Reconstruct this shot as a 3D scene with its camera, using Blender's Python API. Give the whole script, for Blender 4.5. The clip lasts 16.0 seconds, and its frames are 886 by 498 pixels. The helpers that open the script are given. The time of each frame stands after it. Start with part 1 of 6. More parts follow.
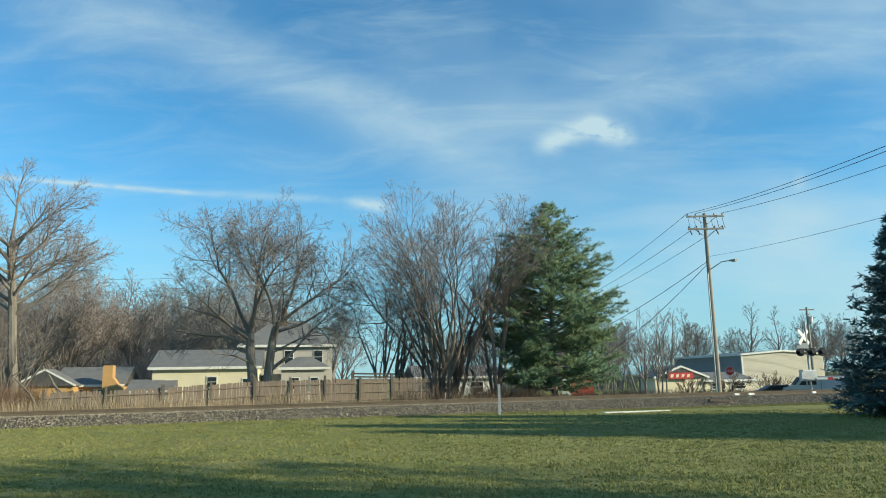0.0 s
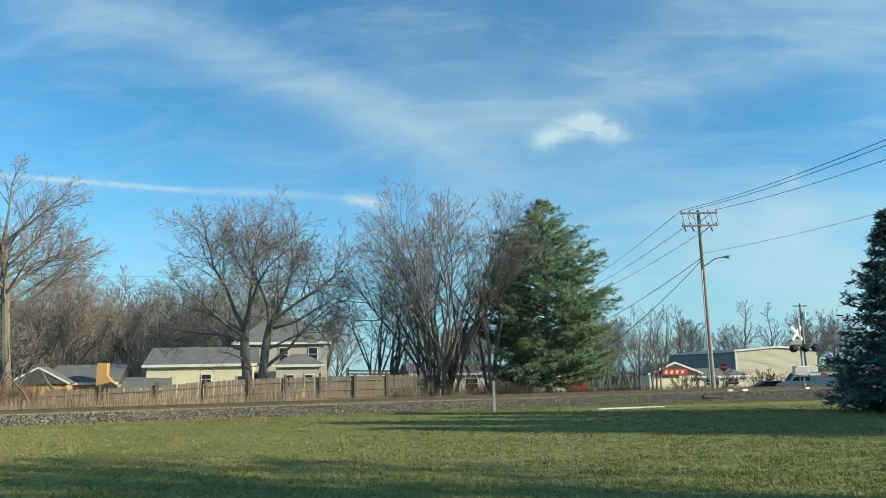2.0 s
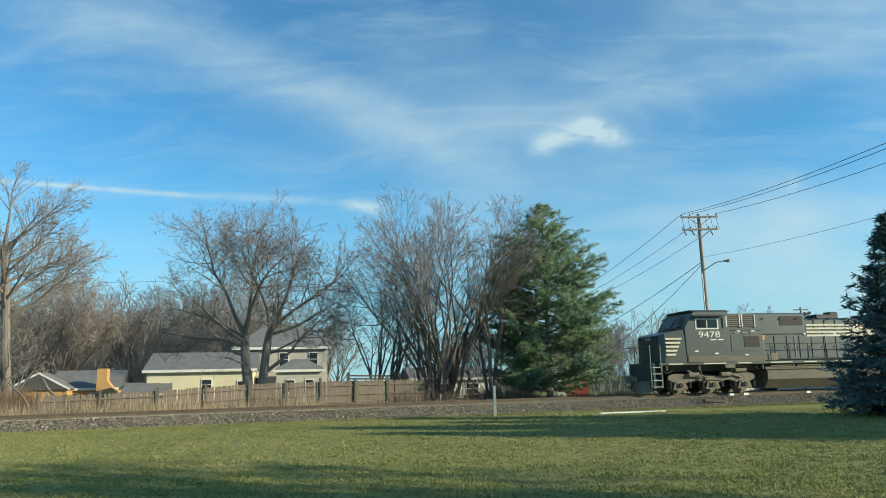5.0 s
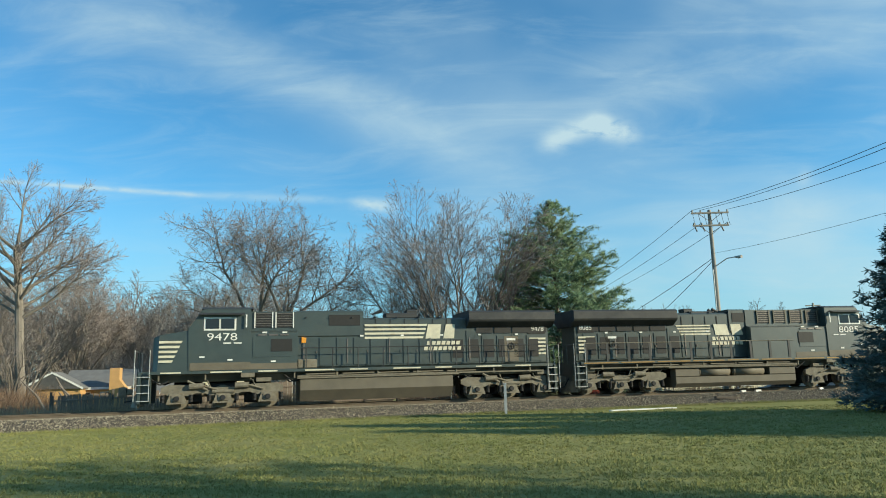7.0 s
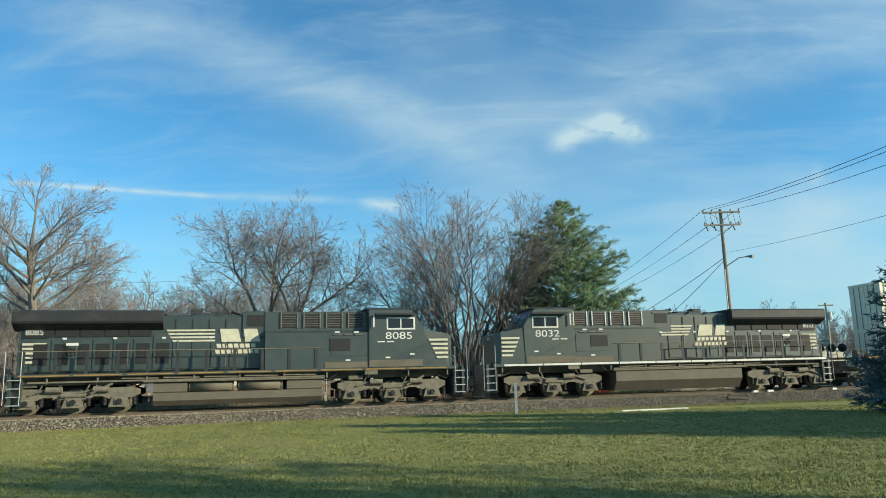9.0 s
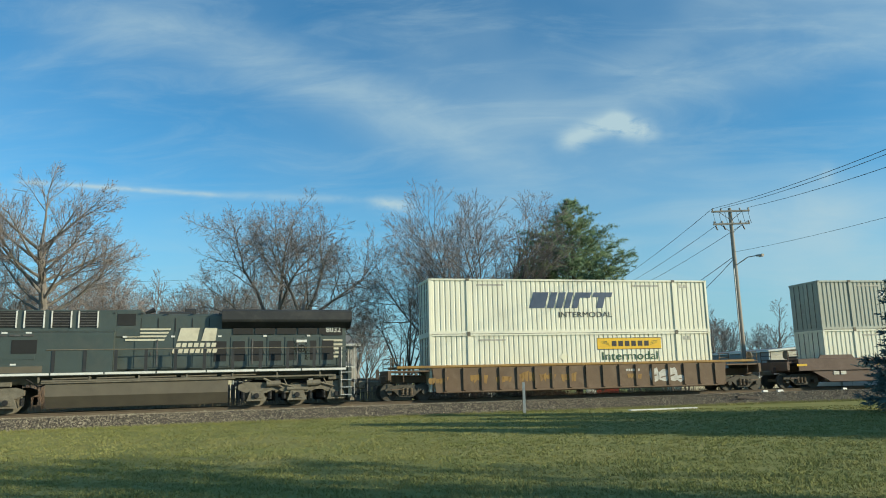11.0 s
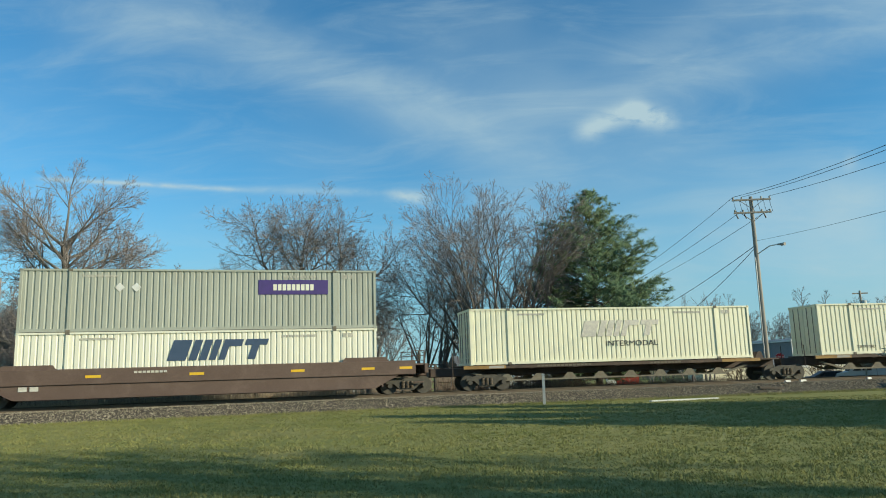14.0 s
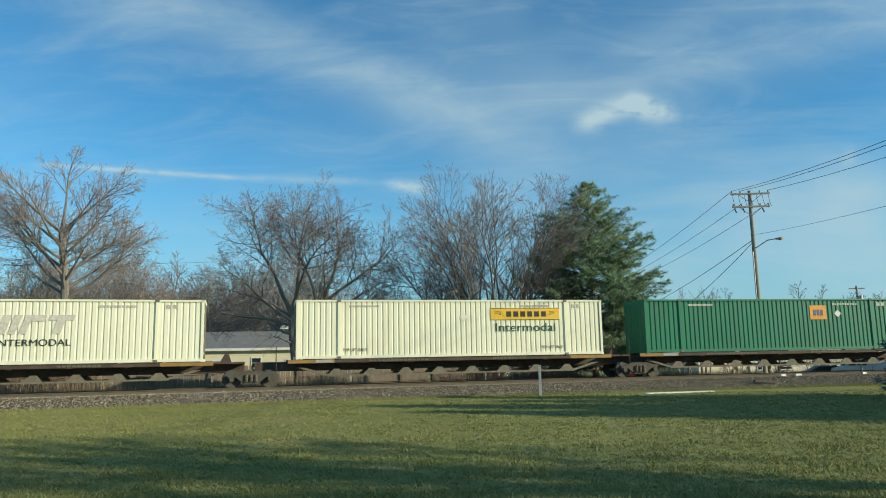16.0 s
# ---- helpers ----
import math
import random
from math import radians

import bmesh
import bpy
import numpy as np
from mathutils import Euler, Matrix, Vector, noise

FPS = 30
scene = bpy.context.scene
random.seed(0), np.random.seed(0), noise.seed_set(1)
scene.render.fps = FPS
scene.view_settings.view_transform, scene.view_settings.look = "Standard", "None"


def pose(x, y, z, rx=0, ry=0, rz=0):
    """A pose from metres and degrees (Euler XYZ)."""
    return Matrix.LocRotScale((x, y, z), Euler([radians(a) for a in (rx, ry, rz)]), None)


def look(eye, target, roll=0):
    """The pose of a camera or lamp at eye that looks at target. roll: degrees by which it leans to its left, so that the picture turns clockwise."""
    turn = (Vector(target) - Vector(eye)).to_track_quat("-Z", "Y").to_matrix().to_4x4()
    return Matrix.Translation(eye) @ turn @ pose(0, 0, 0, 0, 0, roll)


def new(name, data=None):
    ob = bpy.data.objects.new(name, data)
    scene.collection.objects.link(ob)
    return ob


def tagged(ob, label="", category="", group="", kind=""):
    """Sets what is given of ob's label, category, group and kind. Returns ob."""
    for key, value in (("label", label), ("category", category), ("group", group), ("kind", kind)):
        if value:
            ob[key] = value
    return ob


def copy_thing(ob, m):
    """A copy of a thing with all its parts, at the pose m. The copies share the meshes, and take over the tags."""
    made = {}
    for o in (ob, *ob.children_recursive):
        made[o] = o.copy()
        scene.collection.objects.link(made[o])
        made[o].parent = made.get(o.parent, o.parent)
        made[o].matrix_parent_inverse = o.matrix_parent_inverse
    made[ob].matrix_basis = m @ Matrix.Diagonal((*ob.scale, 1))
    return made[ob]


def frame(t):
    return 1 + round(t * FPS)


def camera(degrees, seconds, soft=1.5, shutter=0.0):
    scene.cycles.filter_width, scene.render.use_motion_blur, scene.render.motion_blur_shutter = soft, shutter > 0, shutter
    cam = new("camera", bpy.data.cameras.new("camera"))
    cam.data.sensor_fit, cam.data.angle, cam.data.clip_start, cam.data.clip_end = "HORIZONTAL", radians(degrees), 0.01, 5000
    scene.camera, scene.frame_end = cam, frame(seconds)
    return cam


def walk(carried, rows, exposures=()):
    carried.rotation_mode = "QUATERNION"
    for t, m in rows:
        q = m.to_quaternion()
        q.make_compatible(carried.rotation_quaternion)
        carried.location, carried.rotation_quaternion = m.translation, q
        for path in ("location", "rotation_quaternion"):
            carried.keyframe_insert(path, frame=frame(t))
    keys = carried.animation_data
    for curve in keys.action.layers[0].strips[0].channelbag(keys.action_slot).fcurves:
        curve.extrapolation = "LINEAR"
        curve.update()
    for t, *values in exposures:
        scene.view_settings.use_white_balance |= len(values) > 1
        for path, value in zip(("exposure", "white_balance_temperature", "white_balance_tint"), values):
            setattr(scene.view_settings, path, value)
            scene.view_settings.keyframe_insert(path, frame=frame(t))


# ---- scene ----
# ---------------------------------------------------------------- camera
# seconds, sideways sway, view direction, lean
PATH = [
    (0.0, 0.011, -0.01182, 0.98440, 0.17553, -1.003), (0.5, 0.016, -0.01069, 0.98500, 0.17220, -1.219),
    (1.0, 0.010, -0.00863, 0.98534, 0.17039, -1.155), (1.5, 0.005, -0.00677, 0.98551, 0.16947, -1.008),
    (2.0, 0.010, -0.00455, 0.98521, 0.17128, -1.150), (2.5, 0.012, -0.00407, 0.98481, 0.17358, -1.163),
    (3.0, 0.016, -0.00403, 0.98445, 0.17560, -1.280), (3.5, 0.015, -0.00405, 0.98415, 0.17730, -1.217),
    (4.0, 0.011, -0.00367, 0.98411, 0.17753, -1.243), (6.5, 0.008, -0.01224, 0.98421, 0.17660, -1.519),
    (7.0, 0.009, -0.01815, 0.98442, 0.17487, -1.528), (7.5, -0.003, -0.02278, 0.98445, 0.17419, -1.508),
    (8.0, -0.000, -0.02727, 0.98426, 0.17462, -1.522), (8.5, -0.004, -0.02993, 0.98413, 0.17492, -1.514),
    (9.0, -0.006, -0.03169, 0.98401, 0.17527, -1.494), (11.5, -0.001, -0.04772, 0.98357, 0.17413, -1.385),
    (12.0, 0.002, -0.05329, 0.98321, 0.17450, -1.494), (12.5, 0.003, -0.05832, 0.98293, 0.17448, -1.733),
    (13.0, -0.003, -0.06357, 0.98303, 0.17207, -1.549), (13.5, -0.015, -0.06712, 0.98344, 0.16834, -1.578),
    (14.0, -0.017, -0.06809, 0.98411, 0.16398, -1.699), (14.5, -0.018, -0.06738, 0.98501, 0.15880, -1.856),
    (15.0, -0.029, -0.06495, 0.98586, 0.15448, -1.622), (15.5, -0.020, -0.06510, 0.98622, 0.15207, -1.459),
    (16.0, -0.013, -0.06604, 0.98632, 0.15102, -1.065)]
EYE_Z = 1.754
cam = camera(63.04, 16.0, soft=1.0)
EXPO = [(0.0, 0.38, 6500, 0), (9.2, 0.38, 6500, 0), (11.3, 0.13, 6450, 0), (16.0, 0.11, 6450, 0)]
walk(cam, [(t, look((x, 0, EYE_Z), (x + dx * 10, dy * 10, EYE_Z + dz * 10), lean)) for t, x, dx, dy, dz, lean in PATH], EXPO)

# ---------------------------------------------------------------- light
SUN_EL, SUN_AZ = radians(20), math.atan2(-0.265, 0.964)   # azimuth of the sun in the ground plane, from +x


class Nodes:
    """Short hand for node trees."""

    def __init__(self, tree):
        self.t = tree

    def n(self, kind, ins=None, operation="", use_clamp=False, data_type="", smooth=False):
        nd = self.t.nodes.new(kind)
        if operation:
            nd.operation = operation
        if use_clamp:
            nd.use_clamp = True
        if data_type:
            nd.data_type = data_type
        if smooth:
            nd.clamp, nd.interpolation_type = True, "SMOOTHSTEP"
        for k, v in (ins or {}).items():
            if isinstance(v, bpy.types.NodeSocket):
                self.t.links.new(v, nd.inputs[k])
            else:
                nd.inputs[k].default_value = v
        return nd

    def m(self, op, a, b=0.0, clamp=False):
        return self.n("ShaderNodeMath", {0: a, 1: b}, operation=op, use_clamp=clamp).outputs[0]

    def mix(self, fac, a, b):
        nd = self.n("ShaderNodeMix", data_type="RGBA")
        for i, v in ((0, fac), (6, a), (7, b)):
            if isinstance(v, bpy.types.NodeSocket):
                self.t.links.new(v, nd.inputs[i])
            else:
                nd.inputs[i].default_value = v if i == 0 or len(v) == 4 else (*v, 1)
        return nd.outputs[2]

    def ramp(self, v, lo, hi):
        return self.n("ShaderNodeMapRange", {0: v, 1: lo, 2: hi}, smooth=True).outputs[0]

    def noise(self, vec, scale, detail=4.0, rough=0.55, dist=0.0):
        return self.n("ShaderNodeTexNoise", {"Vector": vec, "Scale": scale, "Detail": detail, "Roughness": rough, "Distortion": dist}).outputs[0]


def build_world():
    w = bpy.data.worlds.new("sky")
    scene.world = w
    w.use_nodes = True
    k = Nodes(w.node_tree)
    w.node_tree.nodes.clear()
    sky = k.n("ShaderNodeTexSky")
    sky.sky_type, sky.sun_disc, sky.sun_elevation, sky.sun_rotation = "NISHITA", False, SUN_EL, radians(90) - SUN_AZ
    sky.air_density, sky.dust_density, sky.ozone_density = 1.0, 0.1, 3.0
    vec = k.n("ShaderNodeTexCoord").outputs["Generated"]
    s = k.n("ShaderNodeSeparateXYZ", {0: vec})
    x, y, z = s.outputs
    yy = k.m("MAXIMUM", k.m("ABSOLUTE", y), 0.12)
    u, v = k.m("DIVIDE", x, yy), k.m("DIVIDE", z, yy)
    uv = k.n("ShaderNodeCombineXYZ", {0: u, 1: v, 2: 0.0}).outputs[0]

    def turned(angle, sx, sy):
        return k.n("ShaderNodeMapping", {"Vector": uv, "Rotation": (0, 0, radians(angle)), "Scale": (sx, sy, 1)}).outputs[0]

    def band(u0, v0, u1, v1, width, soft_ends=0.12):
        """1 on the line between two sky places, falling off across and past its ends."""
        du, dv = u1 - u0, v1 - v0
        ln = math.hypot(du, dv)
        du, dv = du / ln, dv / ln
        a, b = k.m("SUBTRACT", u, u0), k.m("SUBTRACT", v, v0)
        along = k.m("ADD", k.m("MULTIPLY", a, du), k.m("MULTIPLY", b, dv))
        across = k.m("ADD", k.m("MULTIPLY", a, -dv), k.m("MULTIPLY", b, du))
        g = k.m("DIVIDE", across, width)
        g = k.m("POWER", 2.718, k.m("MULTIPLY", k.m("MULTIPLY", g, g), -1.0))
        ends = k.m("MULTIPLY", k.ramp(along, -soft_ends, soft_ends), k.ramp(along, ln + soft_ends, ln - soft_ends))
        return k.m("MULTIPLY", g, ends)

    warp = k.noise(turned(20, 2.0, 5.0), 2.2, 6.0, 0.6, 0.4)
    wisp = k.noise(turned(27, 1.6, 7.0), 2.6, 8.0, 0.62, 0.8)
    fine = k.noise(turned(18, 4.0, 9.0), 4.0, 8.0, 0.65, 0.3)
    soft_n = k.noise(turned(0, 1.0, 1.6), 2.4, 3.0, 0.5)
    base = k.m("MULTIPLY", k.ramp(wisp, 0.38, 0.85), 0.26)
    veil = k.m("MULTIPLY", k.m("MULTIPLY", k.ramp(soft_n, 0.34, 0.72), k.m("ADD", k.m("MULTIPLY", k.ramp(u, -0.5, 0.6), 0.8), 0.35)), 0.34)
    total = k.m("ADD", base, veil)
    for (u0, v0, u1, v1, wd, amp, e) in BANDS:
        b = k.m("MULTIPLY", band(u0, v0, u1, v1, wd, e), k.m("ADD", k.m("MULTIPLY", k.ramp(warp, 0.25, 0.72), 0.65), 0.35))
        total = k.m("ADD", total, k.m("MULTIPLY", b, amp))
    for (u0, v0, u1, v1, wd, amp, e) in PUFFS:
        b = k.m("MULTIPLY", band(u0, v0, u1, v1, wd, e), k.ramp(fine, 0.18 if amp < 0.76 else 0.28, 0.62))
        total = k.m("ADD", total, k.m("MULTIPLY", b, amp))
    # thinner cloud high up, milky air low down
    total = k.m("MINIMUM", k.m("MULTIPLY", total, k.ramp(v, -0.02, 0.04)), 0.92)
    deep = k.n("ShaderNodeMix", data_type="RGBA")
    deep.blend_type = "MULTIPLY"
    deep.inputs[0].default_value = 1.0
    k.t.links.new(sky.outputs[0], deep.inputs[6])
    deep.inputs[7].default_value = (*CLEAR, 1)
    air = k.mix(k.m("MULTIPLY", k.ramp(v, 0.30, -0.02), 0.8), deep.outputs[2], HAZE)
    col = k.mix(total, air, CLOUD)
    bg = k.n("ShaderNodeBackground", {"Color": col, "Strength": SKY})
    k.t.links.new(bg.outputs[0], k.n("ShaderNodeOutputWorld").inputs[0])


SKY, CLOUD, CLEAR, HAZE = 0.105, (4.3, 5.4, 6.1), (0.62, 1.19, 1.40), (2.5, 4.2, 5.4)
BANDS = [(-0.62, 0.56, -0.28, 0.47, 0.042, 0.36, 0.10), (-0.30, 0.46, -0.08, 0.375, 0.042, 0.48, 0.10),
         (-0.10, 0.375, 0.10, 0.26, 0.055, 0.36, 0.12), (0.06, 0.37, 0.70, 0.49, 0.05, 0.32, 0.20),
         (0.30, 0.20, 0.75, 0.24, 0.05, 0.30, 0.15), (0.16, 0.10, 0.75, 0.14, 0.07, 0.38, 0.12), (0.25, 0.47, 0.75, 0.56, 0.05, 0.22, 0.15)]
PUFFS = [(0.13, 0.325, 0.22, 0.36, 0.016, 0.75, 0.02), (0.205, 0.352, 0.26, 0.335, 0.016, 0.80, 0.02),
         (-0.66, 0.297, -0.37, 0.267, 0.0036, 0.72, 0.03), (-0.37, 0.267, -0.15, 0.252, 0.006, 0.34, 0.05),
         (-0.14, 0.247, -0.08, 0.236, 0.011, 0.85, 0.02), (0.49, 0.268, 0.50, 0.262, 0.012, 0.5, 0.01)]
build_world()

lamp = bpy.data.lights.new("sun", "SUN")
lamp.energy, lamp.angle, lamp.color = 5.0, radians(0.6), (1.0, 0.87, 0.66)
to_sun = Vector((math.cos(SUN_AZ) * math.cos(SUN_EL), math.sin(SUN_AZ) * math.cos(SUN_EL), math.sin(SUN_EL)))
new("sun", lamp).matrix_world = look(to_sun * 200, (0, 0, 0))


# ---------------------------------------------------------------- materials
def mat(name, col, col2=None, rough=0.6, metal=0.0, scale=3.0, fine=40.0, amount=0.5, bump=0.15, dirt=None, dirt_amount=0.4,
        dirt_scale=1.2, island=0.0, stretch=(1, 1, 1), spec=0.5, bump_dist=0.01):
    """A surface with broad stains, fine grain and relief, in object space at true size."""
    m = bpy.data.materials.new(name)
    m.use_nodes = True
    k = Nodes(m.node_tree)
    bsdf = m.node_tree.nodes["Principled BSDF"]
    co = k.n("ShaderNodeTexCoord").outputs["Object"]
    rnd = k.n("ShaderNodeObjectInfo").outputs["Random"]
    off = k.n("ShaderNodeVectorMath", {0: co, 1: k.n("ShaderNodeCombineXYZ", {0: k.m("MULTIPLY", rnd, 37.0), 1: 0.0, 2: k.m("MULTIPLY", rnd, 11.0)}).outputs[0]}, operation="ADD").outputs[0]
    co = k.n("ShaderNodeMapping", {"Vector": off, "Scale": stretch}).outputs[0]
    col2 = col2 or tuple(c * 0.72 for c in col)
    broad, grain = k.noise(co, scale, 5.0), k.noise(co, fine, 3.0, 0.6)
    f = k.ramp(k.m("ADD", k.m("MULTIPLY", broad, 0.6), k.m("MULTIPLY", grain, 0.4)), 0.5 - 0.35 * (1.1 - amount), 0.5 + 0.35 * (1.1 - amount))
    c = k.mix(f, col, col2)
    if dirt:
        d = k.m("MULTIPLY", k.ramp(k.noise(co, dirt_scale, 7.0, 0.65, 0.5), 0.45, 0.72), dirt_amount)
        c = k.mix(d, c, dirt)
    if island:
        isl = k.n("ShaderNodeNewGeometry").outputs["Random Per Island"]
        h = k.n("ShaderNodeHueSaturation", {"Hue": k.m("ADD", k.m("MULTIPLY", isl, 0.04 * island), 0.5 - 0.02 * island),
                                            "Value": k.m("ADD", k.m("MULTIPLY", isl, 1.1 * island), 1.0 - 0.55 * island), "Color": c})
        c = h.outputs[0]
    m.node_tree.links.new(c, bsdf.inputs["Base Color"])
    m.node_tree.links.new(k.m("ADD", k.m("MULTIPLY", grain, 0.25), rough - 0.12), bsdf.inputs["Roughness"])
    bsdf.inputs["Metallic"].default_value = metal
    bsdf.inputs["Specular IOR Level"].default_value = spec
    if bump:
        b = k.n("ShaderNodeBump", {"Strength": bump, "Distance": bump_dist, "Height": k.m("ADD", k.m("MULTIPLY", broad, 0.5), grain)})
        m.node_tree.links.new(b.outputs[0], bsdf.inputs["Normal"])
    return m


def glass_mat(name, col, rough=0.05):
    m = bpy.data.materials.new(name)
    m.use_nodes = True
    b = m.node_tree.nodes["Principled BSDF"]
    b.inputs["Base Color"].default_value = (*col, 1)
    b.inputs["Roughness"].default_value = rough
    b.inputs["Specular IOR Level"].default_value = 0.4
    return m


MAT = {}


def setup_materials():
    d = MAT
    d["black"] = mat("black_engine_paint", (0.046, 0.063, 0.059), (0.032, 0.044, 0.042), 0.40, spec=0.8, scale=1.5, fine=25, bump=0.05, dirt=(0.070, 0.076, 0.064), dirt_amount=0.4)
    # dusty black, its base also lightened to carry the low sun's sheen
    d["black_dusty_sheen"] = mat("dusty_black_paint_with_sheen", (0.062, 0.080, 0.070), (0.044, 0.056, 0.050), 0.42, spec=0.85, scale=1.2, fine=22, bump=0.05, dirt=(0.10, 0.102, 0.082), dirt_amount=0.45)
    d["black_top"] = mat("matt_black_roof", (0.032, 0.034, 0.036), (0.02, 0.022, 0.024), 0.6, dirt=(0.09, 0.085, 0.075), dirt_amount=0.3)
    d["grime"] = mat("dusty_underframe", (0.22, 0.196, 0.145), (0.11, 0.098, 0.074), 0.8, scale=4, fine=35, bump=0.3, dirt=(0.17, 0.14, 0.10), dirt_amount=0.4)
    d["tank"] = mat("dusty_tank", (0.15, 0.13, 0.094), (0.105, 0.092, 0.069), 0.7, scale=1.5, dirt=(0.14, 0.118, 0.085), dirt_amount=0.45)
    # near-black; on grilles, screens and slots it stands in for the shade inside
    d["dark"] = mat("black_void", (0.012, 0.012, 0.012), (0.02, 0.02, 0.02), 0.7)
    d["steel"] = mat("worn_steel", (0.22, 0.20, 0.18), (0.12, 0.10, 0.09), 0.45, 0.6, scale=5)
    d["rail_side"] = mat("rusty_rail", (0.150, 0.118, 0.082), (0.11, 0.085, 0.06), 0.85, scale=3, dirt=(0.17, 0.13, 0.09))
    d["tie"] = mat("creosoted_tie", (0.06, 0.047, 0.037), (0.10, 0.085, 0.07), 0.9, scale=4, fine=60, stretch=(1, 6, 1), bump=0.4)
    d["white_paint"] = mat("white_paint", (0.78, 0.78, 0.74), (0.62, 0.61, 0.56), 0.5, dirt=(0.35, 0.32, 0.27), dirt_amount=0.25)
    d["cream_paint"] = mat("weathered_white_stripe", (0.66, 0.62, 0.47), (0.52, 0.48, 0.36), 0.55, dirt=(0.25, 0.22, 0.17), dirt_amount=0.3)
    d["yellow"] = mat("yellow_paint", (0.80, 0.50, 0.02), (0.70, 0.42, 0.03), 0.5, dirt=(0.4, 0.3, 0.1), dirt_amount=0.2)
    d["orange"] = mat("orange_paint", (0.80, 0.33, 0.03), None, 0.5)
    d["box_white"] = mat("cream_white_container_paint", (0.80, 0.785, 0.64), (0.74, 0.72, 0.58), 0.5, scale=0.8, fine=18, amount=0.5, bump=0.05,
                         dirt=(0.42, 0.37, 0.29), dirt_amount=0.20, dirt_scale=1.0, stretch=(1, 1, 0.35))
    d["box_cream"] = mat("yellowish_white_container_paint", (0.81, 0.79, 0.60), (0.75, 0.725, 0.54), 0.5, scale=0.8, fine=18, amount=0.5, bump=0.05,
                         dirt=(0.40, 0.34, 0.25), dirt_amount=0.20, dirt_scale=1.0, stretch=(1, 1, 0.35))
    d["box_grey"] = mat("grey_container_paint", (0.41, 0.425, 0.355), (0.35, 0.365, 0.305), 0.5, scale=0.8, fine=18, bump=0.05, dirt=(0.2, 0.18, 0.15), dirt_amount=0.25, stretch=(1, 1, 0.35))
    d["box_green"] = mat("green_container_paint", (0.022, 0.20, 0.105), (0.018, 0.16, 0.085), 0.45, scale=0.8, fine=18, bump=0.05, dirt=(0.09, 0.12, 0.08), dirt_amount=0.25, stretch=(1, 1, 0.35))
    d["logo_blue"] = mat("slate_blue_decal", (0.045, 0.075, 0.13), (0.06, 0.09, 0.15), 0.5)
    d["logo_faint"] = mat("peeling_grey_decal", (0.48, 0.45, 0.40), (0.6, 0.57, 0.48), 0.6, scale=6, amount=0.9)
    d["logo_purple"] = mat("purple_decal", (0.075, 0.045, 0.20), (0.06, 0.04, 0.16), 0.5)
    d["faint_ink"] = mat("faded_small_lettering", (0.36, 0.35, 0.29), (0.5, 0.48, 0.4), 0.6, scale=8, amount=0.9)
    d["bogie_dark"] = mat("oily_dusty_bogie", (0.10, 0.090, 0.070), (0.05, 0.046, 0.038), 0.8, scale=4, fine=35, bump=0.3, dirt=(0.15, 0.125, 0.09), dirt_amount=0.3)
    d["ink_green"] = mat("dark_green_lettering", (0.012, 0.085, 0.04), None, 0.5)
    d["ink_black"] = mat("black_lettering", (0.03, 0.03, 0.03), None, 0.5)
    d["well_brown"] = mat("rust_brown_well_car", (0.165, 0.112, 0.070), (0.115, 0.076, 0.048), 0.75, scale=1.2, fine=20, dirt=(0.24, 0.175, 0.115), dirt_amount=0.5, bump=0.2)
    d["well_mauve"] = mat("faded_brown_well_car", (0.132, 0.088, 0.068), (0.105, 0.068, 0.052), 0.7, scale=1.0, fine=20, dirt=(0.20, 0.14, 0.11), dirt_amount=0.4)
    d["well_ochre"] = mat("ochre_top_chord", (0.38, 0.225, 0.055), (0.23, 0.135, 0.05), 0.7, scale=2, dirt=(0.12, 0.08, 0.05), dirt_amount=0.5)
    d["spine"] = mat("dark_brown_spine_car", (0.075, 0.048, 0.036), (0.045, 0.032, 0.026), 0.75, scale=2, dirt=(0.15, 0.11, 0.08), dirt_amount=0.45)
    d["graffiti"] = mat("white_spray_paint", (0.62, 0.62, 0.58), (0.4, 0.38, 0.34), 0.6, scale=5)
    d["glass"] = glass_mat("dark_window_glass", (0.02, 0.025, 0.03))
    d["bark"] = mat("grey_brown_bark", (0.21, 0.18, 0.15), (0.13, 0.11, 0.092), 0.9, scale=4, fine=30, stretch=(1, 1, 0.25), bump=0.5)
    d["bark_pale"] = mat("pale_bark", (0.25, 0.22, 0.185), (0.15, 0.132, 0.112), 0.9, scale=4, fine=30, stretch=(1, 1, 0.25), bump=0.5)
    d["twig"] = mat("brown_twigs", (0.27, 0.235, 0.212), (0.19, 0.165, 0.148), 0.9, bump=0)
    # haze of the distance is mixed into this twig colour
    d["twig_far"] = mat("hazy_far_twigs", (0.235, 0.217, 0.204), (0.18, 0.166, 0.155), 0.95, bump=0)
    d["twig_red"] = mat("reddish_twigs", (0.31, 0.26, 0.235), (0.225, 0.19, 0.172), 0.9, bump=0)
    d["needles"] = mat("pine_needles", (0.140, 0.220, 0.105), (0.105, 0.180, 0.098), 0.65, scale=0.7, fine=4, island=0.35, bump=0, dirt=(0.20, 0.18, 0.03), dirt_amount=0.5, dirt_scale=0.5)
    d["needles_blue"] = mat("blue_green_spruce_needles", (0.075, 0.122, 0.104), (0.050, 0.090, 0.080), 0.6, scale=0.7, fine=4, island=0.5, bump=0)
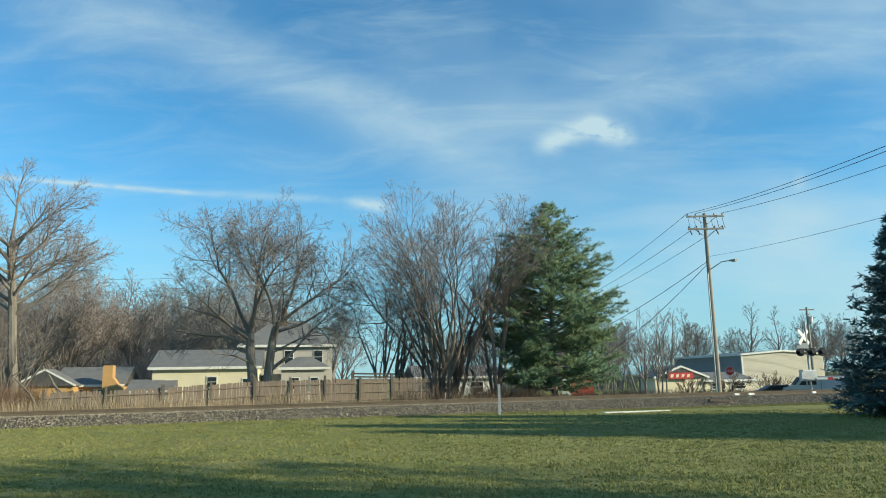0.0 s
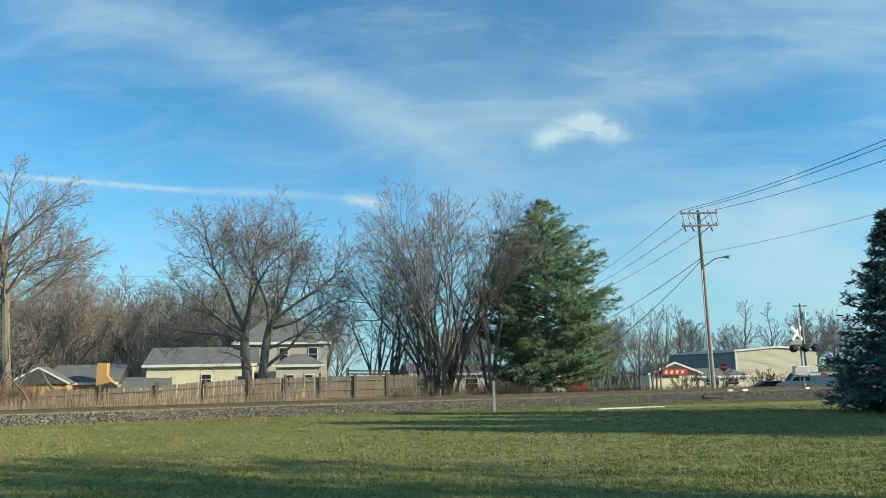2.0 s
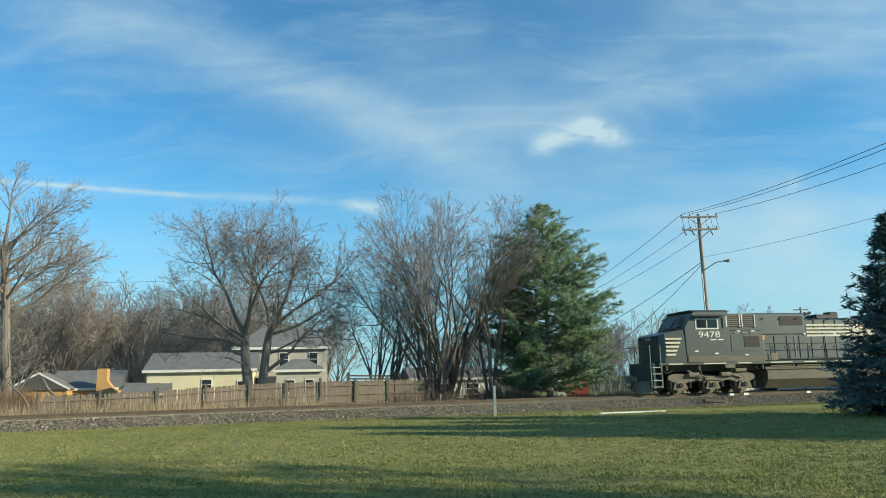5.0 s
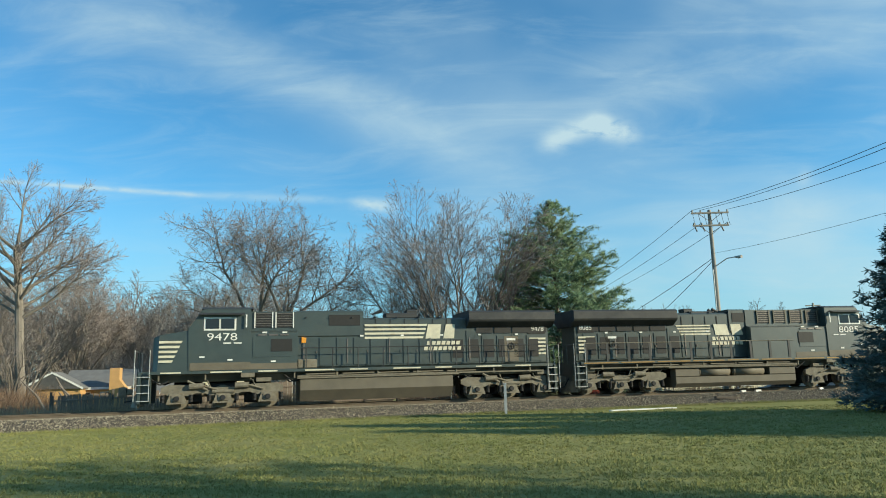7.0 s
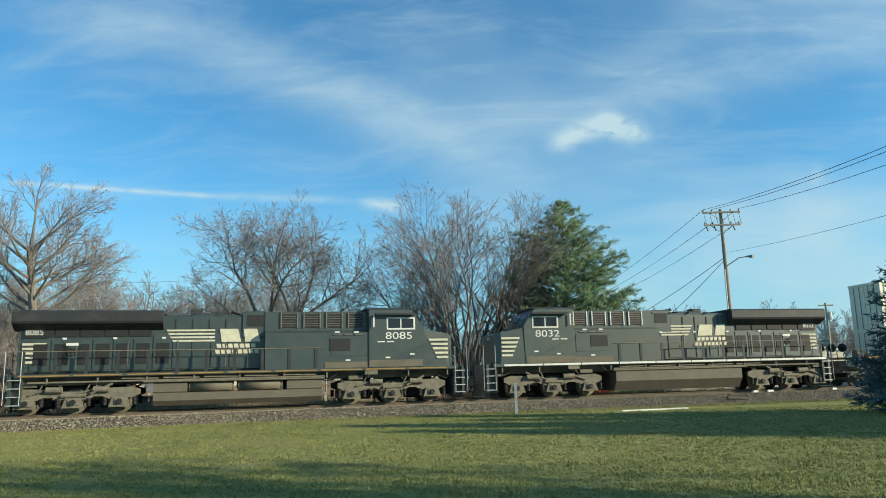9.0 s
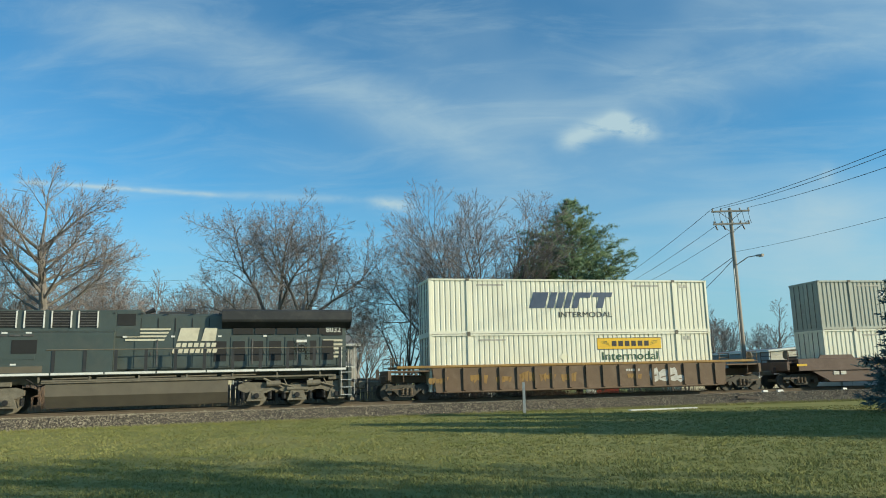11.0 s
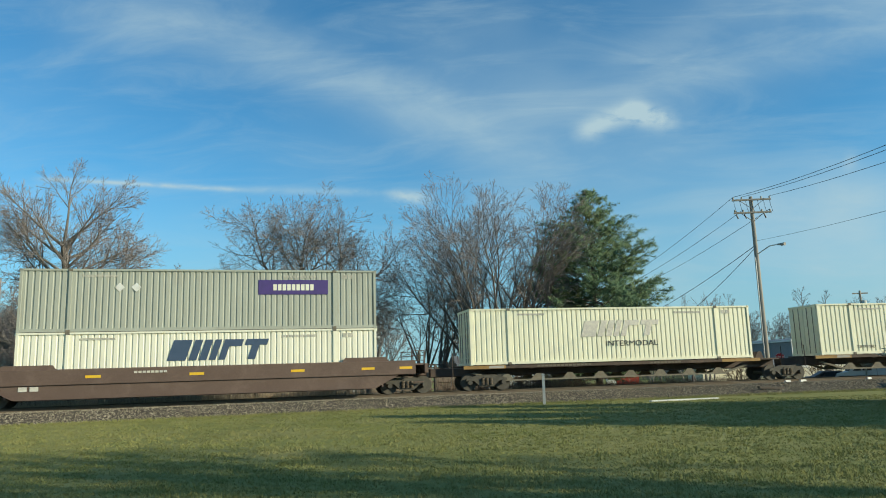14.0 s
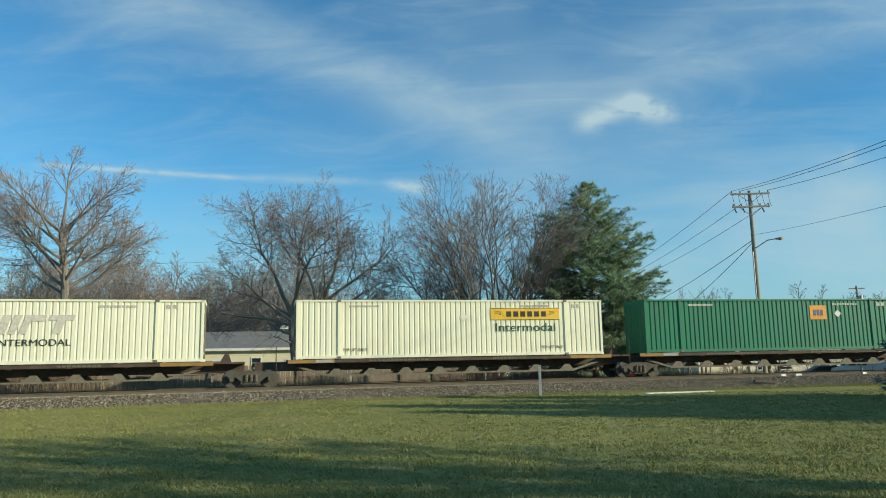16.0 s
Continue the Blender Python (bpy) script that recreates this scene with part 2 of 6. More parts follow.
    d["lawn"] = mat("mown_grass_ground", (0.168, 0.185, 0.057), (0.26, 0.25, 0.096), 0.95, scale=0.35, fine=9, amount=0.6, bump=0.6, bump_dist=0.05, dirt=(0.27, 0.24, 0.095), dirt_amount=0.4, dirt_scale=0.25, spec=0.15)
    d["blade"] = mat("grass_blades", (0.190, 0.206, 0.064), (0.285, 0.268, 0.105), 0.8, scale=0.3, fine=2.5, amount=0.5, island=0.22, bump=0, spec=0.2)
    d["straw"] = mat("dry_weeds", (0.37, 0.29, 0.185), (0.27, 0.21, 0.135), 0.9, scale=0.5, fine=3, island=0.5, bump=0)
    d["shrub"] = mat("dark_shrub_twigs", (0.10, 0.105, 0.065), (0.07, 0.07, 0.045), 0.9, island=0.4, bump=0)
    d["brush"] = mat("bare_brush_stems", (0.17, 0.115, 0.08), (0.12, 0.08, 0.055), 0.9, island=0.5, bump=0)
    d["ballast"] = mat("ballast_bed", (0.095, 0.080, 0.058), (0.052, 0.044, 0.033), 0.95, scale=6, fine=25, amount=0.8, bump=1.0, bump_dist=0.05)
    d["stone"] = mat("crushed_stone", (0.28, 0.242, 0.182), (0.19, 0.165, 0.125), 0.9, island=0.95, bump=0)
    d["asphalt"] = mat("asphalt", (0.055, 0.053, 0.052), (0.045, 0.044, 0.043), 0.9, fine=60, bump=0.3)
    d["concrete"] = mat("concrete", (0.42, 0.40, 0.37), (0.33, 0.31, 0.28), 0.9, fine=50)
    d["fence"] = mat("weathered_fence_boards", (0.22, 0.175, 0.135), (0.15, 0.118, 0.092), 0.9, scale=2, fine=30, stretch=(1, 1, 0.2), bump=0.3)
    d["post_wood"] = mat("grey_wood_post", (0.13, 0.108, 0.088), (0.09, 0.075, 0.06), 0.9, scale=3, stretch=(1, 1, 0.2))
    d["pole_wood"] = mat("weathered_utility_pole", (0.34, 0.31, 0.265), (0.26, 0.235, 0.20), 0.9, scale=2, fine=25, stretch=(1, 1, 0.1))
    d["siding"] = mat("cream_siding", (0.70, 0.64, 0.46), (0.62, 0.56, 0.40), 0.7, scale=0.6, bump=0.05)
    d["siding_grey"] = mat("pale_grey_siding", (0.46, 0.43, 0.38), (0.40, 0.375, 0.335), 0.7, scale=0.6, bump=0.05)
    d["brick_tan"] = mat("tan_brick_wall", (0.56, 0.33, 0.13), (0.46, 0.27, 0.11), 0.85, scale=2, fine=15)
    d["shingle"] = mat("grey_asphalt_shingles", (0.185, 0.185, 0.18), (0.13, 0.13, 0.13), 0.95, scale=1.5, fine=8, bump=0.5)
    d["shingle_dark"] = mat("dark_asphalt_shingles", (0.085, 0.083, 0.085), (0.06, 0.058, 0.06), 0.95, scale=1.5, fine=8, bump=0.5)
    d["metal_wall"] = mat("beige_metal_cladding", (0.62, 0.57, 0.46), (0.55, 0.505, 0.41), 0.6, scale=0.5, bump=0.03)
    # darker copy of the cladding: shade of the sunless wall put into its colour
    d["metal_shaded"] = mat("shaded_metal_cladding", (0.30, 0.31, 0.31), (0.26, 0.27, 0.27), 0.6, scale=0.5, bump=0.03)
    d["metal_roof"] = mat("dark_metal_roof", (0.12, 0.125, 0.13), (0.10, 0.105, 0.11), 0.5, scale=0.5)
    d["shed_red"] = mat("red_shed_boards", (0.33, 0.055, 0.035), (0.24, 0.045, 0.03), 0.85, scale=2, stretch=(1, 1, 0.2))
    d["sign_red"] = mat("red_sign_face", (0.55, 0.025, 0.03), None, 0.5)
    d["signal_black"] = mat("black_signal_paint", (0.02, 0.02, 0.02), None, 0.5)
    d["silver"] = mat("silver_paint", (0.55, 0.55, 0.53), (0.42, 0.42, 0.40), 0.45, 0.4)
    d["van"] = mat("silver_grey_van_paint", (0.46, 0.47, 0.46), (0.40, 0.41, 0.40), 0.45, bump=0)
    d["car_dark"] = mat("dark_blue_grey_car_paint", (0.035, 0.042, 0.05), None, 0.55, bump=0)
    d["rubber"] = mat("black_rubber", (0.02, 0.02, 0.02), None, 0.8)
    d["wire"] = mat("black_cable", (0.02, 0.02, 0.022), None, 0.7, bump=0)


setup_materials()


# ---------------------------------------------------------------- mesh helpers
class Shape:
    """Collects faces of one mesh."""

    def __init__(self):
        self.v, self.f = [], []

    def add(self, verts, faces):
        o = len(self.v)
        self.v += [tuple(p) for p in verts]
        self.f += [tuple(i + o for i in f) for f in faces]
        return self

    def box(self, x0, x1, y0, y1, z0, z1, c=0.0):
        """A box; c cuts its long edges along x, so that it is not a plain block."""
        if c <= 0:
            return self.add([(x, y, z) for x in (x0, x1) for y in (y0, y1) for z in (z0, z1)],
                            [(0, 1, 3, 2), (4, 6, 7, 5), (0, 4, 5, 1), (2, 3, 7, 6), (0, 2, 6, 4), (1, 5, 7, 3)])
        prof = [(y0 + c, z0), (y1 - c, z0), (y1, z0 + c), (y1, z1 - c), (y1 - c, z1), (y0 + c, z1), (y0, z1 - c), (y0, z0 + c)]
        return self.prism(prof, x0, x1)

    def prism(self, prof, x0, x1):
        """A profile in (y, z) drawn out along x."""
        n = len(prof)
        return self.add([(x0, y, z) for y, z in prof] + [(x1, y, z) for y, z in prof],
                        [tuple(range(n))[::-1], tuple(range(n, 2 * n))] + [(i, (i + 1) % n, n + (i + 1) % n, n + i) for i in range(n)])

    def side(self, prof, y0, y1):
        """A profile in (x, z) drawn out along y."""
        n = len(prof)
        return self.add([(x, y0, z) for x, z in prof] + [(x, y1, z) for x, z in prof],
                        [tuple(range(n)), tuple(range(n, 2 * n))[::-1]] + [(i, n + i, n + (i + 1) % n, (i + 1) % n) for i in range(n)])

    def tube(self, p, q, r0, r1=None, n=8, caps=True):
        r1 = r0 if r1 is None else r1
        p, q = Vector(p), Vector(q)
        d = (q - p).normalized()
        a = d.orthogonal().normalized()
        b = d.cross(a)
        ring = [a * math.cos(2 * math.pi * i / n) + b * math.sin(2 * math.pi * i / n) for i in range(n)]
        fs = [(i, (i + 1) % n, n + (i + 1) % n, n + i) for i in range(n)]
        if caps:
            fs += [tuple(range(n))[::-1], tuple(range(n, 2 * n))]
        return self.add([p + o * r0 for o in ring] + [q + o * r1 for o in ring], fs)

    def turned(self, rings, n=8):
        """Rings of (centre, radius, axis) joined into one skin."""
        o = len(self.v)
        for c, r, d in rings:
            d = Vector(d).normalized()
            a = d.orthogonal().normalized()
            e = d.cross(a)
            self.v += [tuple(Vector(c) + (a * math.cos(6.28319 * i / n) + e * math.sin(6.28319 * i / n)) * r) for i in range(n)]
        for k in range(len(rings) - 1):
            self.f += [(o + k * n + i, o + k * n + (i + 1) % n, o + (k + 1) * n + (i + 1) % n, o + (k + 1) * n + i) for i in range(n)]
        return self

    def spring(self, x, y, z, r, coils, pitch):
        rings = [((x, y, z), r * 0.6, (0, 0, 1))]
        for i in range(coils):
            rings += [((x, y, z + i * pitch), r, (0, 0, 1)), ((x, y, z + i * pitch + pitch * 0.55), r, (0, 0, 1)), ((x, y, z + (i + 0.75) * pitch), r * 0.7, (0, 0, 1))]
        return self.turned(rings)

    def mesh(self, name, material, smooth=False):
        me = bpy.data.meshes.new(name)
        me.from_pydata(self.v, [], self.f)
        me.update()
        if smooth:
            me.polygons.foreach_set("use_smooth", [True] * len(me.polygons))
        me.materials.append(MAT[material])
        return me


def part(name, shape, material, parent, label="", smooth=False):
    ob = new(name, shape.mesh(name, material, smooth))
    ob.parent = parent
    if label:
        tagged(ob, label)
    return ob


def solo(name, shape, material, label, category, kind="", group="", m=None):
    ob = tagged(new(name, shape.mesh(name, material)), label, category, group, kind)
    if m is not None:
        ob.matrix_world = m
    return ob


def thing(name, label, category, m=None, group="", kind=""):
    ob = tagged(new(name), label, category, group, kind)
    if m is not None:
        ob.matrix_basis = m
    return ob


def letters(text, size, parent, material, m, label="", name="lettering", width=None, shear=0.0, bold=0.0):
    """Readable writing as a flat mesh, in the xz plane after m."""
    cu = bpy.data.curves.new("lettering", "FONT")
    cu.body, cu.size, cu.extrude, cu.shear, cu.offset = text, size, 0.004, shear, bold
    cu.align_x, cu.align_y = "CENTER", "CENTER"
    tmp = bpy.data.objects.new("lettering", cu)
    scene.collection.objects.link(tmp)
    me = bpy.data.meshes.new_from_object(tmp.evaluated_get(bpy.context.evaluated_depsgraph_get()))
    bpy.data.objects.remove(tmp)
    if width:
        xs = [v.co.x for v in me.vertices]
        k = width / (max(xs) - min(xs))
        for v in me.vertices:
            v.co.x *= k
    me.materials.clear()
    me.materials.append(MAT[material])
    ob = new(name, me)
    ob.parent = parent
    ob.matrix_basis = m
    if label:
        tagged(ob, label)
    return ob


# ---------------------------------------------------------------- the line of the track
TRACK_Y, TRACK_HEAD, TRACK_CURVE, RAIL_Z, TRACK_GRADE = 39.264, 0.29127, -0.0028957, 0.6, 0.0012
TRACK_TABLE = {}


def lay_track():
    for sign in (1, -1):
        x, y, s = 0.0, TRACK_Y, 0.0
        TRACK_TABLE[0] = (x, y, TRACK_HEAD)
        for i in range(1, 281):
            a = TRACK_HEAD + TRACK_CURVE * max(-45.0, min(45.0, (i - 0.5) * sign))
            x, y = x + sign * math.cos(a), y + sign * math.sin(a)
            TRACK_TABLE[i * sign] = (x, y, TRACK_HEAD + TRACK_CURVE * max(-45.0, min(45.0, i * sign)))


lay_track()


def on_track(s, side=0.0, z=0.0):
    """A place s metres along the line, side metres towards the lawn, z above the rail tops."""
    s = max(-279.0, min(279.0, s))
    i = math.floor(s)
    f = s - i
    (x0, y0, a0), (x1, y1, a1) = TRACK_TABLE[i], TRACK_TABLE[i + 1]
    a = a0 + (a1 - a0) * f
    return Vector((x0 + (x1 - x0) * f + side * math.sin(a), y0 + (y1 - y0) * f - side * math.cos(a),
                   RAIL_Z + TRACK_GRADE * max(-60.0, min(60.0, s)) + z))


# ---------------------------------------------------------------- ground and railway bed
def ground_z(x, y):
    """The land drops a little beyond the line."""
    x = max(-60.0, min(60.0, x))
    f = max(0.0, min(1.0, (y - 45.0 - 0.12 * x) / 9.0))
    return -0.7 * f * f * (3 - 2 * f)


def build_ground():
    g = Shape()
    xs = [-3000, -400, -120, -60] + list(range(-50, 55, 5)) + [60, 80, 120, 400, 3000]
    ys = [-1500, -60, -10, 0, 10, 20, 30, 38, 40, 42, 44, 46, 48, 50, 52, 54, 56, 58, 60, 64, 80, 110, 160, 400, 4000]
    g.add([(x, y, ground_z(x, y)) for y in ys for x in xs],
          [(j * len(xs) + i, j * len(xs) + i + 1, (j + 1) * len(xs) + i + 1, (j + 1) * len(xs) + i) for j in range(len(ys) - 1) for i in range(len(xs) - 1)])
    solo("ground", g, "lawn", "mown green and straw-coloured grass ground", "ground", "structure")


def sweep(prof, s0, s1, step=1.0):
    """A (side, z) profile drawn along the track."""
    sh, n = Shape(), len(prof)
    k = int(round((s1 - s0) / step))
    rows = [[on_track(s0 + (s1 - s0) * i / k, a, z) for a, z in prof] for i in range(k + 1)]
    sh.add([p for r in rows for p in r], [(i * n + j, (i + 1) * n + j, (i + 1) * n + j + 1, i * n + j + 1) for i in range(k) for j in range(n - 1)]
           + [tuple(range(n)), tuple(range(k * n, k * n + n))[::-1]])
    return sh


def build_track():
    bed = thing("railway_track", "single railway line on a crushed stone bed", "railway track", kind="structure")
    h = RAIL_Z + 0.02
    part("ballast_bed", sweep([(4.5, -h - 0.12), (3.3, -0.50), (1.75, -0.21), (0, -0.19), (-1.75, -0.21), (-3.2, -0.5), (-4.4, -h - 0.12)], -150, 200, 1.0), "ballast", bed,
         "brown-grey crushed stone shoulder")
    rail = [(-0.07, -0.17), (-0.07, -0.155), (-0.012, -0.135), (-0.012, -0.045), (-0.036, -0.035), (-0.036, 0.0), (0.036, 0.0), (0.036, -0.035), (0.012, -0.045), (0.012, -0.135), (0.07, -0.155), (0.07, -0.17)]
    for a in (0.755, -0.755):
        part("rail", sweep([(a + x, z) for x, z in rail], -150, 200, 1.0), "rail_side", bed, "rusty steel rail")
    tie = Shape().box(-0.115, 0.115, -1.3, 1.3, -0.36, -0.172, 0.0).mesh("tie", "tie")
    for i in range(-90, 100):
        s = i * 0.53
        ob = new("tie", tie)
        ob.parent = bed
        p, q = on_track(s), on_track(s + 0.2)
        ob.matrix_basis = pose(p.x, p.y, p.z + random.uniform(-0.008, 0.008), rz=math.degrees(math.atan2(q.y - p.y, q.x - p.x)) + random.uniform(-1, 1))
    rnd = random.Random(4)
    st = Shape()
    for i in range(42000):
        s = rnd.uniform(-33, 33)
        a = rnd.choice((rnd.uniform(0.85, 4.15), rnd.uniform(0.85, 4.15), rnd.uniform(-1.6, 1.6)))
        z = -0.19 if abs(a) < 1.75 else (-0.21 - (a - 1.75) * 0.187 if a < 3.3 else -0.50 - (a - 3.3) * 0.2)
        p, r = on_track(s, a, z + 0.012), rnd.uniform(0.022, 0.054)
        if rnd.random() < 0.05:
            r *= 1.6
        o = [Vector((rnd.uniform(0.5, 1.1) * r * sx, rnd.uniform(0.5, 1.1) * r * sy, rnd.uniform(0.5, 1.1) * r * sz))
             for sx, sy, sz in ((1, 0.2, 0), (-0.5, 1, 0.1), (-0.5, -1, -0.1), (0.1, 0, 1.0), (0.3, -0.6, 0.5))]
        st.add([p + q for q in o], [(0, 1, 3), (1, 2, 3), (2, 4, 3), (4, 0, 3), (0, 4, 2)])
    tagged(part("ballast_stones", st, "stone", bed, "loose crushed stones"), kind="stuff")


build_ground()
build_track()


# ---------------------------------------------------------------- railway vehicles
# Each is built round its middle at rail level: x along the train (the front of the train at -x), the lawn side at -y.
def wheelset(parent, x, r=0.5, paint="grime"):
    for y in (-0.76, 0.76):
        w = Shape().tube((x, y - 0.065, r), (x, y + 0.065, r), r, n=24).tube((x, y + (0.065 if y < 0 else -0.065), r), (x, y + (0.09 if y < 0 else -0.09), r), r + 0.03, n=24)
        part("wheel", w, paint, parent, "steel wheel with a worn tread", smooth=False)
    part("axle", Shape().tube((x, -0.7, r), (x, 0.7, r), 0.09), "grime", parent)


def loco_truck(parent, x, gaps):
    """A three-axle bogie with a cast side frame."""
    hold = part("bogie", Shape().box(x - 1.9, x + 1.9, -0.5, 0.5, 0.55, 0.95, 0.08), "grime", parent, "dusty three-axle bogie")
    for d in gaps:
        wheelset(hold, x + d, 0.53)
    for y, s in ((-1.18, -1), (1.18, 1)):
        f = Shape()
        f.side([(x - 2.75, 0.80), (x - 2.45, 0.66), (x - 1.45, 0.62), (x - 1.2, 0.74), (x - 0.85, 0.74), (x - 0.6, 0.62), (x + 0.6, 0.62), (x + 0.85, 0.74), (x + 1.2, 0.74), (x + 1.45, 0.62), (x + 2.45, 0.66), (x + 2.75, 0.80),
                (x + 2.75, 1.02), (x + 2.4, 1.14), (x + 1.3, 1.10), (x + 0.9, 0.98), (x - 0.9, 0.98), (x - 1.3, 1.10), (x - 2.4, 1.14), (x - 2.75, 1.02)], y - 0.10, y + 0.10)
        part("side_frame", f, "grime", hold, "heavy cast side frame")
        for d in gaps:
            b = Shape().side([(x + d - 0.46, 0.26), (x + d + 0.46, 0.26), (x + d + 0.30, 0.72), (x + d - 0.30, 0.72)], y - 0.15, y + 0.15)
            b.box(x + d - 0.22, x + d + 0.22, y + s * 0.15 - 0.03, y + s * 0.15 + 0.03, 0.34, 0.66, 0.03)
            part("axle_box", b, "grime", hold)
            part("axle_cap", Shape().tube((x + d, y + s * 0.16, 0.5), (x + d, y + s * 0.26, 0.5), 0.13, 0.11, 14), "dark", hold, "dark round axle cap")
            for e in (-0.62, 0.62):
                part("spring", Shape().spring(x + d + e, y + s * 0.05, 0.34, 0.10, 6, 0.06), "dark", hold)
        for d in (gaps[0] + gaps[1], gaps[1] + gaps[2]):
            part("brake_cylinder", Shape().tube((x + d / 2 - 0.5, y + s * 0.16, 1.04), (x + d / 2 + 0.15, y + s * 0.16, 1.06), 0.14, n=10).tube((x + d / 2 + 0.15, y + s * 0.16, 1.06), (x + d / 2 + 0.8, y + s * 0.16, 0.86), 0.04), "grime", hold)
            part("sand_pipe", Shape().tube((x + d / 2 + 0.3, y + s * 0.1, 1.3), (x + d / 2 + 0.5, y + s * 0.1, 0.9), 0.03).tube((x + d / 2 + 0.5, y + s * 0.1, 0.9), (x + d / 2 + 0.62, y - s * 0.1, 0.25), 0.03), "grime", hold)
        part("damper", Shape().tube((x - 1.6, y + s * 0.2, 1.30), (x - 0.7, y + s * 0.2, 0.86), 0.055), "grime", hold)
        part("rocker", Shape().tube((x - 0.5, y + s * 0.12, 0.8), (x + 0.5, y + s * 0.12, 0.78), 0.09, n=10), "grime", hold)
        part("equipment_box", Shape().box(x + 1.5, x + 2.2, y - 0.2, y + 0.1, 1.18, 1.38, 0.03), "grime", hold)


def stripes(parent, x0, x1, z0, z1, y, n, slant, material="cream_paint"):
    step = (z1 - z0) / (2 * n - 1)
    for i in range(n):
        a = z0 + 2 * i * step
        sl = slant * (a - z0) / (z1 - z0)
        sl2 = slant * (a + step - z0) / (z1 - z0)
        part("stripe", Shape().side([(x0, a), (x1 + sl, a), (x1 + sl2, a + step), (x0, a + step)], y - 0.006, y + 0.006), material, parent, "cream painted stripe")


def bars(parent, x0, x1, z0, z1, y, material, count, gap=0.25, slant=0.0, name="marking", rnd=None):
    """Plain blocks in place of a mark or of writing."""
    w = (x1 - x0) / (count - gap)
    for i in range(count):
        a = x0 + i * w
        b = a + w * (1 - gap)
        part(name, Shape().side([(a, z0), (b, z0), (b + slant, z1), (a + slant, z1)], y - 0.006, y + 0.006), material, parent)


def locomotive(number, late, label):
    """late: the newer wide-radiator type; otherwise the older one with louvred sides."""
    half = 10.3
    t = thing("locomotive", label, "locomotive", group="three diesel locomotives")
    X = lambda u: (u - half) * 1.05
    top = 4.62
    body = "black_dusty_sheen" if number == "8032" else "black"
    # frame and walkway
    part("frame", Shape().prism([(-1.0, 1.25), (1.0, 1.25), (1.3, 1.55), (1.50, 1.62), (1.50, 1.76), (-1.50, 1.76), (-1.50, 1.62), (-1.3, 1.55)], X(0.75), X(20.0)), body, t, "black frame with a pale sill edge")
    for y in (-1.51, 1.51):
        z = 1.64
        for i in range(9):
            a = 1.3 + i * 2.08
            if number == "8032":
                part("sill_stripe", Shape().box(X(a), X(a + 2.02), y - 0.008, y + 0.008, z, z + 0.10), "white_paint", t, "white sill stripe")
            else:
                part("sill_stripe", Shape().box(X(a), X(a + (1.9 if late else 0.85 + 0.5 * (i % 2))), y - 0.008, y + 0.008, z + 0.01, z + 0.07), "well_ochre" if late else "cream_paint", t, "dusty sill stripe")
        for i in range(5):
            part("piping", Shape().tube((X(7.6 + i * 1.7), y * 0.9, 1.48), (X(9.1 + i * 1.7), y * 0.9, 1.50), 0.035), "grime", t)
        part("cable_duct", Shape().box(X(7.2), X(19.5), y * 0.93 - 0.05, y * 0.93 + 0.05, 1.36, 1.43), "grime", t)
    loco_truck(t, X(3.95), (-2.05, 0.0, 2.05))
    loco_truck(t, X(17.75), (-1.9, 0.0, 1.9))
    # tank
    tank = [(-1.0, 0.20), (1.0, 0.20), (1.38, 0.72), (1.38, 1.28), (-1.38, 1.28), (-1.38, 0.72)]
    if late and number != "8032":
        part("fuel_tank", Shape().prism([(-1.15, 0.22), (1.15, 0.22), (1.36, 0.45), (1.36, 0.80), (-1.36, 0.80), (-1.36, 0.45)], X(7.3), X(14.6)), "tank", t, "dusty fuel tank")
        for y in (-1.05, 1.05):
            part("tank_box", Shape().box(X(7.3), X(8.9), y - 0.3, y + 0.3, 0.8, 1.30, 0.05), "tank", t)
            part("tank_box", Shape().box(X(13.2), X(14.6), y - 0.3, y + 0.3, 0.8, 1.26, 0.05), "tank", t)
            for a, b in ((9.2, 11.0), (11.3, 13.1)):
                part("air_reservoir", Shape().tube((X(a), y, 1.07), (X(b), y, 1.07), 0.27, n=16).tube((X(a) - 0.09, y, 1.07), (X(a), y, 1.07), 0.14, 0.27, 16).tube((X(b), y, 1.07), (X(b) + 0.09, y, 1.07), 0.27, 0.14, 16), "tank", t, "cylindrical air reservoir", smooth=True)
    else:
        part("fuel_tank", Shape().prism(tank, X(7.35), X(14.7)), "tank", t, "dusty olive-brown fuel tank")
        for i in range(4):
            part("tank_bracket", Shape().box(X(8.2 + i * 1.7), X(8.3 + i * 1.7), -1.39, 1.39, 1.2, 1.32), "grime", t)
    for c in (3.95, 17.75):
        for d in (-1.6, 0.0, 1.6):
            part("traction_motor", Shape().box(X(c) + d - 0.62, X(c) + d + 0.62, -0.62, 0.62, 0.22, 1.3, 0.12), "dark", t, "dark traction motor between the wheels")
    for y in (-1.0, 1.0):
        for a in (0.8, 6.6, 15.0):
            part("hose", Shape().tube((X(a), y * 1.3, 1.5), (X(a) + 0.5, y * 1.25, 1.15), 0.035).tube((X(a) + 0.5, y * 1.25, 1.15), (X(a) + 0.9, y * 1.2, 1.3), 0.035), "rubber", t)
        for i in range(10):
            part("bracket", Shape().box(X(1.2 + i * 1.95), X(1.26 + i * 1.95), y * 1.36 - 0.06, y * 1.36 + 0.06, 1.32, 1.6), "grime", t)
        part("junction_box", Shape().box(X(4.7), X(5.3), y * 1.45 - 0.05, y * 1.45 + 0.05, 1.40, 1.62, 0.02), "grime", t)
